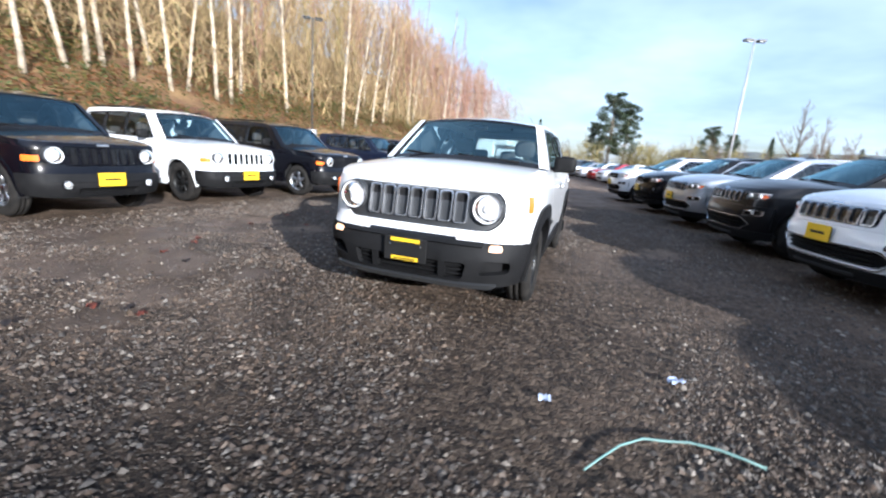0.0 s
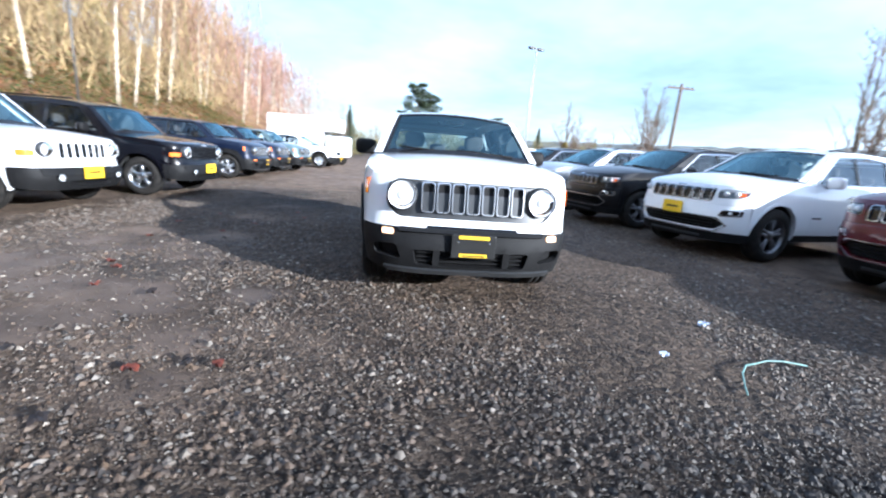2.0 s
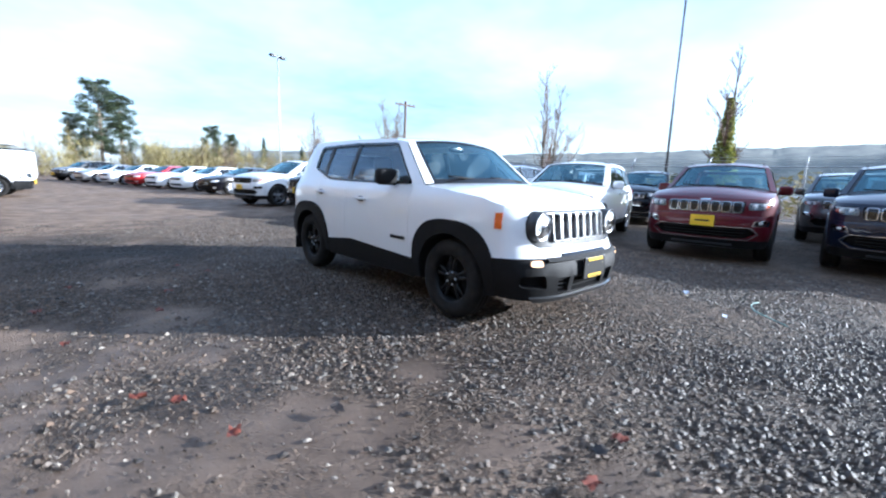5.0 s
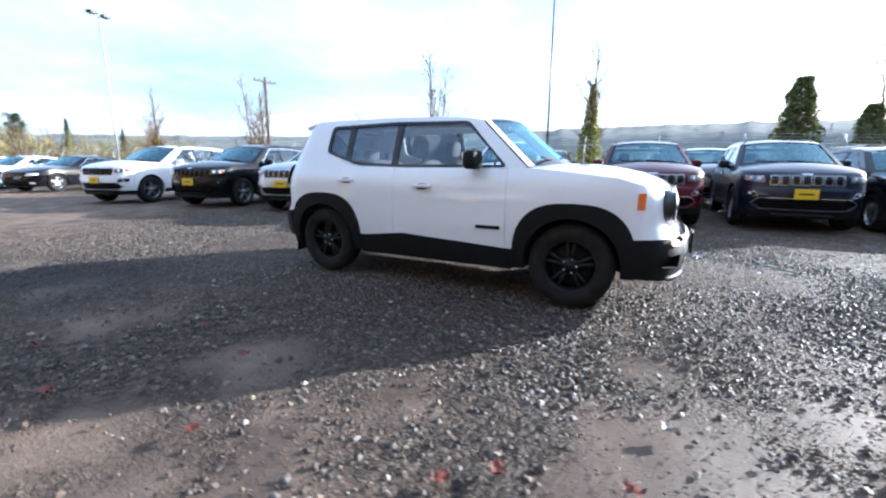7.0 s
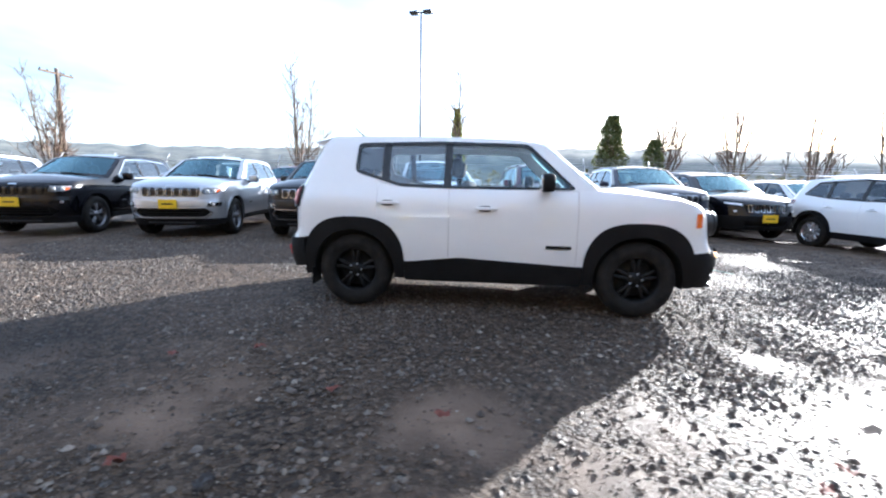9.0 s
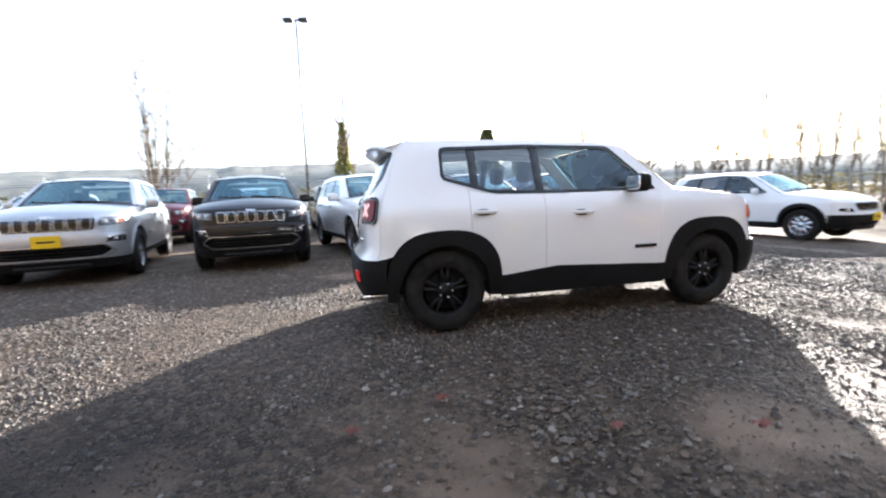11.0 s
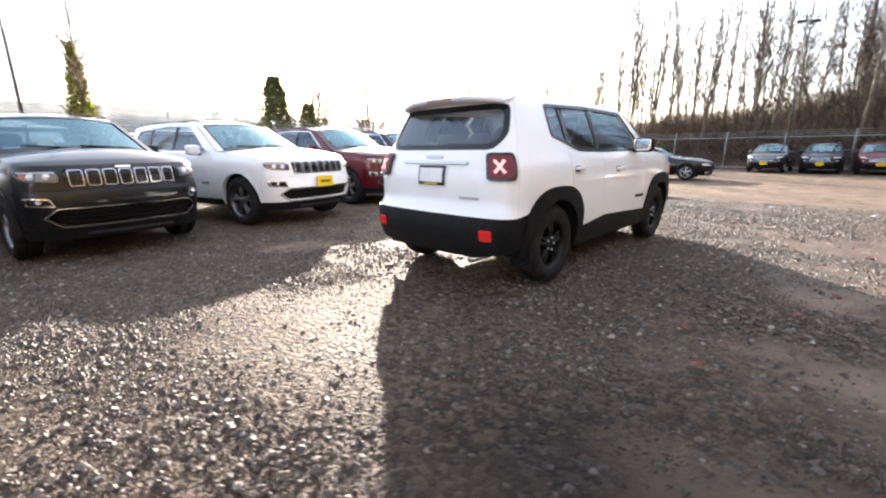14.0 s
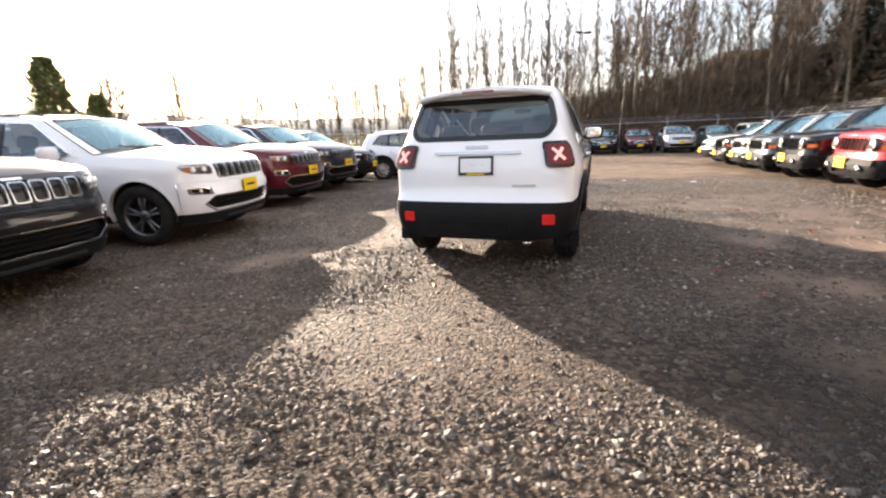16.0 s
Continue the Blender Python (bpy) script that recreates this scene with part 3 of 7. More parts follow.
    part("floor_pan", mesh_of("floor_pan", *pan, DARK), car)
    for yy in (yf, yr):
        for sg in (1, -1):
            v, f = [], []
            prof = [(c["w"] - 0.05, ra + 0.01), (c["w"] - 0.3, ra + 0.02), (c["w"] - 0.34, ra), (c["w"] - 0.34, 0.02)]
            for i in range(17):
                a = radians(-12 + 204 * i / 16)
                for x, r in prof:
                    v.append((sg * x, yy + r * math.cos(a), zh + r * math.sin(a)))
            for i in range(16):
                for j in range(3):
                    k = i * 4 + j
                    f.append((k, k + 1, k + 5, k + 4))
            part("wheel_housing", mesh_of("wheel_housing", v, f, DARK), car)
    if detail:
        cabin(car, c)
    return car


def clip_y(poly, lo, hi):
    """The part of an outline with lo <= first coordinate <= hi."""
    for sign, lim in ((1, lo), (-1, -hi)):
        out = []
        for (a, b), (e, f) in zip(poly, poly[1:] + poly[:1]):
            i, j = sign * a >= lim, sign * e >= lim
            if i:
                out.append((a, b))
            if i != j:
                t = (lim * sign - a) / (e - a)
                out.append((a + (e - a) * t, b + (f - b) * t))
        poly = out
        if not poly:
            return []
    return poly


def grow(poly, d):
    """An outline pushed outwards by d (drawn clockwise or not)."""
    pts = [Vector(p[:2]) for p in poly]
    area = sum(a.x * b.y - b.x * a.y for a, b in zip(pts, pts[1:] + pts[:1]))
    sg = 1 if area > 0 else -1
    out = []
    for i, p in enumerate(pts):
        a, b = (p - pts[i - 1]).normalized(), (pts[(i + 1) % len(pts)] - p).normalized()
        n = Vector((a.y + b.y, -a.x - b.x)) * sg
        n = n.normalized() / max(0.5, math.sqrt(max(0.0, (1 + a.dot(b)) / 2)))
        out.append((p.x + n.x * d, p.y + n.y * d))
    return out


def squarish(cy, cz, r, a0, a1, n=24, power=2.15):
    """A wheel-arch outline, flatter on top and squarer at the shoulders than a circle."""
    out = []
    for i in range(n + 1):
        a = radians(a0 + (a1 - a0) * i / n)
        c, s = math.cos(a), math.sin(a)
        out.append((cy + 0.96 * r * math.copysign(abs(c) ** (2 / power), c), cz + r * math.copysign(abs(s) ** (2 / power), s)))
    return out


def cabin(car, c):
    """Dashboard, seats with headrests and the steering wheel."""
    w = c["w"]
    ay, az = c["cowl_side"]
    by, bz = c["a_top"]
    h = bz - az
    part("dashboard", blob_mesh("dashboard", (0, ay + 0.24, az - 0.16), (2 * w - 0.5, 0.46, 0.30), CABIN, 0.35), car)
    part("cabin_lining", blob_mesh("cabin_lining", (0, (ay + c["quarter"]) / 2, 0.62), (2 * w - 0.34, c["quarter"] - ay - 0.1, 0.52), CABIN, 0.15), car)
    zs = az - 0.60
    def seat(x, y, wide=0.5):
        st = part("seat", blob_mesh("seat", (x, y - 0.1, zs + 0.05), (wide, 0.5, 0.2), SEATM, 0.45), car)
        part("backrest", blob_mesh("backrest", (x, y + 0.2, zs + 0.38), (wide, 0.15, 0.60), SEATM, 0.5, 14), st)
        return st
    for x in (-0.38, 0.38):
        st = seat(x, (ay + by) / 2 + 0.78)
        part("headrest", blob_mesh("headrest", (x, (ay + by) / 2 + 1.04, zs + 0.80), (0.25, 0.11, 0.19), SEATM, 0.6, 8), st)
    yb = min(c["quarter"] - 0.75, (ay + by) / 2 + 1.75)
    st = seat(0, yb, 1.25)
    for x in (-0.42, 0.0, 0.42):
        part("headrest", blob_mesh("headrest", (x, yb + 0.24, zs + 0.72), (0.24, 0.1, 0.13), SEATM, 0.6, 8), st)
    ring = [((math.cos(t) * 0.18), (math.sin(t) * 0.18)) for t in np.linspace(0, 2 * math.pi, 21)]
    pts = [Vector((0.38 + a, (ay + by) / 2 + 0.42 + b * 0.35, az - 0.08 + b * 0.93)) for a, b in ring]
    part("steering_wheel", mesh_of("steering_wheel", *tube(pts, [0.015] * 21, 6, False), CABIN), car)
    part("inner_mirror", blob_mesh("inner_mirror", (0, by - 0.02, bz - 0.03), (0.22, 0.03, 0.06), TRIM, 0.6), car)

# ---- car kinds: fitted outlines, nose to -y ----
RENEGADE = dict(
    square=2.7, w=0.895, yf=-1.285, yr=1.285, r=0.345, arch=0.385, flare=0.115, sill=0.27, clad=0.45, low_f=0.27, low_r=0.30,
    plan=[(0, -2.12), (0.35, -2.11), (0.58, -2.06), (0.75, -1.96), (0.845, -1.80), (0.88, -1.5), (0.893, -1.2), (0.888, 0), (0.893, 1.2), (0.885, 1.6), (0.85, 1.82), (0.75, 1.95), (0.5, 2.0), (0, 2.02)],
    side=[(0.2, 0.08), (0.45, 0.03), (0.62, 0.012), (0.88, 0.008), (0.97, 0.012), (1.05, 0.035), (1.13, 0.075), (1.3, 0.135), (1.5, 0.215), (1.57, 0.25), (1.63, 0.31)],
    front=[(0.2, 0.10), (0.32, 0.03), (0.5, 0.0), (0.58, 0.02), (0.63, 0.09), (0.72, 0.11), (0.93, 0.14), (1.0, 0.19)],
    rear=[(0.2, 0.10), (0.4, 0.02), (0.55, 0.0), (0.64, 0.03), (0.68, 0.075), (0.95, 0.085), (1.1, 0.12), (1.2, 0.17), (1.45, 0.29), (1.6, 0.38)],
    nose_y=-1.79, nose_z=0.985, bump_f=0.605, bump_r=0.635, bump_mat_f=PLASTIC, bump_mat_r=PLASTIC, clad_mat=PLASTIC,
    nose_holes=[[(-0.58, 0.68), (0.58, 0.68), (0.665, 0.76), (0.665, 0.90), (0.61, 0.965), (-0.61, 0.965), (-0.665, 0.90), (-0.665, 0.76)]],
    bump_holes=[[(-0.42, 0.33), (0.42, 0.33), (0.45, 0.455), (-0.45, 0.455)], [(0.53, 0.37), (0.73, 0.39), (0.74, 0.475), (0.57, 0.485)], [(-0.53, 0.37), (-0.57, 0.485), (-0.74, 0.475), (-0.73, 0.39)]],
    hood_edge=[(-1.79, 1.0), (-1.6, 1.055), (-1.2, 1.10), (-0.90, 1.125)], cowl_side=(-0.90, 1.125), cowl_mid=(0, -1.04, 1.165), hood_crown=0.035,
    doors=(-0.74, 0.40, 1.06), belt=[(-0.75, 1.115), (0.4, 1.125), (0.86, 1.13), (1.1, 1.18)],
    quarter=1.80, roof_edge=[(-0.42, 1.535), (-0.2, 1.575), (0.5, 1.60), (1.3, 1.60), (1.8, 1.58)], a_top=(-0.44, 1.53), roof_crown=0.045, roof_rear=1.72, roof_bow=0.04,
    dlo=[(-0.70, 1.14), (0.38, 1.14), (0.86, 1.155), (1.27, 1.275), (1.26, 1.515), (0.5, 1.535), (-0.30, 1.515)], pillars=(0.42, 1.0),
    rear_glass=[(-0.58, 1.19), (0.58, 1.19), (0.645, 1.28), (0.585, 1.495), (-0.585, 1.495), (-0.645, 1.28)], tail_holes=[], tail_top=1.58,
    sill_mid=[(0.3, 0.50)])

GRAND = dict(
    w=0.965, yf=-1.457, yr=1.457, r=0.385, arch=0.43, flare=0.035, sill=0.30, clad=0.40, low_f=0.28, low_r=0.34, flare_off=0.012,
    plan=[(0, -2.37), (0.35, -2.355), (0.62, -2.29), (0.80, -2.17), (0.905, -1.97), (0.945, -1.6), (0.962, -1.2), (0.955, 0), (0.965, 1.3), (0.95, 1.8), (0.90, 2.15), (0.78, 2.36), (0.5, 2.43), (0, 2.45)],
    side=[(0.2, 0.10), (0.45, 0.03), (0.7, 0.01), (0.95, 0.012), (1.05, 0.04), (1.14, 0.085), (1.35, 0.16), (1.58, 0.25), (1.66, 0.30), (1.72, 0.38)],
    front=[(0.2, 0.14), (0.36, 0.06), (0.56, 0.0), (0.70, 0.0), (0.80, 0.035), (0.95, 0.055), (1.02, 0.10), (1.08, 0.18)],
    rear=[(0.2, 0.14), (0.45, 0.0), (0.68, 0.0), (0.75, 0.05), (1.1, 0.09), (1.2, 0.14), (1.6, 0.36), (1.72, 0.45)],
    # the sill is really body-coloured; its black stands in for the shadow low down
    nose_y=-1.96, nose_z=1.04, bump_f=0.775, bump_r=0.70, bump_mat_f=None, bump_mat_r=None, clad_mat=None, shaded_sill_mat=PLASTIC, bump_off=0.004,
    nose_holes=[[(-0.53, 0.808), (0.53, 0.808), (0.555, 1.0), (-0.555, 1.0)], [(0.575, 0.862), (0.80, 0.880), (0.865, 0.915), (0.87, 0.992), (0.59, 0.992)], [(-0.575, 0.862), (-0.59, 0.992), (-0.87, 0.992), (-0.865, 0.915), (-0.80, 0.880)]],
    bump_holes=[[(-0.60, 0.41), (0.60, 0.41), (0.73, 0.50), (0.63, 0.585), (-0.63, 0.585), (-0.73, 0.50)], [(0.66, 0.625), (0.84, 0.642), (0.85, 0.705), (0.69, 0.695)], [(-0.66, 0.625), (-0.69, 0.695), (-0.85, 0.705), (-0.84, 0.642)]],
    hood_edge=[(-1.96, 1.055), (-1.6, 1.11), (-1.2, 1.135), (-0.92, 1.15)], cowl_side=(-0.92, 1.15), cowl_mid=(0, -1.12, 1.21), hood_crown=0.055,
    doors=(-0.72, 0.38, 1.22), belt=[(-0.75, 1.13), (0.4, 1.15), (1.2, 1.18), (1.4, 1.19)],
    quarter=2.12, roof_edge=[(-0.15, 1.60), (0.1, 1.655), (0.6, 1.68), (1.4, 1.66), (2.1, 1.60)], a_top=(-0.17, 1.595), roof_crown=0.05, roof_rear=2.02, roof_bow=0.05,
    dlo=[(-0.62, 1.155), (0.4, 1.165), (1.3, 1.19), (1.86, 1.24), (1.66, 1.55), (0.7, 1.61), (-0.02, 1.575)], pillars=(0.42, 1.22), seal=CHROME,
    rear_glass=[(-0.62, 1.22), (0.62, 1.22), (0.66, 1.3), (0.60, 1.54), (-0.60, 1.54), (-0.66, 1.3)], tail_holes=[], tail_top=1.60)

PATRIOT = dict(
    w=0.875, yf=-1.317, yr=1.317, r=0.35, arch=0.40, flare=0.05, sill=0.28, clad=0.40, low_f=0.30, low_r=0.34, flare_off=0.014,
    plan=[(0, -2.16), (0.4, -2.14), (0.64, -2.09), (0.78, -1.98), (0.84, -1.80), (0.862, -1.5), (0.873, -1.2), (0.868, 0), (0.873, 1.3), (0.865, 1.8), (0.84, 2.05), (0.74, 2.19), (0.5, 2.24), (0, 2.25)],
    side=[(0.2, 0.08), (0.45, 0.02), (0.7, 0.008), (0.95, 0.01), (1.02, 0.03), (1.12, 0.06), (1.3, 0.11), (1.5, 0.17), (1.6, 0.22), (1.66, 0.30)],
    front=[(0.2, 0.12), (0.4, 0.01), (0.52, 0.0), (0.60, 0.05), (0.66, 0.08), (0.95, 0.10), (1.02, 0.16)],
    rear=[(0.2, 0.12), (0.4, 0.01), (0.6, 0.0), (0.66, 0.06), (1.1, 0.08), (1.2, 0.12), (1.6, 0.26), (1.68, 0.34)],
    nose_y=-1.84, nose_z=0.985, bump_f=0.60, bump_r=0.64, bump_mat_f=PLASTIC, bump_mat_r=PLASTIC, clad_mat=None,
    nose_holes=[[(-0.44, 0.70), (0.44, 0.70), (0.46, 0.94), (-0.46, 0.94)]],
    bump_holes=[[(-0.36, 0.34), (0.36, 0.34), (0.38, 0.42), (-0.38, 0.42)]],
    hood_edge=[(-1.84, 0.995), (-1.5, 1.03), (-1.1, 1.05), (-0.82, 1.075)], cowl_side=(-0.82, 1.075), cowl_mid=(0, -0.95, 1.12), hood_crown=0.03,
    doors=(-0.70, 0.36, 1.10), belt=[(-0.72, 1.07), (0.4, 1.085), (1.1, 1.10), (1.3, 1.12)],
    quarter=2.02, roof_edge=[(-0.32, 1.545), (-0.1, 1.60), (0.6, 1.625), (1.4, 1.615), (2.0, 1.59)], a_top=(-0.34, 1.54), roof_crown=0.04, roof_rear=1.95, roof_bow=0.03,
    dlo=[(-0.60, 1.10), (0.36, 1.11), (1.1, 1.12), (1.78, 1.14), (1.72, 1.50), (0.5, 1.54), (-0.20, 1.515)], pillars=(0.38, 1.10),
    rear_glass=[(-0.60, 1.18), (0.60, 1.18), (0.64, 1.25), (0.60, 1.50), (-0.60, 1.50), (-0.64, 1.25)], tail_holes=[], tail_top=1.58)

CHEROKEE = dict(
    w=0.925, yf=-1.35, yr=1.35, r=0.365, arch=0.41, flare=0.075, sill=0.28, clad=0.42, low_f=0.28, low_r=0.32,
    plan=[(0, -2.30), (0.35, -2.25), (0.60, -2.15), (0.77, -2.0), (0.87, -1.80), (0.91, -1.45), (0.923, -1.1), (0.918, 0), (0.925, 1.2), (0.91, 1.7), (0.86, 2.03), (0.74, 2.22), (0.45, 2.30), (0, 2.32)],
    side=[(0.2, 0.10), (0.45, 0.03), (0.7, 0.01), (0.9, 0.015), (1.05, 0.06), (1.12, 0.09), (1.3, 0.16), (1.5, 0.25), (1.58, 0.30), (1.64, 0.38)],
    front=[(0.2, 0.14), (0.4, 0.03), (0.58, 0.0), (0.66, 0.03), (0.75, 0.06), (0.86, 0.08), (0.95, 0.18), (1.0, 0.26)],
    rear=[(0.2, 0.14), (0.45, 0.0), (0.64, 0.0), (0.7, 0.06), (1.05, 0.12), (1.5, 0.40), (1.64, 0.50)],
    nose_y=-1.86, nose_z=0.93, bump_f=0.60, bump_r=0.66, bump_mat_f=PLASTIC, bump_mat_r=PLASTIC, clad_mat=PLASTIC,
    nose_holes=[[(-0.45, 0.68), (0.45, 0.68), (0.50, 0.86), (-0.50, 0.86)]],
    bump_holes=[[(-0.45, 0.36), (0.45, 0.36), (0.5, 0.48), (-0.5, 0.48)]],
    hood_edge=[(-1.86, 0.945), (-1.5, 1.02), (-1.1, 1.06), (-0.90, 1.09)], cowl_side=(-0.90, 1.09), cowl_mid=(0, -1.1, 1.14), hood_crown=0.03,
    doors=(-0.72, 0.36, 1.12), belt=[(-0.75, 1.08), (0.4, 1.10), (1.1, 1.13), (1.3, 1.14)],
    quarter=1.98, roof_edge=[(-0.18, 1.515), (0.1, 1.58), (0.6, 1.61), (1.3, 1.59), (1.95, 1.53)], a_top=(-0.2, 1.51), roof_crown=0.045, roof_rear=1.88, roof_bow=0.05,
    dlo=[(-0.60, 1.11), (0.36, 1.12), (1.1, 1.15), (1.68, 1.22), (1.45, 1.48), (0.5, 1.54), (-0.05, 1.495)], pillars=(0.38, 1.12),
    rear_glass=[(-0.58, 1.16), (0.58, 1.16), (0.62, 1.24), (0.54, 1.46), (-0.54, 1.46), (-0.62, 1.24)], tail_holes=[], tail_top=1.53)

SEDAN = dict(
    w=0.945, yf=-1.525, yr=1.525, r=0.36, arch=0.395, flare=0.02, sill=0.22, clad=0.34, low_f=0.20, low_r=0.26, flare_off=0.006,
    plan=[(0, -2.50), (0.4, -2.46), (0.66, -2.36), (0.82, -2.18), (0.90, -1.9), (0.935, -1.5), (0.943, -1.1), (0.938, 0), (0.943, 1.3), (0.93, 1.8), (0.89, 2.2), (0.78, 2.46), (0.5, 2.53), (0, 2.54)],
    side=[(0.15, 0.10), (0.4, 0.02), (0.65, 0.0), (0.85, 0.03), (0.98, 0.075), (1.1, 0.15), (1.3, 0.27), (1.4, 0.34), (1.46, 0.42)],
    front=[(0.15, 0.14), (0.35, 0.02), (0.5, 0.0), (0.65, 0.03), (0.78, 0.08), (0.85, 0.16)],
    rear=[(0.15, 0.14), (0.4, 0.0), (0.62, 0.0), (0.8, 0.05), (1.0, 0.10), (1.46, 0.3)],
    nose_y=-2.06, nose_z=0.78, bump_f=0.56, bump_r=0.60, bump_mat_f=None, bump_mat_r=None, clad_mat=None, bump_off=0.004,
    nose_holes=[[(-0.50, 0.62), (0.50, 0.62), (0.52, 0.73), (-0.52, 0.73)]],
    bump_holes=[[(-0.55, 0.28), (0.55, 0.28), (0.55, 0.42), (-0.55, 0.42)]],
    hood_edge=[(-2.06, 0.80), (-1.6, 0.90), (-1.1, 0.94), (-0.85, 0.97)], cowl_side=(-0.85, 0.97), cowl_mid=(0, -1.05, 1.03), hood_crown=0.03,
    doors=(-0.66, 0.42, 1.18), belt=[(-0.7, 0.955), (0.4, 0.985), (1.2, 1.01), (1.4, 1.02)],
    quarter=2.20, roof_edge=[(-0.05, 1.36), (0.25, 1.405), (0.8, 1.41), (1.2, 1.36), (1.75, 1.10), (2.2, 1.06)], a_top=(-0.08, 1.35), roof_crown=0.05, roof_rear=1.18, roof_bow=0.03, deck=(1.75, 1.10),
    dlo=[(-0.52, 0.985), (0.42, 1.005), (1.2, 1.03), (1.52, 1.07), (1.12, 1.30), (0.6, 1.345), (0.05, 1.32)], pillars=(0.42,), seal=CHROME,
    rear_glass=None, tail_holes=[], tail_top=1.06)


def rect(cx, cz, w, h, k=0.0):
    return [(cx - w / 2, cz - h / 2), (cx + w / 2, cz - h / 2), (cx + w / 2 + k, cz + h / 2), (cx - w / 2 - k, cz + h / 2)]


def nose_part(car, c, name, poly, mat, off=0.0, thick=0.02, hole=None, r=0.02, label="", parent=None, rs=0.09):
    sh = c["shell"]
    return part(name, mesh_of(name, *sheet(sh, sh.fronts(rounded(poly, r), 0.03), off, thick, [sh.fronts(rounded(hole, r * 0.8), 0.03)] if hole else (), rs), mat), parent or car, label)


def tail_part(car, c, name, poly, mat, off=0.0, thick=0.02, hole=None, r=0.02, label="", parent=None):
    sh = c["shell"]
    return part(name, mesh_of(name, *sheet(sh, sh.rears(rounded(poly, r), 0.03), off, thick, [sh.rears(rounded(hole, r * 0.8), 0.03)] if hole else (), 0.09), mat), parent or car, label)


def slots(car, c, n, cz, w, h, pitch, mat, off, ring=0.012, fill=None, deep=0.03):
    """Upright grille openings, each a bright ring round a dark recess."""
    for i in range(n):
        x = (i - (n - 1) / 2) * pitch
        o = nose_part(car, c, "grille_ring", rect(x, cz, w, h, 0.002), mat, off, deep, rect(x, cz, w - 2 * ring, h - 2 * ring, 0.002), 0.028, rs=0.5)
        nose_part(car, c, "grille_mesh", rect(x, cz, w - 2 * ring - 0.002, h - 2 * ring - 0.002), fill or PLASTIC, off - deep * 0.8, 0, None, 0.024, parent=o, rs=0.5)


def front_plate(car, c, z, lettered=True, dark=False):
    """A dealer plate on the nose: yellow with a dark bar of unreadable writing, or black with yellow bands."""
    p = c["shell"].at(0, z)
    y = p.y - 0.035
    pl = part("front_plate", box_mesh("front_plate", (0, y, z), (0.335, 0.014, 0.175), PLATEBLACK if dark else YELLOW, 0.004), car, "black plate with yellow bands" if dark else "yellow dealer plate")
    if dark:
        for dz, w in ((0.070, 0.23), (-0.066, 0.21)):
            part("plate_band", box_mesh("plate_band", (0, y - 0.009, z + dz), (w, 0.006, 0.024), YELLOW), pl, "yellow band")
        part("plate_writing", box_mesh("plate_writing", (-0.0, y - 0.0125, z - 0.068), (0.17, 0.003, 0.010), PLATEBLACK), pl)
        for x in (-0.12, 0.12):
            part("plate_screw", blob_mesh("plate_screw", (x, y - 0.009, z + 0.03), (0.014, 0.008, 0.014), CHROME, 0.9, n=8, m=4), pl)
    elif lettered:
        part("plate_writing", box_mesh("plate_writing", (0, y - 0.009, z + 0.0), (0.20, 0.004, 0.026), PLATEBLACK), pl)
        part("plate_bracket", box_mesh("plate_bracket", (0, y + 0.018, z), (0.30, 0.02, 0.13), PLASTIC), pl)


def mirrors(car, c, mat, y, z, x, size=(0.21, 0.10, 0.15)):
    for sg in (1, -1):
        m = part("mirror_cap", blob_mesh("mirror_cap", (sg * (x + 0.10), y, z), size, mat, 0.5), car)
        part("mirror_glass", blob_mesh("mirror_glass", (sg * (x + 0.10), y + size[1] * 0.47, z), (size[0] * 0.82, 0.015, size[2] * 0.78), CHROME, 0.35), m)
        part("mirror_arm", blob_mesh("mirror_arm", (sg * (x + 0.0), y + 0.01, z - size[2] * 0.36), (0.16, 0.06, 0.05), PLASTIC, 0.6), m)


def handles(car, c, mat, ys, z):
    sh = c["shell"]
    for y, zz in zip(ys, z):
        for sg in (1, -1):
            p = sh.at(sg * sh.side(y, zz), zz)
            h = part("door_handle", blob_mesh("door_handle", (p.x + sg * 0.022, y, zz), (0.03, 0.20, 0.032), mat, 0.55), car)
            part("handle_recess", blob_mesh("handle_recess", (p.x + sg * 0.0, y + 0.01, zz - 0.004), (0.012, 0.12, 0.055), PLASTIC, 0.7), h)


def wipers(car, c, rear=False):
    ay, az = c["cowl_side"]
    _, cy, cz = c["cowl_mid"]
    for x0, x1 in ((0.55, -0.02), (-0.05, -0.58)):
        pts = [Vector((x0 + (x1 - x0) * t, cy + 0.055 + 0.10 * abs(x0 + (x1 - x0) * t) ** 2, cz + 0.018 + 0.03 * t)) for t in np.linspace(0, 1, 7)]
        part("wiper", mesh_of("wiper", *tube(pts, [0.010] * 7, 5), PLASTIC), car)


def side_mark(car, c, y, z, w, h, mat, name="badge"):
    sh = c["shell"]
    pl = sh.sides([(y - w / 2, z - h / 2), (y + w / 2, z - h / 2), (y + w / 2, z + h / 2), (y - w / 2, z + h / 2)], 0.03)
    for sg in (1, -1):
        part(name, mesh_of(name, *sheet(sh, pl if sg > 0 else [(-a, b) for a, b in reversed(pl)], 0.008, 0.012, (), 0.2), mat), car)


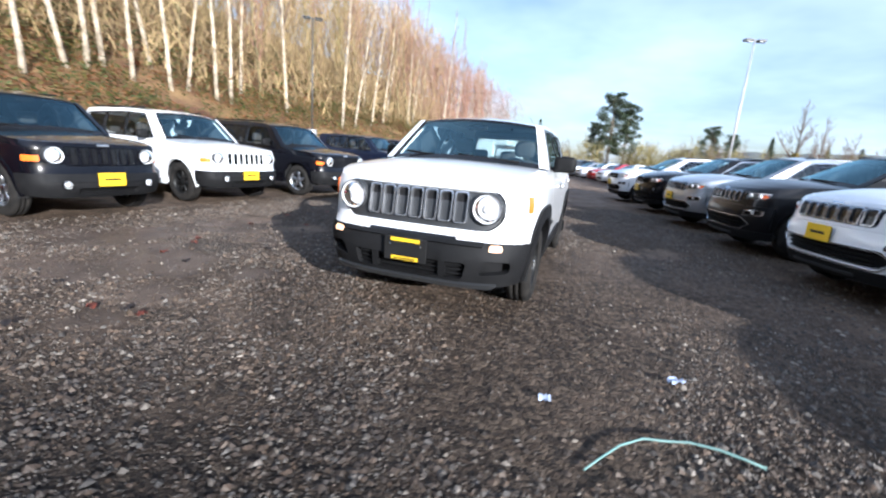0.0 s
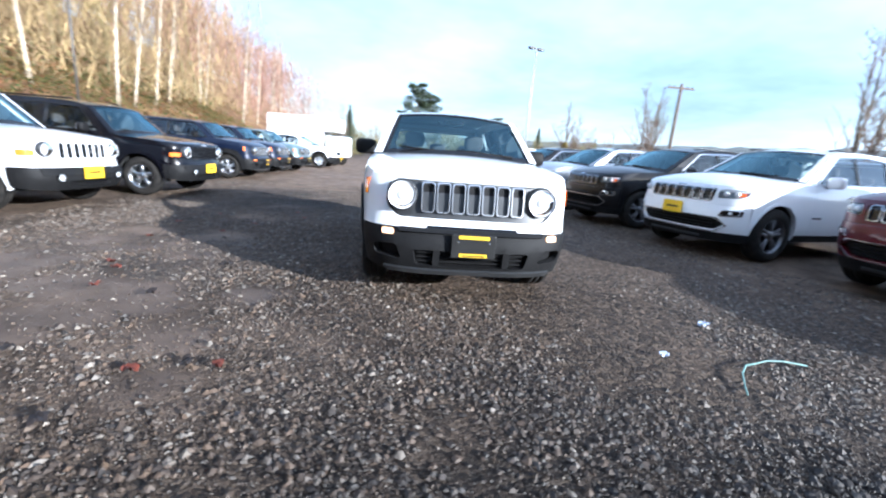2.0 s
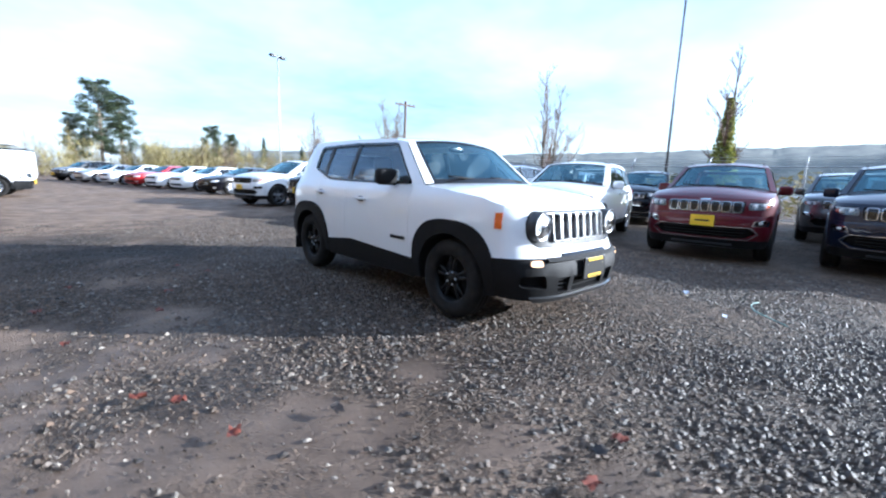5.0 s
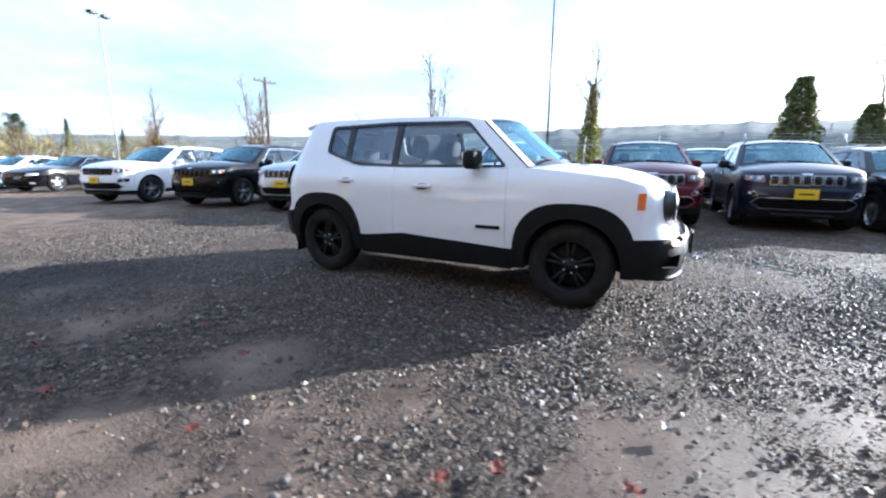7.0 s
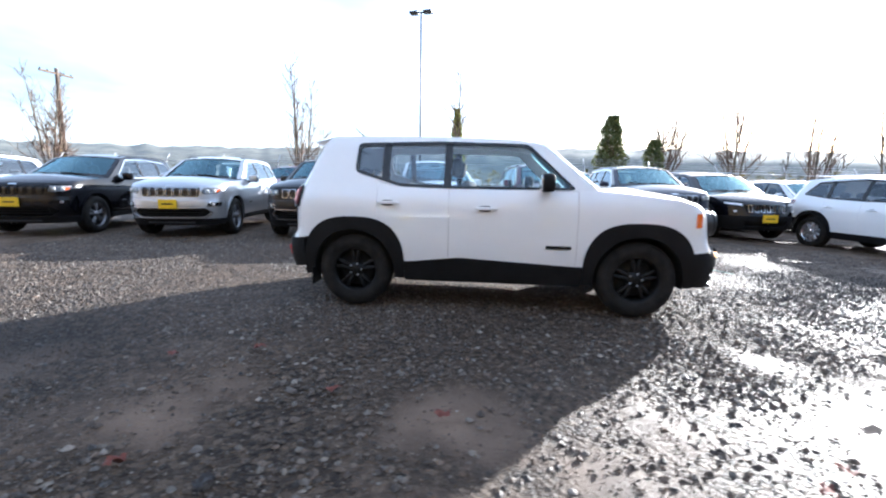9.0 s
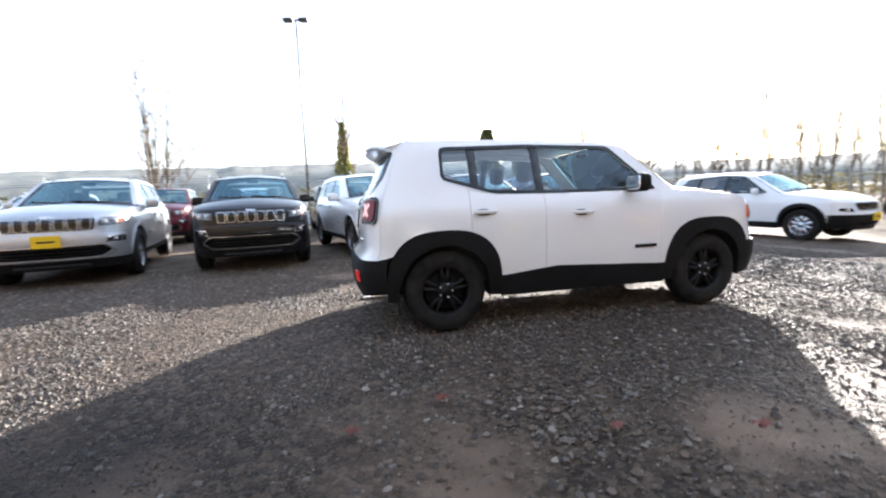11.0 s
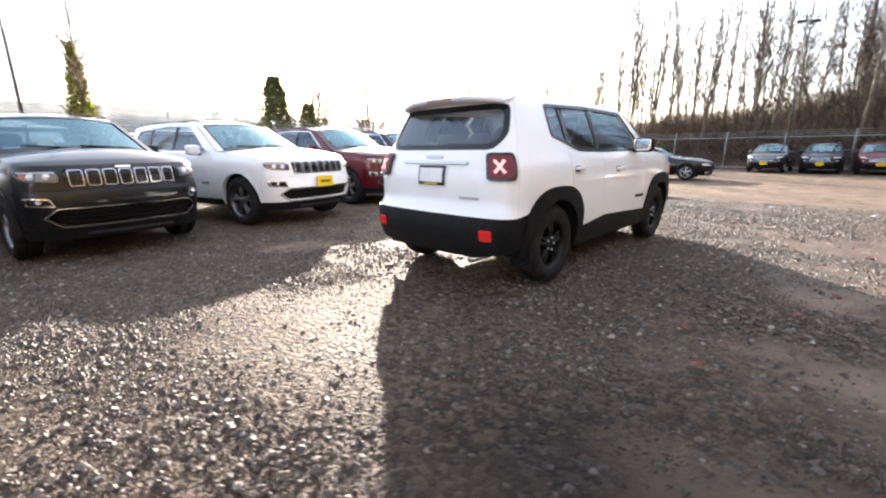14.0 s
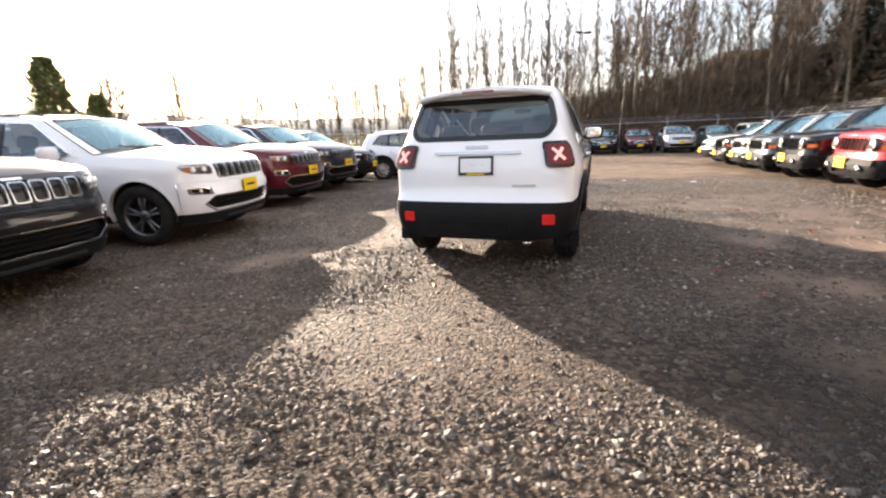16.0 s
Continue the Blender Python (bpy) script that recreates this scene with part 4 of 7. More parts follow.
def corner_panel(car, c, name, s0, s1, z0, z1, mat, off=0.012, thick=0.03, r=0.03, sides=(1, -1), hole=None, parent=None):
    """A panel that wraps a corner, between two skin positions."""
    sh = c["shell"]
    pl = dense(rounded([(s0, z0), (s1, z0), (s1, z1), (s0, z1)], r), 0.03)
    hl = dense(rounded([(s0 + hole, z0 + hole), (s1 - hole, z0 + hole), (s1 - hole, z1 - hole), (s0 + hole, z1 - hole)], r * 0.8), 0.03) if hole else None
    obs = []
    for sg in sides:
        f = (lambda q: q) if sg > 0 else (lambda q: [(-a, b) for a, b in reversed(q)])
        obs.append(part(name, mesh_of(name, *sheet(sh, f(pl), off, thick, [f(hl)] if hl else (), 0.08), mat), parent[sides.index(sg)] if parent else car))
    return obs


def round_lamp(car, x, y, z, r, bezel=TRIM):
    """A round headlamp: dark bezel, bright bowl, projector and clear lens."""
    lamp = part("headlight", mesh_of("headlight", [(a + x, b + y, d + z) for a, b, d in (lathe([(-0.012, r), (-0.025, r * 0.97), (-0.025, r * 0.92), (0.0, r * 0.88), (0.01, r), (0.06, r)], 32, "y")[0])], lathe([(0, 1)] * 6, 32, "y")[1], bezel), car)
    v, f = lathe([(-0.018, r * 0.91), (-0.008, r * 0.75), (0.0, r * 0.45), (0.004, 0.0)], 32, "y")
    part("reflector", mesh_of("reflector", [(a + x, b + y, d + z) for a, b, d in v], f, REFLECTOR), lamp)
    part("bulb", blob_mesh("bulb", (x, y - 0.004, z), (r * 0.62, 0.03, r * 0.62), REFLECTOR, 0.9), lamp)
    v, f = lathe([(-0.012, r * 0.86), (-0.03, r * 0.7), (-0.042, r * 0.4), (-0.046, 0.0)], 32, "y")
    o = part("lens", mesh_of("lens", [(a + x, b + y, d + z) for a, b, d in v], f, CLEAR), lamp)
    o.visible_shadow = False
    return lamp


def make_renegade(paint_mat, wheels, hero=False):
    c = RENEGADE
    car = build_body("compact_suv", c, paint_mat)
    sh = c["shell"]
    put_wheels(car, c, wheels, blob_mesh("wheel_nut", (0, 0, 0), (0.024, 0.020, 0.020), ALLOY, 0.7, n=8, m=4) if hero else None)
    # grille surround with seven bright slots, round lamps
    nose_part(car, c, "grille_surround", [(-0.57, 0.685), (0.57, 0.685), (0.655, 0.765), (0.655, 0.895), (0.60, 0.958), (-0.60, 0.958), (-0.655, 0.895), (-0.655, 0.765)], GRILLEGREY, -0.02, 0.03, None, 0.05)
    slots(car, c, 7, 0.835, 0.102, 0.225, 0.116, SATIN, 0.010, 0.009, None, 0.04)
    for sg in (1, -1):
        p = sh.at(sh.front(sg * 0.545, 0.845), 0.845)
        round_lamp(car, p.x, p.y - 0.02, 0.845, 0.115, GRILLEGREY)
    side_mark(car, c, -1.77, 0.885, 0.05, 0.12, AMBER, "side_marker")
    # lower air intake bars, lip and side lamps
    for i in range(3):
        nose_part(car, c, "intake_bar", rect(0, 0.355 + i * 0.035, 0.84, 0.012), PLASTIC, -0.02, 0.03, None, 0.003)
    for x in (-0.27, 0.27):
        nose_part(car, c, "intake_post", rect(x, 0.395, 0.05, 0.125), PLASTIC, 0.008, 0.05, None, 0.01)
    nose_part(car, c, "chin_spoiler", [(-0.62, 0.275), (0.62, 0.275), (0.66, 0.31), (-0.66, 0.31)], GREY, 0.03, 0.05, None, 0.012)
    for sg in (1, -1):
        nose_part(car, c, "side_lamp", rect(sg * 0.635, 0.567, 0.085, 0.036), FOGLIT if hero else AMBER, 0.02, 0.02, None, 0.015)
    nose_part(car, c, "bumper_crease", rect(0, 0.585, 1.10, 0.02), PLASTIC, 0.03, 0.03, None, 0.008)
    front_plate(car, c, 0.505, dark=True)
    mirrors(car, c, PLASTIC, -0.46, 1.19, 0.83, (0.22, 0.12, 0.16))
    handles(car, c, paint_mat, (0.06, 0.95), (0.955, 0.99))
    side_mark(car, c, -0.585, 0.622, 0.22, 0.028, PLASTIC)
    wipers(car, c)
    # slim upper air slot under the nose
    nose_part(car, c, "air_slot", rect(0, 0.612, 0.70, 0.022), TRIM, 0.012, 0.02, None, 0.008)
    # tail: lamps with crossed bars, plate, spoiler, wiper
    s0, s1 = sh.side(1.80, 1.03), sh.rear(0.57, 1.03)
    frames = corner_panel(car, c, "tail_light", s0 + 0.01, s1 - 0.01, 0.925, 1.13, TRIM, 0.022, 0.04, 0.045)
    corner_panel(car, c, "red_lens", s0 + 0.032, s1 - 0.034, 0.948, 1.107, TAILLIT if hero else REDLENS, 0.028, 0.02, 0.03, parent=frames)
    sm, zm = (s0 + s1) / 2 + 0.005, 1.028
    for k, fr in zip((1, -1), frames):
        for d in (1, -1):
            pl = [(sm - 0.050, zm - d * 0.040), (sm - 0.032, zm - d * 0.054), (sm + 0.050, zm + d * 0.040), (sm + 0.032, zm + d * 0.054)]
            pl = pl if k > 0 else [(-a, b) for a, b in pl]
            area = sum(a[0] * b[1] - b[0] * a[1] for a, b in zip(pl, pl[1:] + pl[:1]))
            pl = pl if area > 0 else pl[::-1]
            part("lamp_cross", mesh_of("lamp_cross", *sheet(sh, dense(pl, 0.03), 0.035, 0.012, (), 0.5), CROSSLIT if hero else PLATEWHITE), fr, "pale crossed bar")
    tail_part(car, c, "plate_recess", rect(0, 0.95, 0.36, 0.20), paint_mat, 0.004, 0.01, None, 0.02)
    plate = tail_part(car, c, "rear_plate", rect(0, 0.948, 0.315, 0.165), PLATEBLACK, 0.016, 0.015, None, 0.01, "black plate frame")
    tail_part(car, c, "plate_face", rect(0, 0.950, 0.275, 0.115), PLATEWHITE, 0.021, 0.006, None, 0.008, "blank white plate", plate)
    tail_part(car, c, "plate_band", rect(0, 0.878, 0.16, 0.014), YELLOW, 0.021, 0.004, None, 0.003, "yellow band", plate)
    tail_part(car, c, "handle_bar", rect(0, 1.055, 0.78, 0.022), SILVER, 0.022, 0.03, None, 0.008)
    tail_part(car, c, "tail_badge", rect(0, 1.105, 0.20, 0.022), SILVER, 0.010, 0.02, None, 0.006)
    tail_part(car, c, "badge", rect(-0.42, 0.775, 0.20, 0.02), SILVER, 0.008, 0.012, None, 0.004)
    for sg in (1, -1):
        tail_part(car, c, "rear_reflector", rect(sg * 0.635, 0.50, 0.10, 0.085), REFLECTORGLOW if hero else REDLENS, 0.024, 0.02, None, 0.012)
    tail_part(car, c, "lower_valance", rect(0, 0.40, 0.62, 0.16), PLASTIC, 0.018, 0.02, None, 0.03)
    zsp = 1.60
    fe = lambda v: Vector((-0.60 + 1.20 * v, 1.52, zsp - 0.004 + 0.036 * 4 * v * (1 - v)))
    be = lambda v: Vector((-0.61 + 1.22 * v, 1.71 + 0.13 * (1 - abs(2 * v - 1) ** 4), zsp - 0.055 + 0.045 * (1 - abs(2 * v - 1) ** 3)))
    v, f = patch(fe, be, lambda u: fe(0) * (1 - u) + be(0) * u, lambda u: fe(1) * (1 - u) + be(1) * u, 4, 14)
    n = len(v)
    under = [(a * 0.98, b - 0.012, d - 0.10 + 0.065 * (i // 15) / 4) for i, (a, b, d) in enumerate(v)]
    rim = [tuple(q) for q in ((j, j + 1, n + j + 1, n + j) for j in range(4 * 15, 4 * 15 + 14))]
    ends = [(i * 15, n + i * 15, n + (i + 1) * 15, (i + 1) * 15) for i in range(4)] + [(i * 15 + 14, (i + 1) * 15 + 14, n + (i + 1) * 15 + 14, n + i * 15 + 14) for i in range(4)]
    sp = part("spoiler", mesh_of("spoiler", v + under, f + [tuple(n + i for i in reversed(q)) for q in f] + rim + ends, paint_mat), car)
    part("brake_strip", box_mesh("brake_strip", (0, 1.835, zsp - 0.032), (0.28, 0.012, 0.018), REDLENS), sp)
    pts = [Vector((0.0, 1.83, 1.19)), Vector((-0.10, 1.815, 1.215)), Vector((-0.22, 1.80, 1.225)), Vector((-0.36, 1.79, 1.22))]
    part("rear_wiper", mesh_of("rear_wiper", *tube(pts, [0.016, 0.012, 0.010, 0.008], 5), PLASTIC), car)
    part("aerial", mesh_of("aerial", *tube([Vector((0.0, 1.35, 1.61)), Vector((0, 1.47, 1.70)), Vector((0, 1.53, 1.76))], [0.012, 0.006, 0.004], 6), PLASTIC), car)
    for sg in (1, -1):
        part("mud_flap", box_mesh("mud_flap", (sg * 0.78, 1.285 + 0.40, 0.28), (0.2, 0.012, 0.16), PLASTIC), car)
    part("exhaust_pipe", mesh_of("exhaust_pipe", *tube([Vector((-0.45, 1.2, 0.27)), Vector((-0.45, 1.94, 0.27))], [0.035, 0.035], 10), CHROME), car)
    part("rear_axle", mesh_of("rear_axle", *tube([Vector((-0.7, 1.285, 0.33)), Vector((0, 1.285, 0.27)), Vector((0.7, 1.285, 0.33))], [0.05, 0.09, 0.05], 8), DARK), car)
    return car


def make_grand(paint_mat, wheels, plate=True, chrome=True):
    c = GRAND
    car = build_body("large_suv", c, paint_mat)
    sh = c["shell"]
    put_wheels(car, c, wheels)
    nose_part(car, c, "grille_panel", [(-0.525, 0.812), (0.525, 0.812), (0.55, 0.996), (-0.55, 0.996)], TRIM, -0.022, 0.02, None, 0.04)
    slots(car, c, 7, 0.904, 0.124, 0.172, 0.148, SATIN if chrome else TRIM, 0.012, 0.011, TRIM, 0.03)

    def mirrored(sg, pts):
        return [(sg * a, b) for a, b in pts][::1 if sg > 0 else -1]

    for sg in (1, -1):
        o = nose_part(car, c, "headlight", mirrored(sg, [(0.58, 0.868), (0.80, 0.886), (0.86, 0.918), (0.864, 0.987), (0.595, 0.987)]), LAMPGREY, -0.03, 0.02, None, 0.02)
        for x in (0.66, 0.77):
            p = sh.at(sh.front(sg * x, 0.93), 0.93)
            part("projector", blob_mesh("projector", (p.x, p.y + 0.02, 0.928), (0.07, 0.05, 0.066), REFLECTOR, 0.9), o)
        nose_part(car, c, "lamp_strip", mirrored(sg, [(0.60, 0.970), (0.86, 0.970), (0.86, 0.983), (0.60, 0.983)]), REFLECTOR, -0.012, 0.01, None, 0.004, parent=o)
        nose_part(car, c, "turn_lamp", mirrored(sg, [(0.80, 0.895), (0.85, 0.92), (0.852, 0.955), (0.815, 0.955)]), AMBER, -0.012, 0.01, None, 0.01, parent=o)
        q = nose_part(car, c, "lens", mirrored(sg, [(0.577, 0.865), (0.80, 0.882), (0.863, 0.916), (0.868, 0.990), (0.592, 0.990)]), CLEAR, 0.002, 0, None, 0.02, parent=o)
        q.visible_shadow = False
        f = nose_part(car, c, "fog_light", mirrored(sg, [(0.665, 0.630), (0.835, 0.646), (0.845, 0.701), (0.695, 0.691)]), TRIM, -0.02, 0.02, None, 0.02)
        p = sh.at(sh.front(sg * 0.76, 0.67), 0.67)
        part("fog_bulb", blob_mesh("fog_bulb", (p.x, p.y + 0.015, 0.67), (0.06, 0.03, 0.045), REFLECTOR, 0.9, n=10, m=6), f)
        nose_part(car, c, "fog_trim", mirrored(sg, [(0.645, 0.613), (0.85, 0.632), (0.862, 0.715), (0.68, 0.705)]), CHROME if chrome else TRIM, 0.012, 0.02,
                  mirrored(sg, [(0.662, 0.627), (0.837, 0.644), (0.847, 0.703), (0.693, 0.693)]), 0.02, parent=f)
    nose_part(car, c, "intake_trim", [(-0.615, 0.393), (0.615, 0.393), (0.755, 0.50), (0.645, 0.602), (-0.645, 0.602), (-0.755, 0.50)], CHROME if chrome else TRIM, 0.012, 0.03,
              [(-0.605, 0.406), (0.605, 0.406), (0.736, 0.50), (0.635, 0.588), (-0.635, 0.588), (-0.736, 0.50)], 0.03)
    for i in range(3):
        nose_part(car, c, "intake_bar", rect(0, 0.445 + i * 0.048, 1.16, 0.014), PLASTIC, -0.01, 0.03, None, 0.004)
    nose_part(car, c, "lower_lip", [(-0.84, 0.262), (0.84, 0.262), (0.88, 0.385), (-0.88, 0.385)], PLASTIC, 0.016, 0.05, None, 0.02)
    nose_part(car, c, "skid_trim", rect(0, 0.315, 0.86, 0.03), GRILLEGREY, 0.026, 0.02, None, 0.01)
    nose_part(car, c, "nose_badge", rect(0, 1.012, 0.15, 0.018), CHROME, 0.008, 0.02, None, 0.006)
    if plate:
        front_plate(car, c, 0.675)
    mirrors(car, c, paint_mat, -0.46, 1.19, 0.90, (0.22, 0.13, 0.17))
    handles(car, c, CHROME if chrome else paint_mat, (0.14, 1.12), (0.99, 1.01))
    side_mark(car, c, -0.62, 0.66, 0.22, 0.026, CHROME)
    wipers(car, c)
    for sg in (1, -1):
        pts = [sh.at(sg * sh.side(y, 1.665), 1.665) + Vector((-sg * 0.05, 0, 0.022 + (0.0 if 0.0 < y < 1.8 else -0.02))) for y in np.linspace(-0.1, 1.9, 12)]
        part("roof_rail", mesh_of("roof_rail", *tube(pts, [0.014] * 12, 6), TRIM), car)
    s0, s1 = sh.side(2.0, 1.0), sh.rear(0.45, 1.0)
    corner_panel(car, c, "tail_light", s0, s1, 0.98, 1.13, REDLENS, 0.015, 0.03, 0.03)
    tail_part(car, c, "rear_plate", rect(0, 0.92, 0.31, 0.16), PLATEWHITE, 0.02, 0.015, None, 0.01)
    return car


def make_patriot(paint_mat, wheels):
    c = PATRIOT
    car = build_body("boxy_suv", c, paint_mat)
    sh = c["shell"]
    put_wheels(car, c, wheels)
    nose_part(car, c, "grille_surround", [(-0.435, 0.705), (0.435, 0.705), (0.455, 0.935), (-0.455, 0.935)], paint_mat, -0.012, 0.02, None, 0.03)
    slots(car, c, 7, 0.82, 0.064, 0.205, 0.117, TRIM, 0.004, 0.008, TRIM, 0.010)
    for sg in (1, -1):
        p = sh.at(sh.front(sg * 0.565, 0.83), 0.83)
        round_lamp(car, p.x, p.y - 0.015, 0.83, 0.108, GRILLEGREY)
        s = sh.front(sg * 0.70, 0.80)
        corner_panel(car, c, "turn_lamp", abs(s) - 0.02, abs(s) + 0.17, 0.745, 0.82, AMBER, 0.008, 0.02, 0.02, sides=(sg,))
        q = sh.at(sh.front(sg * 0.50, 0.47), 0.47)
        round_lamp(car, q.x, q.y - 0.02, 0.47, 0.052).name = "fog_light"
    nose_part(car, c, "bumper_face", rect(0, 0.545, 1.36, 0.08), PLASTIC, 0.03, 0.04, None, 0.02)
    front_plate(car, c, 0.53)
    nose_part(car, c, "nose_badge", rect(0, 0.965, 0.14, 0.018), SILVER, 0.008, 0.02, None, 0.006)
    mirrors(car, c, PLASTIC, -0.42, 1.16, 0.81, (0.20, 0.12, 0.16))
    handles(car, c, PLASTIC, (0.12, 0.98), (0.94, 0.95))
    wipers(car, c)
    for sg in (1, -1):
        pts = [sh.at(sg * sh.side(y, 1.615), 1.615) + Vector((-sg * 0.05, 0, 0.035)) for y in np.linspace(0.0, 1.8, 10)]
        part("roof_rail", mesh_of("roof_rail", *tube(pts, [0.015] * 10, 6), PLASTIC), car)
    s0, s1 = sh.side(1.95, 0.95), sh.rear(0.62, 0.95)
    corner_panel(car, c, "tail_light", s0, s1, 0.82, 1.12, REDLENS, 0.012, 0.03, 0.03)
    return car


def make_cherokee(paint_mat, wheels):
    c = CHEROKEE
    car = build_body("mid_size_suv", c, paint_mat)
    sh = c["shell"]
    put_wheels(car, c, wheels)
    slots(car, c, 7, 0.77, 0.09, 0.17, 0.125, CHROME, 0.006, 0.010, TRIM)
    for sg in (1, -1):
        nose_part(car, c, "running_lamp", [(sg * 0.52, 0.835), (sg * 0.80, 0.87), (sg * 0.80, 0.90), (sg * 0.53, 0.875)][::1 if sg > 0 else -1], REFLECTOR, 0.008, 0.02, None, 0.01)
        nose_part(car, c, "headlight", [(sg * 0.55, 0.66), (sg * 0.76, 0.68), (sg * 0.76, 0.74), (sg * 0.56, 0.735)][::1 if sg > 0 else -1], TRIM, 0.008, 0.02, None, 0.02)
        p = sh.at(sh.front(sg * 0.65, 0.705), 0.705)
        part("projector", blob_mesh("projector", (p.x, p.y - 0.01, 0.705), (0.08, 0.04, 0.045), REFLECTOR, 0.9), car)
    front_plate(car, c, 0.55)
    mirrors(car, c, paint_mat, -0.42, 1.15, 0.86)
    handles(car, c, paint_mat, (0.12, 1.0), (0.93, 0.95))
    wipers(car, c)
    for sg in (1, -1):
        pts = [sh.at(sg * sh.side(y, 1.585), 1.585) + Vector((-sg * 0.05, 0, 0.055)) for y in np.linspace(0.0, 1.7, 10)]
        part("roof_rail", mesh_of("roof_rail", *tube(pts, [0.015] * 10, 6), CHROME), car)
    s0, s1 = sh.side(1.9, 0.95), sh.rear(0.5, 0.95)
    corner_panel(car, c, "tail_light", s0, s1, 0.98, 1.08, REDLENS, 0.012, 0.03, 0.02)
    return car


def make_sedan(paint_mat, wheels):
    c = SEDAN
    car = build_body("sedan", c, paint_mat)
    sh = c["shell"]
    put_wheels(car, c, wheels)
    nose_part(car, c, "grille", [(-0.49, 0.625), (0.49, 0.625), (0.51, 0.725), (-0.51, 0.725)], TRIM, -0.01, 0.02, None, 0.03)
    for sg in (1, -1):
        nose_part(car, c, "headlight", [(sg * 0.54, 0.63), (sg * 0.83, 0.66), (sg * 0.82, 0.735), (sg * 0.55, 0.725)][::1 if sg > 0 else -1], REFLECTOR, 0.006, 0.02, None, 0.03)
        nose_part(car, c, "fog_light", rect(sg * 0.68, 0.36, 0.12, 0.06), REFLECTOR, 0.01, 0.02, None, 0.02)
    mirrors(car, c, paint_mat, -0.36, 1.03, 0.86, (0.20, 0.12, 0.13))
    handles(car, c, paint_mat, (0.2, 1.1), (0.84, 0.86))
    s0, s1 = sh.side(2.1, 0.9), sh.rear(0.3, 0.9)
    corner_panel(car, c, "tail_light", s0, s1, 0.80, 0.92, REDLENS, 0.012, 0.03, 0.02)
    return car


# ---- ground ----
def axis_steps(lo, hi, fine, far):
    mid = list(np.arange(lo, hi + 1e-6, fine))
    out, step = [], fine
    x = hi
    while x < far:
        step *= 1.35
        x += step
        out.append(x)
    low, step, x = [], fine, lo
    while x > -far:
        step *= 1.35
        x -= step
        low.append(x)
    return low[::-1] + mid + out


def wave(x, y, scale, seed=0):
    """Smooth value noise over the plan, -1 to 1."""
    x, y = np.asarray(x, float) * scale + seed * 17.3, np.asarray(y, float) * scale - seed * 9.1
    i, j = np.floor(x), np.floor(y)
    u, v = x - i, y - j
    u, v = u * u * (3 - 2 * u), v * v * (3 - 2 * v)

    def corner(a, b):
        q = np.sin(a * 127.1 + b * 311.7 + seed * 74.7) * 43758.5453
        return (q - np.floor(q)) * 2 - 1

    return (corner(i, j) * (1 - u) + corner(i + 1, j) * u) * (1 - v) + (corner(i, j + 1) * (1 - u) + corner(i + 1, j + 1) * u) * v


def low(y):
    """The height of the lot's surface: it falls gently towards the end fence."""
    return -0.42 * (1 - np.exp(-np.maximum(0.0, -5.0 - np.asarray(y, float)) / 8.0))


# puddled hollows in the wheel tracks: x, y, half length, half width, turn
PUDDLES = [(-3.2, -0.57, 0.50, 0.26, 15), (-2.62, -0.78, 0.36, 0.2, -10), (-3.0, -1.82, 0.55, 0.34, -15), (-2.42, -2.1, 0.5, 0.3, -35), (-1.85, -2.72, 0.40, 0.22, -45), (-1.75, -3.2, 0.3, 0.2, -20), (-2.9, -2.6, 0.6, 0.3, 10),
           (-4.0, -1.7, 0.8, 0.55, 30), (-3.7, -0.3, 0.5, 0.36, 0), (-2.86, 2.85, 0.5, 0.22, 30), (-2.52, 1.56, 0.42, 0.26, 15), (-2.95, 1.64, 0.36, 0.2, -10), (-2.7, 0.16, 0.34, 0.38, 0), (-3.55, 0.3, 0.45, 0.26, 20),
           (-2.6, 3.0, 0.4, 0.2, 0), (-1.7, -1.9, 0.3, 0.2, 0), (-3.6, -3.3, 0.7, 0.4, 20), (-2.3, 4.6, 0.5, 0.25, 40), (1.9, -6.2, 0.9, 0.4, 0), (2.4, 2.1, 0.6, 0.3, 60)]


def puddled(x, y):
    """How much a place lies in a puddled hollow, 0 to 1."""
    x, y = np.asarray(x, float), np.asarray(y, float)
    k = np.zeros_like(x)
    for a, b, p, q, t in PUDDLES:
        c, sn = math.cos(radians(t)), math.sin(radians(t))
        u, v = ((x - a) * c + (y - b) * sn) / p, ((y - b) * c - (x - a) * sn) / q
        k = np.maximum(k, np.exp(-0.55 * (u * u + v * v)))
    k = k + 0.26 * wave(x, y, 2.6, 1) + 0.24 * wave(x, y, 6.0, 2) + 0.14 * wave(x, y, 13.0, 10)
    k = np.clip((k - 0.26) / 0.66, 0, 1)
    return k * k * (3 - 2 * k)


def mud(x, y):
    """How far the gravel is trodden into smooth mud at a place, 0 to 1."""
    x, y = np.asarray(x, float), np.asarray(y, float)
    track = np.exp(-((x + 3.1) / 1.1) ** 2) * 0.35 + 0.45 * wave(x, y, 0.7, 3) + 0.3 * wave(x, y, 2.0, 4) - 0.1
    track = track - 0.6 * np.exp(-((x - 0.6) / 2.4) ** 2 - ((y + 3.8) / 2.2) ** 2) - 0.6 * np.exp(-((x + 0.4) / 2.8) ** 2 - ((y - 5.0) / 2.4) ** 2)
    lane = np.exp(-((x + 3.0) / 1.9) ** 2) * np.clip((y - 3.2) / 2.0, 0, 1) * (0.9 + 0.35 * wave(x, y, 1.7, 11))
    return np.clip(np.maximum(puddled(x, y), np.maximum(0.8 * np.clip(track * 1.5, 0, 1), lane)), 0, 1)


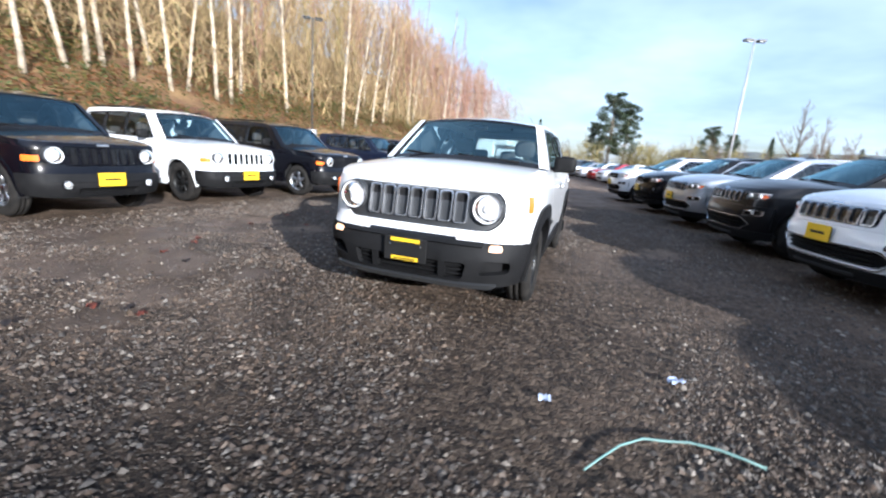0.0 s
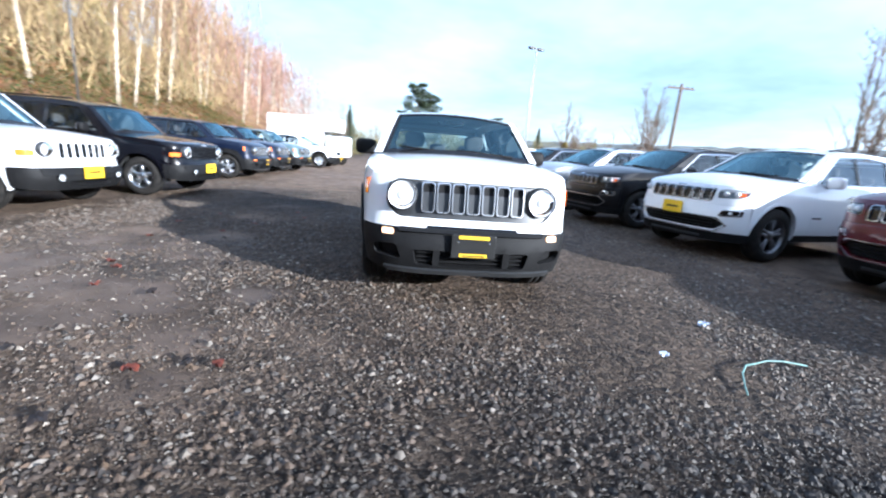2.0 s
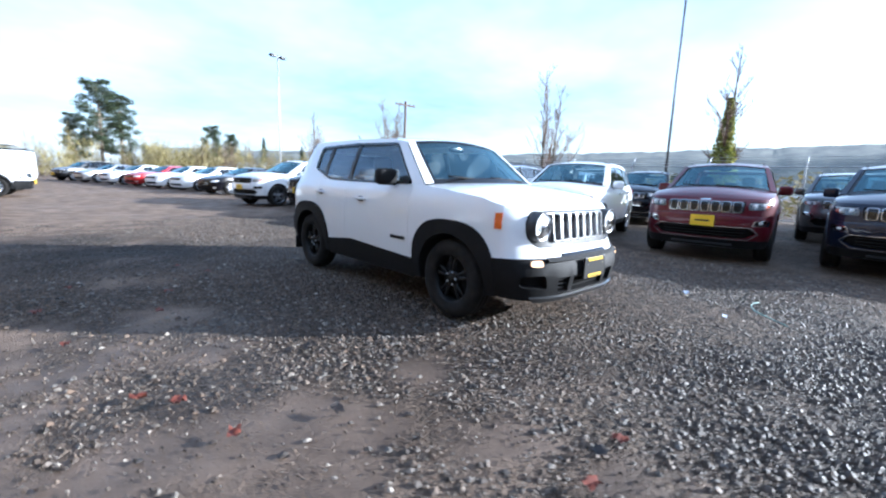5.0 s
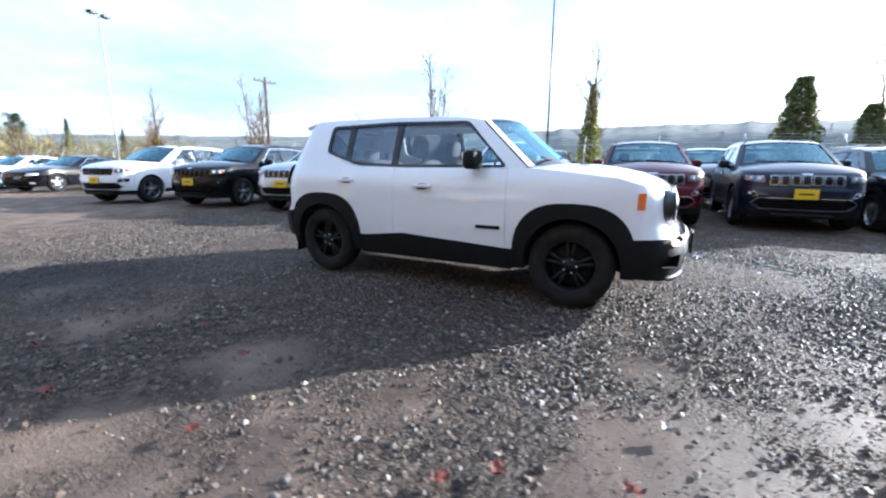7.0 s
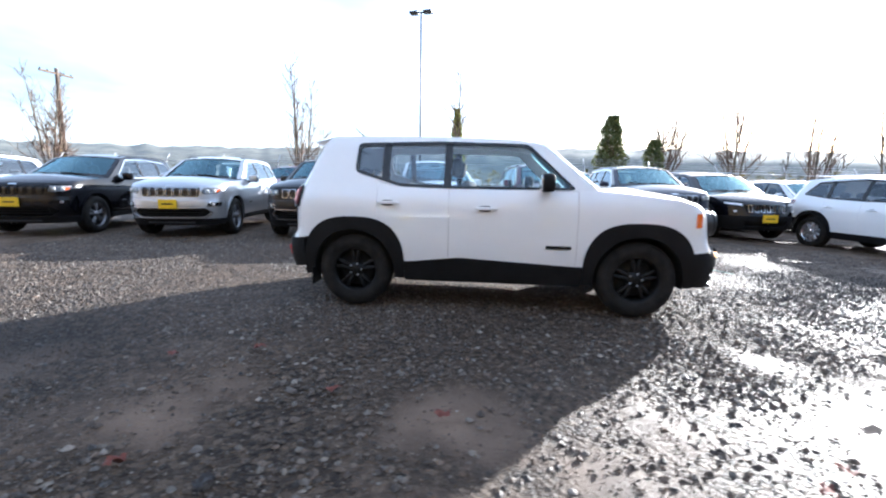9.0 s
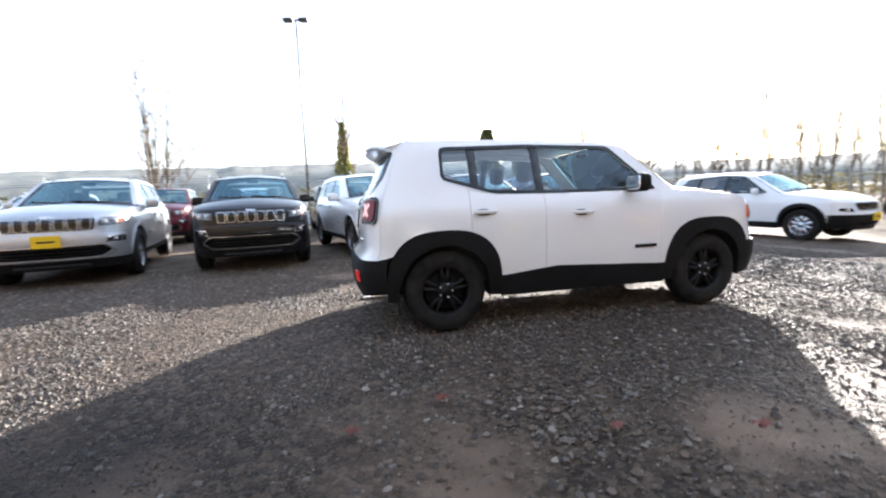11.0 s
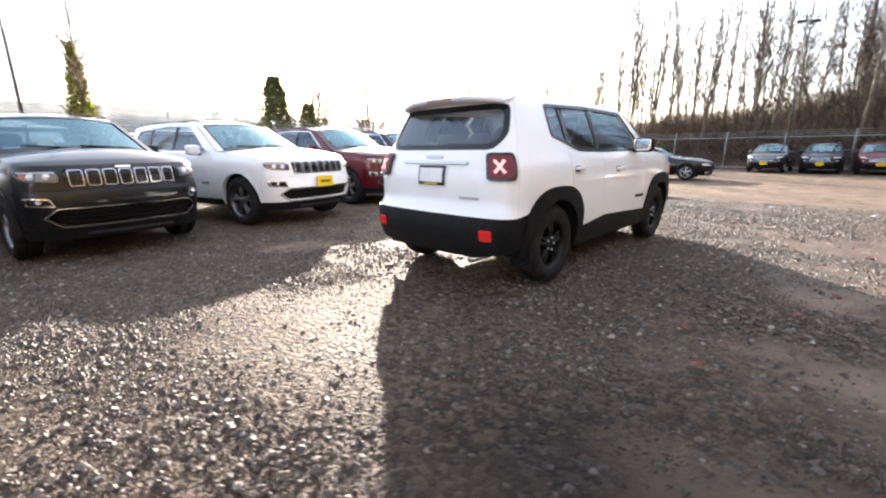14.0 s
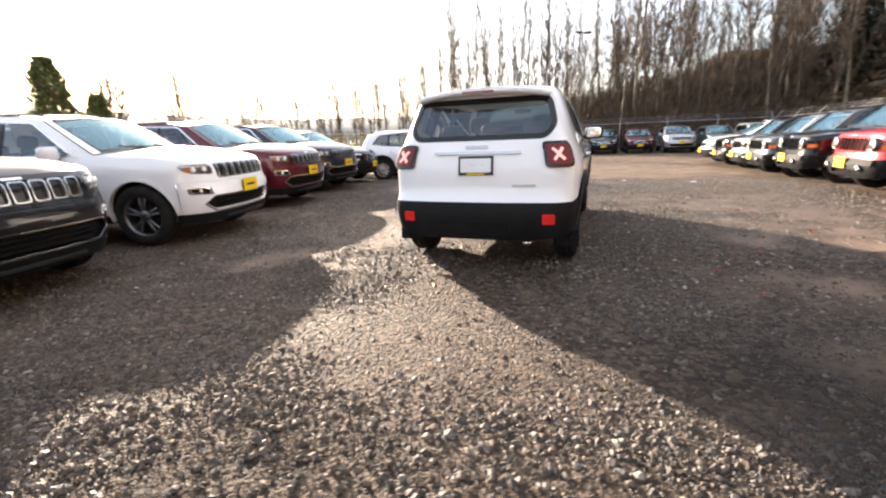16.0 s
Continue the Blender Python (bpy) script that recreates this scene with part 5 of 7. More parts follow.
def wet(x, y):
    """Where the ground is wet through and shines, 0 to 1."""
    x, y = np.asarray(x, float), np.asarray(y, float)
    damp = 0.30 * np.exp(-((x + 3.1) / 1.5) ** 2 - ((y + 0.6) / 3.0) ** 2) * (1 + 0.7 * wave(x, y, 1.5, 5))
    pool = 0.55 * np.exp(-((x + 2.9) / 1.5) ** 2 - ((y + 1.7) / 1.35) ** 2) * (1 + 0.45 * wave(x, y, 1.9, 13) + 0.3 * wave(x, y, 5.0, 14))
    return np.clip(np.maximum((0.75 - 0.6 * np.clip((y + 0.6) / 1.2, 0, 1)) * puddled(x, y), np.maximum(damp, pool)), 0, 1)


def wet_and_shaded(x, y):
    """Where the gravel is darkened, 0 to 1: wet spots, and shade painted inside the car's shadow."""
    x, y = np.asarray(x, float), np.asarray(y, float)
    # the spot at -2.7, 3.6 deepens the white car's cast shadow by colour
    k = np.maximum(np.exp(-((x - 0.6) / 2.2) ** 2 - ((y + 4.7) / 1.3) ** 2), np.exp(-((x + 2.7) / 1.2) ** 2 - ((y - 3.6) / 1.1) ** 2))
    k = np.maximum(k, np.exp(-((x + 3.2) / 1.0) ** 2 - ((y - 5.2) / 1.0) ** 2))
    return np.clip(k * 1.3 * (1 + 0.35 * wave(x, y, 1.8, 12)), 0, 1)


gx, gy = np.array(axis_steps(-9, 7, 0.09, 3500)), np.array(axis_steps(-9, 9, 0.09, 3500))
GX, GY = (a.ravel() for a in np.meshgrid(gx, gy))
near = np.clip(1 - np.maximum(abs(GX), abs(GY)) / 30, 0, 1)
edge, beside = np.clip((abs(GY) - 6.0) / 4.0, 0, 1), np.clip((abs(GX + 1.2) - 3.4) / 1.5, 0, 1)
gm = mud(GX, GY) * (1 - edge) + np.where(GY > 0, 0.95, 0.7) * edge
gm = gm * (1 - beside) + 0.35 * beside * (1 + 0.8 * wave(GX, GY, 0.6, 6))
gw = np.where(near > 0.5, wet(GX, GY), 0.0)
gz = (wave(GX, GY, 0.8, 7) * 0.012 + wave(GX, GY, 3.5, 8) * 0.007 * gm - 0.010 * puddled(GX, GY)) * near - 0.012 + low(GY)
gv = np.stack([GX, GY, gz], 1).tolist()
nx_ = len(gx)
gf = [(j * nx_ + i, j * nx_ + i + 1, (j + 1) * nx_ + i + 1, (j + 1) * nx_ + i) for j in range(len(gy) - 1) for i in range(nx_ - 1)]


def wet_shade_tint(m, colour):
    """Darkens a colour socket by the attribute for wet gravel and painted shade."""
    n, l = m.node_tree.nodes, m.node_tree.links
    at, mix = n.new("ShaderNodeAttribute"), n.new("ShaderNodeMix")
    at.attribute_name = "wet_shade"
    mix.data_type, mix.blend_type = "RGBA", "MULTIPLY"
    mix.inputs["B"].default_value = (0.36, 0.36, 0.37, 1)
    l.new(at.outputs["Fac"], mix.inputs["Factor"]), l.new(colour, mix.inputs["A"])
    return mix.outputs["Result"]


def ground_material():
    m = bpy.data.materials.new("gravel_ground")
    m.use_nodes = True
    n, l = m.node_tree.nodes, m.node_tree.links
    b = n["Principled BSDF"]
    co, at = n.new("ShaderNodeTexCoord"), n.new("ShaderNodeAttribute")
    at.attribute_name = "mud"
    vor, vor2, big, fine, patchy = (n.new("ShaderNodeTexVoronoi"), n.new("ShaderNodeTexVoronoi"), n.new("ShaderNodeTexNoise"), n.new("ShaderNodeTexNoise"), n.new("ShaderNodeTexNoise"))
    for t, s in ((vor, 30), (vor2, 75), (big, 0.35), (fine, 55), (patchy, 2.3)):
        t.inputs["Scale"].default_value = s
        l.new(co.outputs["Object"], t.inputs["Vector"])
    big.inputs["Detail"].default_value = patchy.inputs["Detail"].default_value = 5
    stone = n.new("ShaderNodeValToRGB")
    el = stone.color_ramp.elements
    el[0].position, el[0].color = 0.0, (0.020, 0.0148, 0.0108, 1)
    el[1].position, el[1].color = 1.0, (0.142, 0.105, 0.073, 1)
    e = el.new(0.55)
    e.color = (0.062, 0.0425, 0.0285, 1)
    sep = n.new("ShaderNodeSeparateColor")
    l.new(vor.outputs["Color"], sep.inputs[0])
    l.new(sep.outputs[0], stone.inputs[0])
    mudc = n.new("ShaderNodeValToRGB")
    mudc.color_ramp.elements[0].position, mudc.color_ramp.elements[0].color = 0.3, (0.105, 0.073, 0.051, 1)
    mudc.color_ramp.elements[1].position, mudc.color_ramp.elements[1].color = 0.7, (0.235, 0.168, 0.120, 1)
    l.new(patchy.outputs["Fac"], mudc.inputs[0])
    mask = n.new("ShaderNodeMath")
    mask.operation = "MULTIPLY_ADD"
    mask.inputs[1].default_value, mask.inputs[2].default_value = 0.9, -0.45
    l.new(patchy.outputs["Fac"], mask.inputs[0])
    msum = n.new("ShaderNodeMath")
    msum.operation, msum.use_clamp = "ADD", True
    l.new(mask.outputs[0], msum.inputs[0]), l.new(at.outputs["Fac"], msum.inputs[1])
    mix = n.new("ShaderNodeMix")
    mix.data_type = "RGBA"
    l.new(msum.outputs[0], mix.inputs["Factor"]), l.new(stone.outputs[0], mix.inputs["A"]), l.new(mudc.outputs[0], mix.inputs["B"])
    damp, dark = n.new("ShaderNodeMix"), n.new("ShaderNodeMath")
    damp.data_type, damp.blend_type = "RGBA", "MULTIPLY"
    aw = n.new("ShaderNodeAttribute")
    aw.attribute_name = "wet"
    damp.inputs["B"].default_value = (0.46, 0.48, 0.52, 1)
    l.new(aw.outputs["Fac"], damp.inputs["Factor"]), l.new(mix.outputs["Result"], damp.inputs["A"])
    l.new(wet_shade_tint(m, damp.outputs["Result"]), b.inputs["Base Color"])
    rr = n.new("ShaderNodeMapRange")
    rr.inputs[1].default_value, rr.inputs[2].default_value = 0.38, 0.6
    rr.inputs[3].default_value, rr.inputs[4].default_value = -0.08, 0.10
    l.new(big.outputs["Fac"], rr.inputs[0])
    r2, r3 = n.new("ShaderNodeMapRange"), n.new("ShaderNodeMath")
    r2.inputs[3].default_value, r2.inputs[4].default_value = 0.72, 0.76
    b.inputs["Specular IOR Level"].default_value = 0.24
    l.new(msum.outputs[0], r2.inputs[0])
    r3.operation = "ADD"
    l.new(r2.outputs[0], r3.inputs[0]), l.new(rr.outputs[0], r3.inputs[1])
    r4 = n.new("ShaderNodeMath")
    r4.operation, r4.inputs[1].default_value = "MULTIPLY_ADD", -0.33
    l.new(aw.outputs["Fac"], r4.inputs[0]), l.new(r3.outputs[0], r4.inputs[2])
    l.new(r4.outputs[0], b.inputs["Roughness"])
    inv = n.new("ShaderNodeMath")
    inv.operation = "MULTIPLY_ADD"
    inv.inputs[1].default_value, inv.inputs[2].default_value = -0.9, 1.0
    l.new(msum.outputs[0], inv.inputs[0])
    h1, h2 = n.new("ShaderNodeMath"), n.new("ShaderNodeMath")
    h1.operation, h1.inputs[1].default_value = "MULTIPLY_ADD", 0.6
    l.new(vor2.outputs["Distance"], h1.inputs[0]), l.new(vor.outputs["Distance"], h1.inputs[2])
    h2.operation = "MULTIPLY"
    l.new(h1.outputs[0], h2.inputs[0]), l.new(inv.outputs[0], h2.inputs[1])
    h3 = n.new("ShaderNodeMath")
    h3.operation, h3.inputs[1].default_value = "MULTIPLY_ADD", 0.7
    fine.inputs["Detail"].default_value, fine.inputs["Roughness"].default_value = 7, 0.7
    l.new(fine.outputs["Fac"], h3.inputs[0]), l.new(h2.outputs[0], h3.inputs[2])
    bp = n.new("ShaderNodeBump")
    bp.invert = True
    bp.inputs["Strength"].default_value, bp.inputs["Distance"].default_value = 0.9, 0.03
    flat, calm = n.new("ShaderNodeMath"), n.new("ShaderNodeMath")
    flat.operation, flat.inputs[1].default_value, flat.inputs[2].default_value = "MULTIPLY_ADD", -0.93, 1.0
    calm.operation = "MULTIPLY"
    l.new(aw.outputs["Fac"], flat.inputs[0])
    l.new(h3.outputs[0], calm.inputs[0]), l.new(flat.outputs[0], calm.inputs[1])
    l.new(calm.outputs[0], bp.inputs["Height"]), l.new(bp.outputs[0], b.inputs["Normal"])
    return m


ground_me = mesh_of("ground", gv, gf, ground_material())
att = ground_me.attributes.new("mud", "FLOAT", "POINT")
att.data.foreach_set("value", gm)
att = ground_me.attributes.new("wet", "FLOAT", "POINT")
att.data.foreach_set("value", gw)
att = ground_me.attributes.new("wet_shade", "FLOAT", "POINT")
att.data.foreach_set("value", wet_and_shaded(GX, GY) * (near > 0.5))
ground = tagged(new("ground", ground_me), "wet brown gravel and trodden mud of a car lot", "ground", kind="structure")

# loose stones
STONE = material("gravel_stone", (0.10, 0.094, 0.086), 0.6, spec=0.5, vary=0.5, scale=3, second=(0.34, 0.31, 0.27), bump=0.3, bump_scale=120)


def island_tint(m, lo, hi):
    """Each stone or leaf of a joined mesh takes its own shade."""
    n, l = m.node_tree.nodes, m.node_tree.links
    b = n["Principled BSDF"]
    geo, ramp = n.new("ShaderNodeNewGeometry"), n.new("ShaderNodeValToRGB")
    ramp.color_ramp.elements[0].color, ramp.color_ramp.elements[1].color = (*lo, 1), (*hi, 1)
    l.new(geo.outputs["Random Per Island"], ramp.inputs[0])
    l.new(ramp.outputs[0], b.inputs["Base Color"])
    return ramp


rp = island_tint(STONE, (0.020, 0.015, 0.011), (0.29, 0.25, 0.205))
for at_, col in ((0.35, (0.052, 0.036, 0.0245)), (0.6, (0.088, 0.062, 0.042)), (0.74, (0.122, 0.080, 0.050)), (0.86, (0.112, 0.100, 0.087)), (0.96, (0.165, 0.138, 0.108))):
    e = rp.color_ramp.elements.new(at_)
    e.color = (*col, 1)
rng = np.random.default_rng(5)


def scatter_stones(count, x0, x1, y0, y1, s0, s1, tiny=False):
    pos = np.zeros((0, 2))
    while len(pos) < count:
        x, y = rng.uniform(x0, x1, count), rng.uniform(y0, y1, count)
        keep = (rng.random(count) > mud(x, y) * (0.45 if tiny else 0.8)) & (rng.random(count) > np.maximum(puddled(x, y) * 0.66, wet(x, y) * 0.5)) & (rng.random(count) < 0.66 + 0.5 * wave(x, y, 2.3, 9))
        pos = np.concatenate([pos, np.stack([x, y], 1)[keep]])
    pos = pos[:count]
    n = len(pos)
    oct_ = np.array([(1, 0, 0), (0.3, 0.9, 0.1), (-0.8, 0.55, 0), (-0.75, -0.6, 0.05), (0.35, -0.95, 0), (0.25, 0.2, 0.8), (-0.35, -0.15, 0.75)], float)
    tri = np.array([(0, 1, 5), (1, 2, 5), (2, 6, 5), (2, 3, 6), (3, 4, 6), (4, 0, 5), (4, 5, 6)])
    if tiny:
        oct_, tri = np.array([(1, 0, 0), (-0.5, 0.85, 0), (-0.5, -0.85, 0), (0.1, 0.05, 0.9)], float), np.array([(0, 1, 3), (1, 2, 3), (2, 0, 3)])
    k = len(oct_)
    v = oct_[None] * rng.uniform(0.65, 1.25, (n, k, 3))
    size = s0 + (s1 - s0) * rng.random(n) ** 2.2
    v *= size[:, None, None] * np.stack([np.ones(n), rng.uniform(0.55, 1, n), rng.uniform(0.45, 0.95, n)], 1)[:, None]
    a = rng.uniform(0, 2 * np.pi, n)
    ca, sa = np.cos(a)[:, None], np.sin(a)[:, None]
    x, y = v[:, :, 0] * ca - v[:, :, 1] * sa, v[:, :, 0] * sa + v[:, :, 1] * ca
    z = v[:, :, 2] - 0.012 + low(pos[:, 1:])
    vv = np.stack([x + pos[:, :1], y + pos[:, 1:], z], 2).reshape(-1, 3)
    ff = (tri[None] + k * np.arange(n)[:, None, None]).reshape(-1, 3)
    return vv.tolist(), [tuple(f) for f in ff.tolist()]


sv, sf = joined([scatter_stones(110000, -5.4, 4.6, -7.4, 8.0, 0.005, 0.029), scatter_stones(175000, -4.9, 3.4, -6.0, 3.0, 0.004, 0.015, True), scatter_stones(125000, -4.6, 2.6, 2.2, 6.6, 0.005, 0.016, True)])
STONE.node_tree.links.new(wet_shade_tint(STONE, rp.outputs[0]), STONE.node_tree.nodes["Principled BSDF"].inputs["Base Color"])
gravel_me = mesh_of("gravel", sv, sf, STONE, smooth=False)
att = gravel_me.attributes.new("wet_shade", "FLOAT", "POINT")
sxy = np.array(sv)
att.data.foreach_set("value", wet_and_shaded(sxy[:, 0], sxy[:, 1]))
tagged(new("gravel", gravel_me), "loose angular grey and brown gravel stones on the ground", "gravel", kind="stuff")

# ---- the cars ----
W_BLACK = wheel_meshes(0.345, 0.215, 0.215, STEEL_BLACK, 5, True, "black_wheel")
W_ALLOY = wheel_meshes(0.345, 0.215, 0.225, ALLOY, 5, True, "alloy_wheel")
W_BIG = wheel_meshes(0.385, 0.25, 0.255, ALLOY_DARK, 5, True, "large_alloy_wheel")
W_PAT = wheel_meshes(0.35, 0.21, 0.22, ALLOY, 5, False, "five_spoke_wheel")
W_PATB = wheel_meshes(0.35, 0.21, 0.22, STEEL_BLACK, 7, False, "steel_wheel")
W_CK = wheel_meshes(0.365, 0.22, 0.235, ALLOY, 10, False, "ten_spoke_wheel")
W_SD = wheel_meshes(0.36, 0.23, 0.25, ALLOY, 5, True, "sedan_wheel")

hero = make_renegade(WHITE, W_BLACK, True)
tagged(hero, "white compact SUV with black lower cladding and black wheels, standing alone", "car")


def place(car, x, y, a, nose):
    """Sets a car's nose at x, y; it faces along a degrees, counted from -y towards +x."""
    f = Vector((math.sin(radians(a)), -math.cos(radians(a))))
    return pose(x + f.x * nose, y + f.y * nose, float(low(y)), 0, 0, a)


models = {}


def parked(kind, x, y, a, mat, label, group, wheels=None, **kw):
    make, spec = {"grand": (make_grand, GRAND), "patriot": (make_patriot, PATRIOT), "cherokee": (make_cherokee, CHEROKEE), "sedan": (make_sedan, SEDAN), "renegade": (make_renegade, RENEGADE)}[kind]
    wh = wheels or {"grand": W_BIG, "patriot": W_PAT, "cherokee": W_CK, "sedan": W_SD, "renegade": W_ALLOY}[kind]
    key = (kind, id(wh), tuple(kw.items()))
    m = place(None, x, y, a, spec["plan"][0][1])
    if key not in models:
        car = make(mat, wh, **kw)
        car.matrix_basis = m
        models[key] = (car, mat)
    else:
        src, old = models[key]
        car = copy_thing(src, m)
        for o in car.children_recursive:
            for slot in o.material_slots:
                if slot.material == old:
                    slot.link = "OBJECT"
                    slot.material = mat
    return tagged(car, label, "car", group)


RROW, LROW, EROW, BROW = "cars in the row facing the hill", "cars in the row below the hill", "cars in the row at the end", "cars behind the first row"
# row on the water side, noses towards -x
parked("grand", 3.66, 0.85, -76, WHITE, "white large SUV with chrome grille and yellow plate, parked", RROW)
parked("grand", 3.28, 3.55, -81, BRONZE, "dark bronze large SUV without a front plate, in a parked row", RROW, plate=False)
parked("grand", 2.92, 6.2, -78, SILVER, "silver large SUV with dark grille slots and yellow plate, parked", RROW)
parked("grand", 2.45, 9.05, -78, BLACK, "black large SUV with black trim and yellow plate, parked", RROW, chrome=False)
parked("grand", 1.75, 12.2, -76, WHITE, "white large SUV with black trim and bright wheels, parked", RROW, chrome=False)
parked("grand", 4.47, -1.69, -82, MAROON, "maroon large SUV with chrome grille and yellow plate, parked", RROW)
parked("grand", 5.12, -4.05, -88, NAVY, "dark navy large SUV with chrome grille and yellow plate, parked", RROW)
parked("cherokee", 5.6, -6.3, -84, BLACK, "black mid-size SUV with yellow plate, parked in a row", RROW)
parked("cherokee", 2.5, -9.0, -78, WHITE, "white mid-size SUV with bright wheels, pulled out of the row", RROW)
parked("sedan", 1.9, -17.6, -85, BLACK, "black sedan parked beside the bank", RROW)
# row below the hill, noses towards +x
parked("patriot", -4.95, -0.97, 88, BLACK, "black boxy SUV with round lamps and yellow plate, parked", LROW)
parked("patriot", -4.95, 1.52, 84, WHITE, "white boxy SUV with black wheels and yellow plate, parked", LROW, W_PATB)
parked("patriot", -4.35, 4.0, 84, BLACK, "black boxy SUV with bright wheels and yellow plate, parked", LROW)
parked("renegade", -4.65, 8.9, 86, NAVY, "dark navy compact SUV with dark lamps, parked", LROW)
parked("renegade", -4.65, 11.6, 86, NAVY, "dark blue compact SUV parked in a row", LROW)
parked("renegade", -4.35, 14.0, 84, TEAL, "grey-green compact SUV parked in a row", LROW)
parked("cherokee", -3.6, 18.9, 84, WHITE, "white SUV parked in a row", LROW)
parked("patriot", -4.9, -3.65, 90, RED, "bright red boxy SUV with yellow plate, parked", LROW)
parked("patriot", -4.9, -6.2, 90, BLACK, "black boxy SUV with yellow plate, parked", LROW)
parked("patriot", -4.85, -8.3, 91, GREY, "dark grey boxy SUV with yellow plate, parked", LROW)
parked("patriot", -5.0, -10.6, 91, SILVER, "silver boxy SUV with yellow plate, parked", LROW)
parked("patriot", -5.0, -12.9, 92, BLACK, "black boxy SUV parked in a row", LROW)
parked("cherokee", -5.0, -15.4, 92, WHITE, "white SUV at the end of a parked row", LROW)
# cars behind the first row, at the end and far off
parked("grand", 9.6, -3.2, -84, GREY, "dark grey large SUV behind the first parked row", BROW)
parked("grand", 9.7, 1.9, -82, BLACK, "black large SUV behind the first parked row", BROW)
parked("cherokee", 9.4, 4.6, -80, SILVER, "silver SUV behind the first parked row", BROW)
parked("grand", 9.0, 7.3, -80, MAROON, "maroon large SUV behind the first parked row", BROW)
parked("cherokee", 8.6, 10.2, -80, WHITE, "white SUV behind the first parked row", BROW)
parked("cherokee", 8.2, -10.4, -80, WHITE, "white SUV beside the fence, half hidden", BROW)
parked("cherokee", 8.4, -7.6, -84, MAROON, "dark red SUV behind the first parked row", BROW)
FROW = "far parked cars"
parked("sedan", 2.5, 20.3, -72, BLACK, "black sedan with bright wheels in a far parked row", FROW)
parked("sedan", 2.0, 24.2, -70, WHITE, "white sedan in a far parked row", FROW)
parked("sedan", 1.3, 27.4, -70, WHITE, "white sedan in a far parked row", FROW)
parked("sedan", 0.6, 30.4, -70, RED, "red sedan in a far parked row", FROW)
parked("sedan", -0.4, 34.0, -68, WHITE, "white sedan in a far parked row", FROW)
parked("sedan", -1.6, 38.0, -66, SILVER, "silver sedan in a far parked row", FROW)
parked("cherokee", -2.8, 42.0, -64, GREY, "grey SUV in a far parked row", FROW)
parked("sedan", 9.5, 24.0, -76, WHITE, "white sedan behind a far parked row", FROW)
parked("cherokee", 9.8, 19.0, -76, SILVER, "silver SUV behind a far parked row", FROW)
parked("sedan", -5.0, 27.0, 84, GREY, "grey sedan in a parked row", LROW)
parked("patriot", -5.2, 30.2, 84, BLACK, "black boxy SUV in a parked row", LROW)
parked("cherokee", 1.2, -25.6, 178, GREY, "dark grey SUV in the end row", EROW)
parked("cherokee", -1.2, -25.8, 180, NAVY, "dark navy SUV in the end row", EROW)
parked("cherokee", -3.5, -26.0, 182, MAROON, "dark red SUV in the end row", EROW)
parked("grand", -5.9, -25.8, 182, SILVER, "silver SUV in the end row", EROW)
parked("cherokee", -8.3, -25.6, 182, TEAL, "grey-green SUV in the end row", EROW)
parked("grand", -10.6, -25.4, 182, WHITE, "white SUV in the end row", EROW)

# ---- the hill ----


def bank(x, y):
    """The height of the hillside and of the bank behind the end fence."""
    foot = float(low(y))
    dw, ds = -12.6 - x + 0.8 * noise.noise(Vector((y * 0.07, 1.3, 0))), -31.0 - y + 0.8 * noise.noise(Vector((x * 0.07, 7.3, 0)))
    high = 9.0 + 13.0 * max(0.0, min(1.0, (y + 26) / 20))
    top = high if dw > ds else 7.0
    if dw > 0 and ds > 0:
        d, top = math.hypot(dw, ds), high
    else:
        d = max(dw, ds)
        if ds > dw:
            top = 2.0 + 5.0 * max(0.0, min(1.0, (4 - x) / 22))
    if d <= 0:
        return d * 0.25 + foot
    z = 0.46 * d if d < 14 else 6.44 + 0.42 * (d - 14)
    return foot + min(z, top + 0.02 * d) + 0.25 * min(1, d / 3) * noise.noise(Vector((x * 0.3, y * 0.3, 2)))


def bank_sheet(name, xs, ys, mat, label):
    v = [(x, y, bank(x, y) - 0.03) for y in ys for x in xs]
    n = len(xs)
    f = [(j * n + i, j * n + i + 1, (j + 1) * n + i + 1, (j + 1) * n + i) for j in range(len(ys) - 1) for i in range(n - 1)]
    f = [q for q in f if max(v[i][2] - float(low(v[i][1])) for i in q) > -0.12]
    return tagged(new(name, mesh_of(name, v, f, mat)), label, "bank", kind="structure")


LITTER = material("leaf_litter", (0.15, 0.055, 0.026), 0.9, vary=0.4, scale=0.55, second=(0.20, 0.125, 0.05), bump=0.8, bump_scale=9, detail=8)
# the same leaf litter, its colour darkened to stand for the wood's shade
SHADELITTER = material("shaded_litter", (0.045, 0.028, 0.018), 0.9, vary=0.4, scale=0.6, second=(0.075, 0.048, 0.028), bump=0.8, bump_scale=9, detail=8)
bank_sheet("bank", list(np.arange(-14, 16.1, 1.0)), list(np.arange(-70, -29.9, 1.0)), SHADELITTER, "brown leaf-covered bank behind the end of the lot")
bank_sheet("hillside", list(np.arange(-62, -11.5, 1.0)), list(np.arange(-70, -8.3, 1.4)), SHADELITTER, "wooded slope of leaf litter and brambles, coloured as in shade")
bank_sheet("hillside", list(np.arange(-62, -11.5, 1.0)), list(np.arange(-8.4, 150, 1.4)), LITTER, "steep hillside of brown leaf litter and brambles")


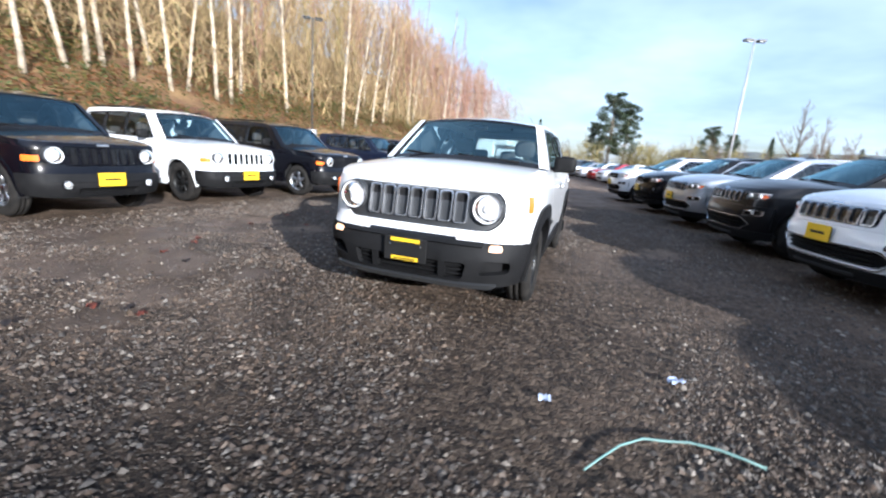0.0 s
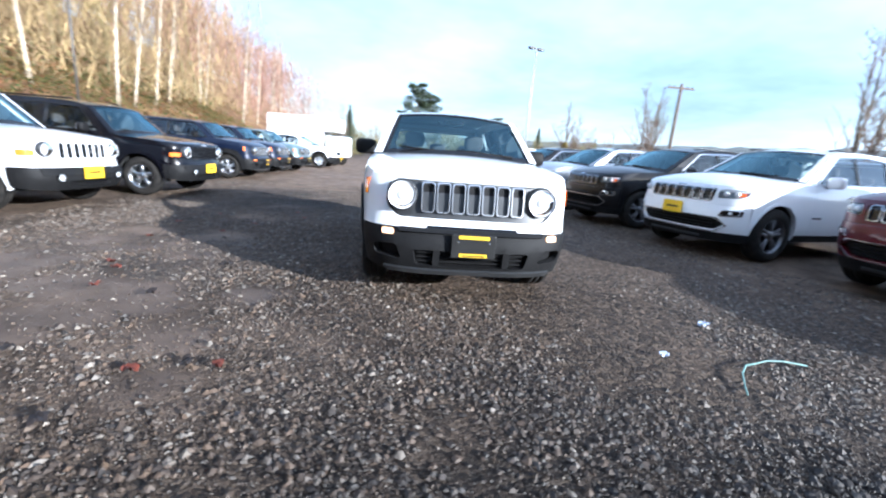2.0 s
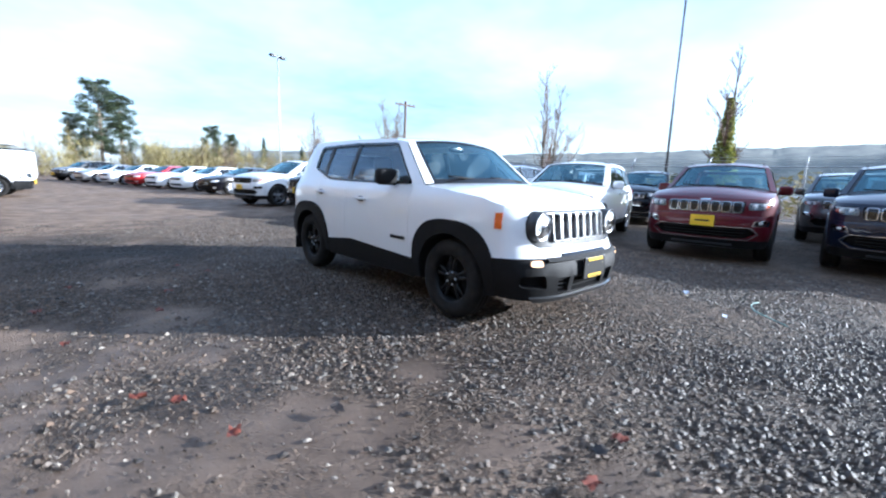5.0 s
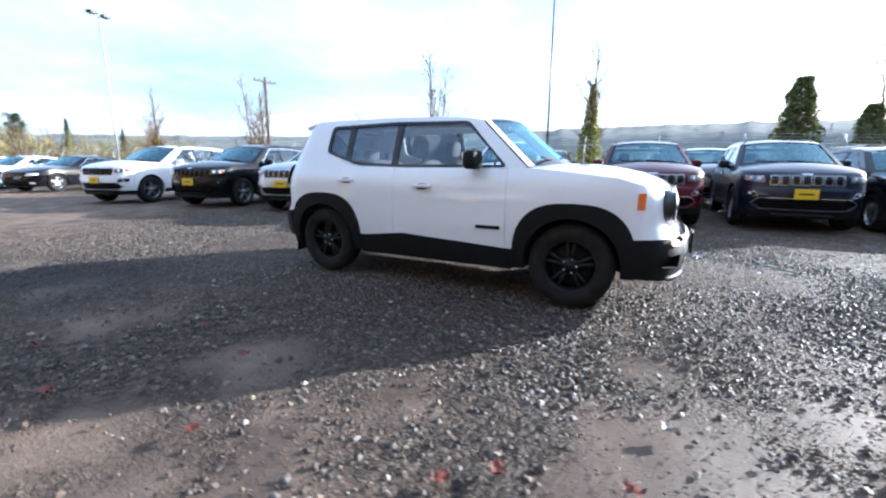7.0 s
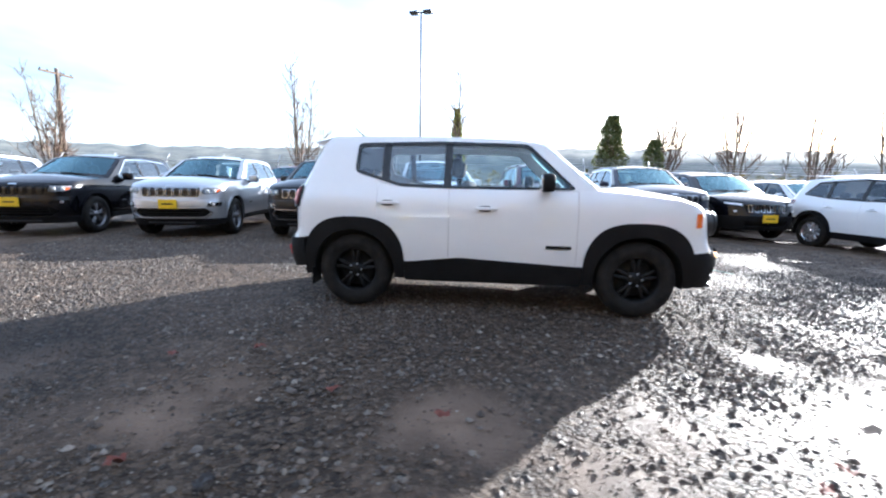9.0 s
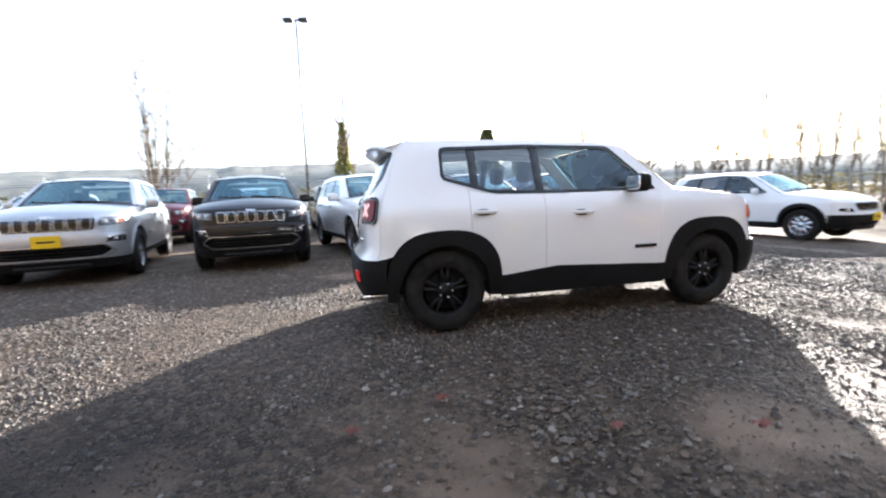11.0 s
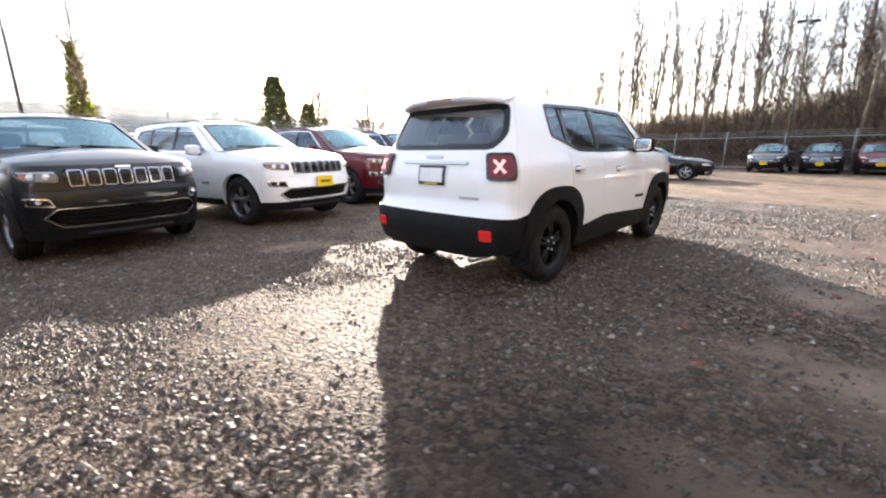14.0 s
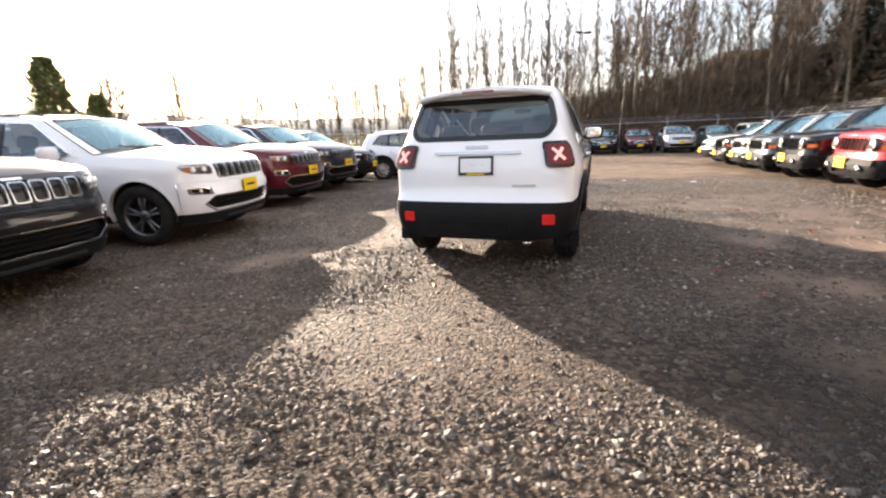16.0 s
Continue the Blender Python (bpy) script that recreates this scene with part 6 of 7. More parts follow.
def thin_leaf(m, share=0.35):
    """Lets some of the light through, as leaves do."""
    n, l = m.node_tree.nodes, m.node_tree.links
    b, out = n["Principled BSDF"], n["Material Output"]
    tr, mix = n.new("ShaderNodeBsdfTranslucent"), n.new("ShaderNodeMixShader")
    mix.inputs[0].default_value = share
    l.new(b.inputs["Base Color"].links[0].from_socket, tr.inputs[0])
    l.new(b.outputs[0], mix.inputs[1]), l.new(tr.outputs[0], mix.inputs[2]), l.new(mix.outputs[0], out.inputs[0])


def leaf_stuff(name, spots, size, mat, label, category, squash=1.0):
    """Many single leaves, each a bent pair of triangles, at the spots given (n x 3)."""
    p = np.array(spots)
    n = len(p)
    a, t = rng.uniform(0, 2 * np.pi, n), rng.uniform(-0.9, 0.9, n)
    s = size * rng.uniform(0.6, 1.3, n)
    u = np.stack([np.cos(a), np.sin(a), t * 0.6], 1) * s[:, None]
    w = np.stack([-np.sin(a) * np.cos(t), np.cos(a) * np.cos(t), np.sin(t) + 0.25], 1) * s[:, None] * 0.42 * squash
    v = np.stack([p - u * 0.5, p - w * 0.5 + np.array([0, 0, 0.0]), p + u * 0.5, p + w * 0.5], 1).reshape(-1, 3)
    f = np.arange(4 * n).reshape(-1, 4)
    return tagged(new(name, mesh_of(name, v.tolist(), [tuple(q) for q in f.tolist()], mat, smooth=False)), label, category, kind="stuff")


SHRUB = material("bramble_leaf", (0.08, 0.08, 0.03), 0.7, vary=0.2)
r_ = island_tint(SHRUB, (0.045, 0.07, 0.022), (0.30, 0.14, 0.055))
for pos, col in ((0.35, (0.10, 0.125, 0.036)), (0.6, (0.20, 0.17, 0.05)), (0.8, (0.22, 0.085, 0.04))):
    e = r_.color_ramp.elements.new(pos)
    e.color = (*col, 1)


def shrub_spots(count, x0, x1, y0, y1, high):
    out = []
    while len(out) < count:
        x, y = rng.uniform(x0, x1), rng.uniform(y0, y1)
        k = noise.noise(Vector((x * 0.22, y * 0.22, 11))) + 0.6 * noise.noise(Vector((x * 0.8, y * 0.8, 4)))
        if k > rng.uniform(-0.5, 0.35):
            out.append((x, y, max(float(low(y)), bank(x, y)) + rng.random() * high * (0.25 + max(0, k))))
    return out


leaf_stuff("undergrowth", shrub_spots(60000, -24, -12.6, -12, 48, 1.3), 0.19, SHRUB, "tangled brambles and ivy on the hillside, green and rust brown", "undergrowth")
leaf_stuff("undergrowth", shrub_spots(26000, -46, -22, -14, 60, 2.2), 0.42, SHRUB, "brambles and young growth high on the hillside", "undergrowth")
DARKSHRUB = material("dark_bramble", (0.05, 0.04, 0.025), 0.8, vary=0.2)
island_tint(DARKSHRUB, (0.026, 0.022, 0.012), (0.15, 0.09, 0.045))
leaf_stuff("undergrowth", [(x, y, max(float(low(y)), bank(x, y)) + h * 1.3) for x, y, h in zip(rng.uniform(-14, 16, 40000), rng.uniform(-42, -31.3, 40000), rng.random(40000) ** 1.5 * 1.2)], 0.17, DARKSHRUB, "dark leafless brambles behind the end fence", "undergrowth")

# ---- trees ----
BIRCH = material("birch_bark", (0.22, 0.175, 0.12), 0.8, vary=0.3, scale=2.0, second=(0.46, 0.39, 0.29), bump=0.4, bump_scale=14)
BARK = material("grey_brown_bark", (0.10, 0.078, 0.055), 0.9, vary=0.35, scale=1.5, second=(0.20, 0.165, 0.115), bump=0.6, bump_scale=12)
MOSSY = material("mossy_bark", (0.13, 0.10, 0.055), 0.9, vary=0.3, scale=1.2, second=(0.22, 0.19, 0.09), bump=0.6, bump_scale=12)
TWIG = material("twigs", (0.16, 0.105, 0.075), 0.9, vary=0.25)
DARKTWIG = material("dark_twigs", (0.085, 0.062, 0.045), 0.9, vary=0.25)
REDTWIG = material("red_brown_twigs", (0.30, 0.16, 0.12), 0.9, vary=0.25)
OLIVETWIG = material("olive_twigs", (0.26, 0.21, 0.085), 0.9, vary=0.3)


def grown(seed, h, r, first=0.45, spread=0.35, limbs=14, twigs=9, sway=0.03, least=0.003):
    """A leafless tree: trunk data, and limbs with their twigs."""
    rd = random.Random(seed)
    pts, p, d = [], Vector((0, 0, -0.3)), Vector((0, 0, 1))
    n = 12
    for i in range(n + 1):
        pts.append(p.copy())
        d = (d + Vector((rd.gauss(0, sway), rd.gauss(0, sway), 0))).normalized()
        p = p + d * (h + 0.3) / n
    rad = [r * (1.25 if i == 0 else 1) * (1 - 0.93 * (i / n) ** 1.1) + 0.006 for i in range(n + 1)]
    trunk = [tube(pts, rad, 7)]
    crown = []

    def limb(start, way, length, radius, depth):
        q, w, ps = start.copy(), way.normalized(), []
        m = 4 if depth else 3
        for k in range(m + 1):
            ps.append(q.copy())
            w = (w + Vector((rd.gauss(0, 0.10), rd.gauss(0, 0.10), 0.12 * rd.random()))).normalized()
            q = q + w * length / m
        crown.append(tube(ps, [radius * (1 - 0.85 * k / m) + least for k in range(m + 1)], 4 if depth == 2 else 3, False))
        if depth:
            for k in range(twigs if depth == 2 else 4):
                at = ps[rd.randint(1, m)]
                a = rd.uniform(0, 6.28)
                side = Vector((math.cos(a), math.sin(a), rd.uniform(0.1, 0.9)))
                limb(at, w * 0.8 + side * 0.8, length * rd.uniform(0.25, 0.5), radius * 0.4, depth - 1)

    for k in range(limbs):
        t = first + (0.97 - first) * (k + rd.random()) / limbs
        i = min(n - 1, int(t * n))
        at = pts[i].lerp(pts[i + 1], t * n - i)
        a = rd.uniform(0, 6.28)
        limb(at, Vector((math.cos(a) * spread * 2, math.sin(a) * spread * 2, 1.0)), h * spread * rd.uniform(0.5, 1.0) * (1.25 - t), rad[i] * 0.45, 2 if k % 2 == 0 else 1)
    return joined(trunk), joined(crown)


def tree_kind(name, seed, bark, twig, **kw):
    t, c = grown(seed, **kw)
    return (mesh_of(name + "_trunk", *t, bark), mesh_of(name + "_crown", *c, twig))


def plant(name, kind, x, y, z, scale, turn, lean=(0.0, 0.0), label="", group="", category="tree"):
    """Sets a tree with its root at x, y, z; lean is metres sideways per metre up."""
    up = Vector((lean[0], lean[1], 1)).normalized()
    m = Matrix.Translation((x, y, z)) @ Vector((0, 0, 1)).rotation_difference(up).to_matrix().to_4x4() @ pose(0, 0, 0, 0, 0, turn) @ Matrix.Scale(scale, 4)
    tree = new(name)
    tree.matrix_basis = m
    part("trunk", kind[0], tree)
    part("crown", kind[1], tree)
    return tagged(tree, label, category, group)


birches = [tree_kind("birch", 11 + i, BIRCH, TWIG, h=15, r=0.105, first=0.34, spread=0.2, limbs=16, twigs=7, sway=0.03) for i in range(3)]
alders = [tree_kind("alder", 31 + i, MOSSY, (OLIVETWIG, REDTWIG, OLIVETWIG)[i], h=15, r=0.13, first=0.16, spread=0.27, limbs=30, twigs=10, sway=0.03) for i in range(3)]
woods = [tree_kind("wood_tree", 51 + i, BARK, DARKTWIG, h=16, r=0.11, first=0.22, spread=0.2, limbs=24, twigs=8, sway=0.03, least=0.009) for i in range(4)]


def many_stemmed(seed):
    """Four leaning stems from one root."""
    trunks, crowns = [], []
    for k in range(4):
        a = seed + 1.6 * k
        t, c = grown(seed + k, h=8 * (1 - 0.09 * k), r=0.075, first=0.18, spread=0.34, limbs=15, twigs=8, sway=0.03, least=0.005)
        lean = lambda v: [(p[0] + math.cos(a) * (0.10 + 0.13 * max(p[2], 0)), p[1] + math.sin(a) * (0.10 + 0.13 * max(p[2], 0)), p[2]) for p in v]
        trunks.append((lean(t[0]), t[1]))
        crowns.append((lean(c[0]), c[1]))
    return (mesh_of("bare_tree_trunk", *joined(trunks), BARK), mesh_of("bare_tree_crown", *joined(crowns), TWIG))


bushes = [many_stemmed(71), many_stemmed(81)]
single = [tree_kind("bare_tree", 91 + i, BARK, TWIG, h=8, r=0.12, first=0.12, spread=0.30, limbs=24, twigs=8, sway=0.012, least=0.006) for i in range(2)]

BIRCHES = [(-18.6, 5.1, -0.02, -0.04), (-19.7, 7.1, -0.05, -0.10), (-20.2, 8.2, -0.01, -0.02), (-20.9, 9.3, -0.04, -0.06), (-20.0, 10.0, 0.0, -0.01), (-22.6, 12.8, -0.09, -0.12), (-19.7, 11.7, -0.01, -0.02), (-20.2, 13.1, 0.10, 0.11),
           (-19.8, 14.6, -0.02, -0.02), (-19.8, 15.6, 0.03, 0.03), (-21.0, 17.5, 0.0, 0.0), (-19.9, 20.6, -0.02, -0.02), (-18.7, 25.7, 0.01, 0.01), (-19.1, 28.3, 0.10, 0.06), (-19.7, 32.2, 0.08, 0.05), (-20.8, 36.5, 0.06, 0.03)]
for i, (x, y, lx, ly) in enumerate(BIRCHES):
    plant("birch", birches[i % 3], x, y, bank(x, y), rng.uniform(0.85, 1.1), rng.uniform(0, 360), (lx, ly), "slender pale-barked birch standing on the hillside", "birches on the hill")
for i in range(20):
    x, y = rng.uniform(-26, -19), 38 + 62 * (i / 20) ** 1.2 + rng.uniform(-1, 1)
    plant("birch", birches[i % 3], x, y, bank(x, y), rng.uniform(0.8, 1.1), rng.uniform(0, 360), (rng.uniform(-0.05, 0.09), rng.uniform(-0.03, 0.06)), "slender pale-barked birch standing on the hillside", "birches on the hill")
for i in range(118):
    x, y = -22.5 - 24 * rng.random(), -14 + 120 * rng.random() ** 1.1
    plant("alder", alders[(0, 0, 2, 1)[i % 4] if y < 45 else 1], x, y, bank(x, y) - 0.2, rng.uniform(0.75, 1.15), rng.uniform(0, 360), (rng.uniform(-0.06, 0.06), rng.uniform(-0.06, 0.06)), "leafless mossy tree on the hillside", "bare trees on the hill")
for i in range(52):
    x, y = rng.uniform(-34, 9), rng.uniform(-58, -33)
    if x > 2 and i % 3:
        continue
    plant("wood_tree", woods[i % 4], x, y, bank(x, y) - 0.2, rng.uniform(0.7, 1.1), rng.uniform(0, 360), (rng.uniform(-0.07, 0.07), rng.uniform(-0.05, 0.05)), "tall leafless tree standing in the wood", "trees in the wood")
for i in range(44):
    x, y = rng.uniform(-44, -14), rng.uniform(-34, -8)
    plant("wood_tree", woods[i % 4], x, y, bank(x, y) - 0.2, rng.uniform(0.8, 1.15), rng.uniform(0, 360), (rng.uniform(-0.05, 0.05), rng.uniform(-0.05, 0.05)), "tall leafless tree standing in the wood", "trees in the wood")


def along(eye, az, dist):
    return eye[0] - math.sin(radians(az)) * dist, eye[1] + math.cos(radians(az)) * dist


leaf_stuff("undergrowth", [(x, y, max(float(low(y)), bank(x, y)) + h) for x, y, h in zip(rng.uniform(-42, -13, 42000), rng.uniform(-44, -9, 42000), rng.random(42000) ** 1.5 * 2.4)], 0.26, DARKSHRUB, "dark tangled brambles under the trees of the wood", "undergrowth")


def brush(name, count, x0, x1, y0, y1, z0, z1, mat, label):
    """Fine leafless twigs that fill the air between the trees."""
    p = np.stack([rng.uniform(x0, x1, count), rng.uniform(y0, y1, count), np.zeros(count)], 1)
    p[:, 2] = np.array([max(float(low(b)), bank(a, b)) for a, b in p[:, :2]]) + z0 + (z1 - z0) * rng.random(count) ** 1.3
    w = np.stack([rng.normal(0, 0.45, count), rng.normal(0, 0.45, count), rng.uniform(0.4, 1.2, count)], 1) * rng.uniform(0.5, 1.5, count)[:, None]
    s = np.stack([rng.normal(0, 1, count), rng.normal(0, 1, count), np.zeros(count)], 1) * 0.016
    v = np.stack([p - s, p + s, p + w + s * 0.3, p + w - s * 0.3], 1).reshape(-1, 3)
    tagged(new(name, mesh_of(name, v.tolist(), [tuple(f) for f in np.arange(4 * count).reshape(-1, 4).tolist()], mat, False)), label, "brushwood", kind="stuff")


BRUSHM = material("brush_twig", (0.2, 0.15, 0.08), 0.9, vary=0.2)
island_tint(BRUSHM, (0.14, 0.09, 0.05), (0.46, 0.34, 0.16))
brush("brushwood", 80000, -46, -19, -14, 55, 0.5, 12.0, BRUSHM, "haze of bare olive and tan twigs on the hillside")
REDBRUSH = material("red_brush_twig", (0.3, 0.2, 0.15), 0.9, vary=0.2)
island_tint(REDBRUSH, (0.16, 0.10, 0.07), (0.42, 0.24, 0.17))
brush("brushwood", 34000, -40, -18, 50, 112, 0.5, 12.0, REDBRUSH, "haze of bare reddish twigs on the far hillside")
brush("brushwood", 26000, -42, 4, -56, -32, 0.3, 8.0, DARKTWIG, "haze of dark bare twigs in the wood")
BANKBRUSH = material("bank_twig", (0.1, 0.07, 0.05), 0.9, vary=0.2)
island_tint(BANKBRUSH, (0.035, 0.025, 0.018), (0.19, 0.125, 0.075))
brush("brushwood", 40000, -40, 12, -48, -31.2, 0.0, 1.8, BANKBRUSH, "dense brown thicket of bare stems on the bank")
FARBRUSH = material("far_yellow_twig", (0.2, 0.17, 0.08), 0.9, vary=0.2)
island_tint(FARBRUSH, (0.10, 0.085, 0.035), (0.36, 0.30, 0.12))
for k in range(44):
    x0, y0 = -14 + 66 * rng.random(), rng.uniform(56, 80)
    w0 = rng.uniform(1.2, 2.6)
    brush("brushwood", 700, x0 - w0, x0 + w0, y0 - w0, y0 + w0, 0.0, rng.uniform(1.6, 4.6), FARBRUSH, "yellow-brown thicket beyond the far end of the lot")

# single bare stems beyond the lot, seen against the bright sky
for k, (az, dist, h) in enumerate(((-134.6, 42, 9.0), (-138.0, 40, 8.0), (-140.3, 44, 9.2), (-144.7, 42, 9.0), (-147.0, 45, 8.0), (-150.9, 40, 11.6), (-152.3, 42, 8.6), (-130.0, 48, 8.0), (-126.0, 50, 8.0), (-158.4, 43, 12.0), (-159.7, 42, 12.4), (-163.1, 44, 11.0))):
    x, y = along((-3.6, 3.3), az, dist)
    plant("wood_tree", woods[k % 4], x, y, (max(float(low(y)), bank(x, y)) if x < 15 else 0) - 0.4, h / 16 * rng.uniform(0.95, 1.1), rng.uniform(0, 360), (rng.uniform(-0.06, 0.06), rng.uniform(-0.06, 0.06)), "thin leafless tree beyond the lot", "trees in the wood")
for k in range(64):
    x, y = along((-3.6, 3.3), -134 - 40 * (k + rng.random()) / 64, rng.uniform(40, 56))
    plant("wood_tree", woods[k % 4], x, y, (max(float(low(y)), bank(x, y)) if x < 15 else 0) - 0.5, rng.uniform(0.42, 0.78) * (1 + 0.3 * (k > 30)), rng.uniform(0, 360), (rng.uniform(-0.04, 0.04), rng.uniform(-0.04, 0.04)), "thin leafless tree beyond the lot", "trees in the wood")
for k in range(44):
    x, y = rng.uniform(-26, 3), rng.uniform(-46, -31.6)
    plant("wood_tree", woods[k % 4], x, y, max(float(low(y)), bank(x, y)) - 0.4, rng.uniform(0.5, 0.9), rng.uniform(0, 360), (rng.uniform(-0.04, 0.04), rng.uniform(-0.04, 0.04)), "thin leafless tree standing in the thicket", "trees in the wood")
plant("bare_tree", bushes[0], 17.9, 25.5, 0, 0.95, 40, (0.02, 0), "leafless many-stemmed tree beside the fence", "trees by the fence")
plant("bare_tree", bushes[1], 17.9, 10.3, 0, 0.95, 130, (0, 0.02), "leafless many-stemmed tree beside the fence", "trees by the fence")
plant("bare_tree", bushes[0], 18.5, 40.0, 0, 0.8, 200, (0, 0), "leafless tree beside the fence", "trees by the fence")
plant("bare_tree", bushes[1], 25.5, -11.6, 0, 1.15, 10, (0, 0), "leafless tree beside the fence", "trees by the fence")
plant("bare_tree", bushes[0], 24.5, -15.5, 0, 1.1, 250, (0.05, 0), "leafless tree beside the fence", "trees by the fence")
plant("bare_tree", bushes[1], 22.0, -18.5, 0, 0.95, 90, (0, 0), "leafless tree beside the fence", "trees by the fence")

IVY = material("ivy_leaf", (0.07, 0.10, 0.02), 0.6, vary=0.2)
island_tint(IVY, (0.10, 0.13, 0.025), (0.46, 0.44, 0.10))
DARKIVY = material("dark_ivy_leaf", (0.03, 0.045, 0.015), 0.6, vary=0.2)
island_tint(DARKIVY, (0.055, 0.08, 0.022), (0.24, 0.25, 0.09))


def ivy_tree(x, y, h, widths, n, mat, label, stem=None, tip=None):
    """A trunk clad in ivy: widths give the half width of the leafy column from foot to top."""
    tree = new("ivy_tree")
    tree.location = (x, y, float(low(y)))
    tr = stem or single[0]
    o = part("trunk", tr[0], tree)
    o.matrix_basis = Matrix.Scale((tip or h * 1.05) / 8, 4)
    o = part("crown", tr[1], tree)
    o.matrix_basis = Matrix.Scale((tip or h * 1.05) / 8, 4)
    z = rng.random(n) * h
    w = np.interp(z / h, np.linspace(0, 1, len(widths)), widths)
    a = rng.uniform(0, 2 * np.pi, n)
    lump = np.array([1 + 0.5 * noise.noise(Vector((math.cos(t) * 1.6, math.sin(t) * 1.6, k * 1.9 + x))) for t, k in zip(a, z)])
    rr = w * lump * np.sqrt(rng.uniform(0.25, 1, n))
    p = np.stack([np.cos(a) * rr, np.sin(a) * rr, z], 1)
    t, s = rng.uniform(-1, 1, n), 0.13 * rng.uniform(0.6, 1.3, n)
    b = rng.uniform(0, 2 * np.pi, n)
    u = np.stack([np.cos(b), np.sin(b), t * 0.7], 1) * s[:, None]
    q = np.stack([-np.sin(b) * 0.6, np.cos(b) * 0.6, 0.6 - 0.4 * t], 1) * s[:, None]
    v = np.stack([p - u * 0.5, p - q * 0.5, p + u * 0.5, p + q * 0.5], 1).reshape(-1, 3)
    part("ivy", mesh_of("ivy", v.tolist(), [tuple(f) for f in np.arange(4 * n).reshape(-1, 4).tolist()], mat, False), tree, "dense climbing ivy leaves")
    return tagged(tree, label, "tree", "trees by the fence")


ivy_tree(19.5, 1.9, 5.2, (0.62, 0.66, 0.55, 0.38, 0.24, 0.12), 4200, IVY, "bare tree clad in bright yellow-green ivy", tip=7.4)
ivy_tree(21.9, -7.1, 5.3, (0.75, 0.85, 0.85, 0.78, 0.62, 0.3), 11000, DARKIVY, "stout trunk covered in dark green ivy")
YIVY = material("yellow_leaf", (0.3, 0.22, 0.06), 0.7, vary=0.2)
island_tint(YIVY, (0.20, 0.15, 0.04), (0.50, 0.38, 0.11))
ivy_tree(18.2, 25.2, 2.7, (0.6, 0.55, 0.4, 0.15), 1500, YIVY, "bare tree with yellow leaves round its foot", tip=6.4)
ivy_tree(13.6, 30.6, 3.0, (0.6, 0.55, 0.4, 0.15), 1500, YIVY, "bare tree with yellow leaves round its foot", tip=6.4)
ivy_tree(24.2, -10.4, 4.3, (0.55, 0.75, 0.78, 0.6, 0.3), 6000, DARKIVY, "stump covered in dark green ivy")

# conifers
NEEDLE = material("fir_needles", (0.03, 0.05, 0.03), 0.8, vary=0.2)
island_tint(NEEDLE, (0.03, 0.05, 0.028), (0.13, 0.16, 0.08))


def conifer_kind(seed, h, base, narrow, mat=NEEDLE, n=9000):
    rd = np.random.default_rng(seed)
    tiers = rd.integers(0, 24, n)
    t = (tiers + rd.random(n) * 0.5) / 24
    a = rd.integers(0, 7, n) * 0.9 + tiers * 1.7 + rd.normal(0, 0.16, n)
    k = rd.random(n) ** 0.6
    reach = base * (1 - t) ** narrow * (0.75 + 0.35 * np.sin(tiers * 5.1 + np.floor(a) * 2.2))
    r = reach * k
    z = h * (0.14 + 0.86 * t) - 0.28 * r + rd.normal(0, 0.08, n)
    p = np.stack([np.cos(a) * r, np.sin(a) * r, z], 1)
    s = 0.42 * rd.uniform(0.5, 1.2, n)
    u = np.stack([np.cos(a), np.sin(a), -0.35 + 0 * a], 1) * s[:, None]
    w = np.stack([-np.sin(a), np.cos(a), rd.uniform(-0.3, 0.3, n)], 1) * s[:, None] * 0.4
    v = np.stack([p - u * 0.5, p - w * 0.5, p + u * 0.5, p + w * 0.5], 1).reshape(-1, 3)
    trunk = tube([Vector((0, 0, -0.3)), Vector((0.05, 0, h * 0.5)), Vector((0, 0, h))], [0.2, 0.12, 0.02], 7)
    return (mesh_of("fir_trunk", *trunk, BARK), mesh_of("fir_crown", v.tolist(), [tuple(f) for f in np.arange(4 * n).reshape(-1, 4).tolist()], mat, False))


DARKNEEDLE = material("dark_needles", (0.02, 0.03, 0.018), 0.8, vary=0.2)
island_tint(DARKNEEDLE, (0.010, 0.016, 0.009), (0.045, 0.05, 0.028))


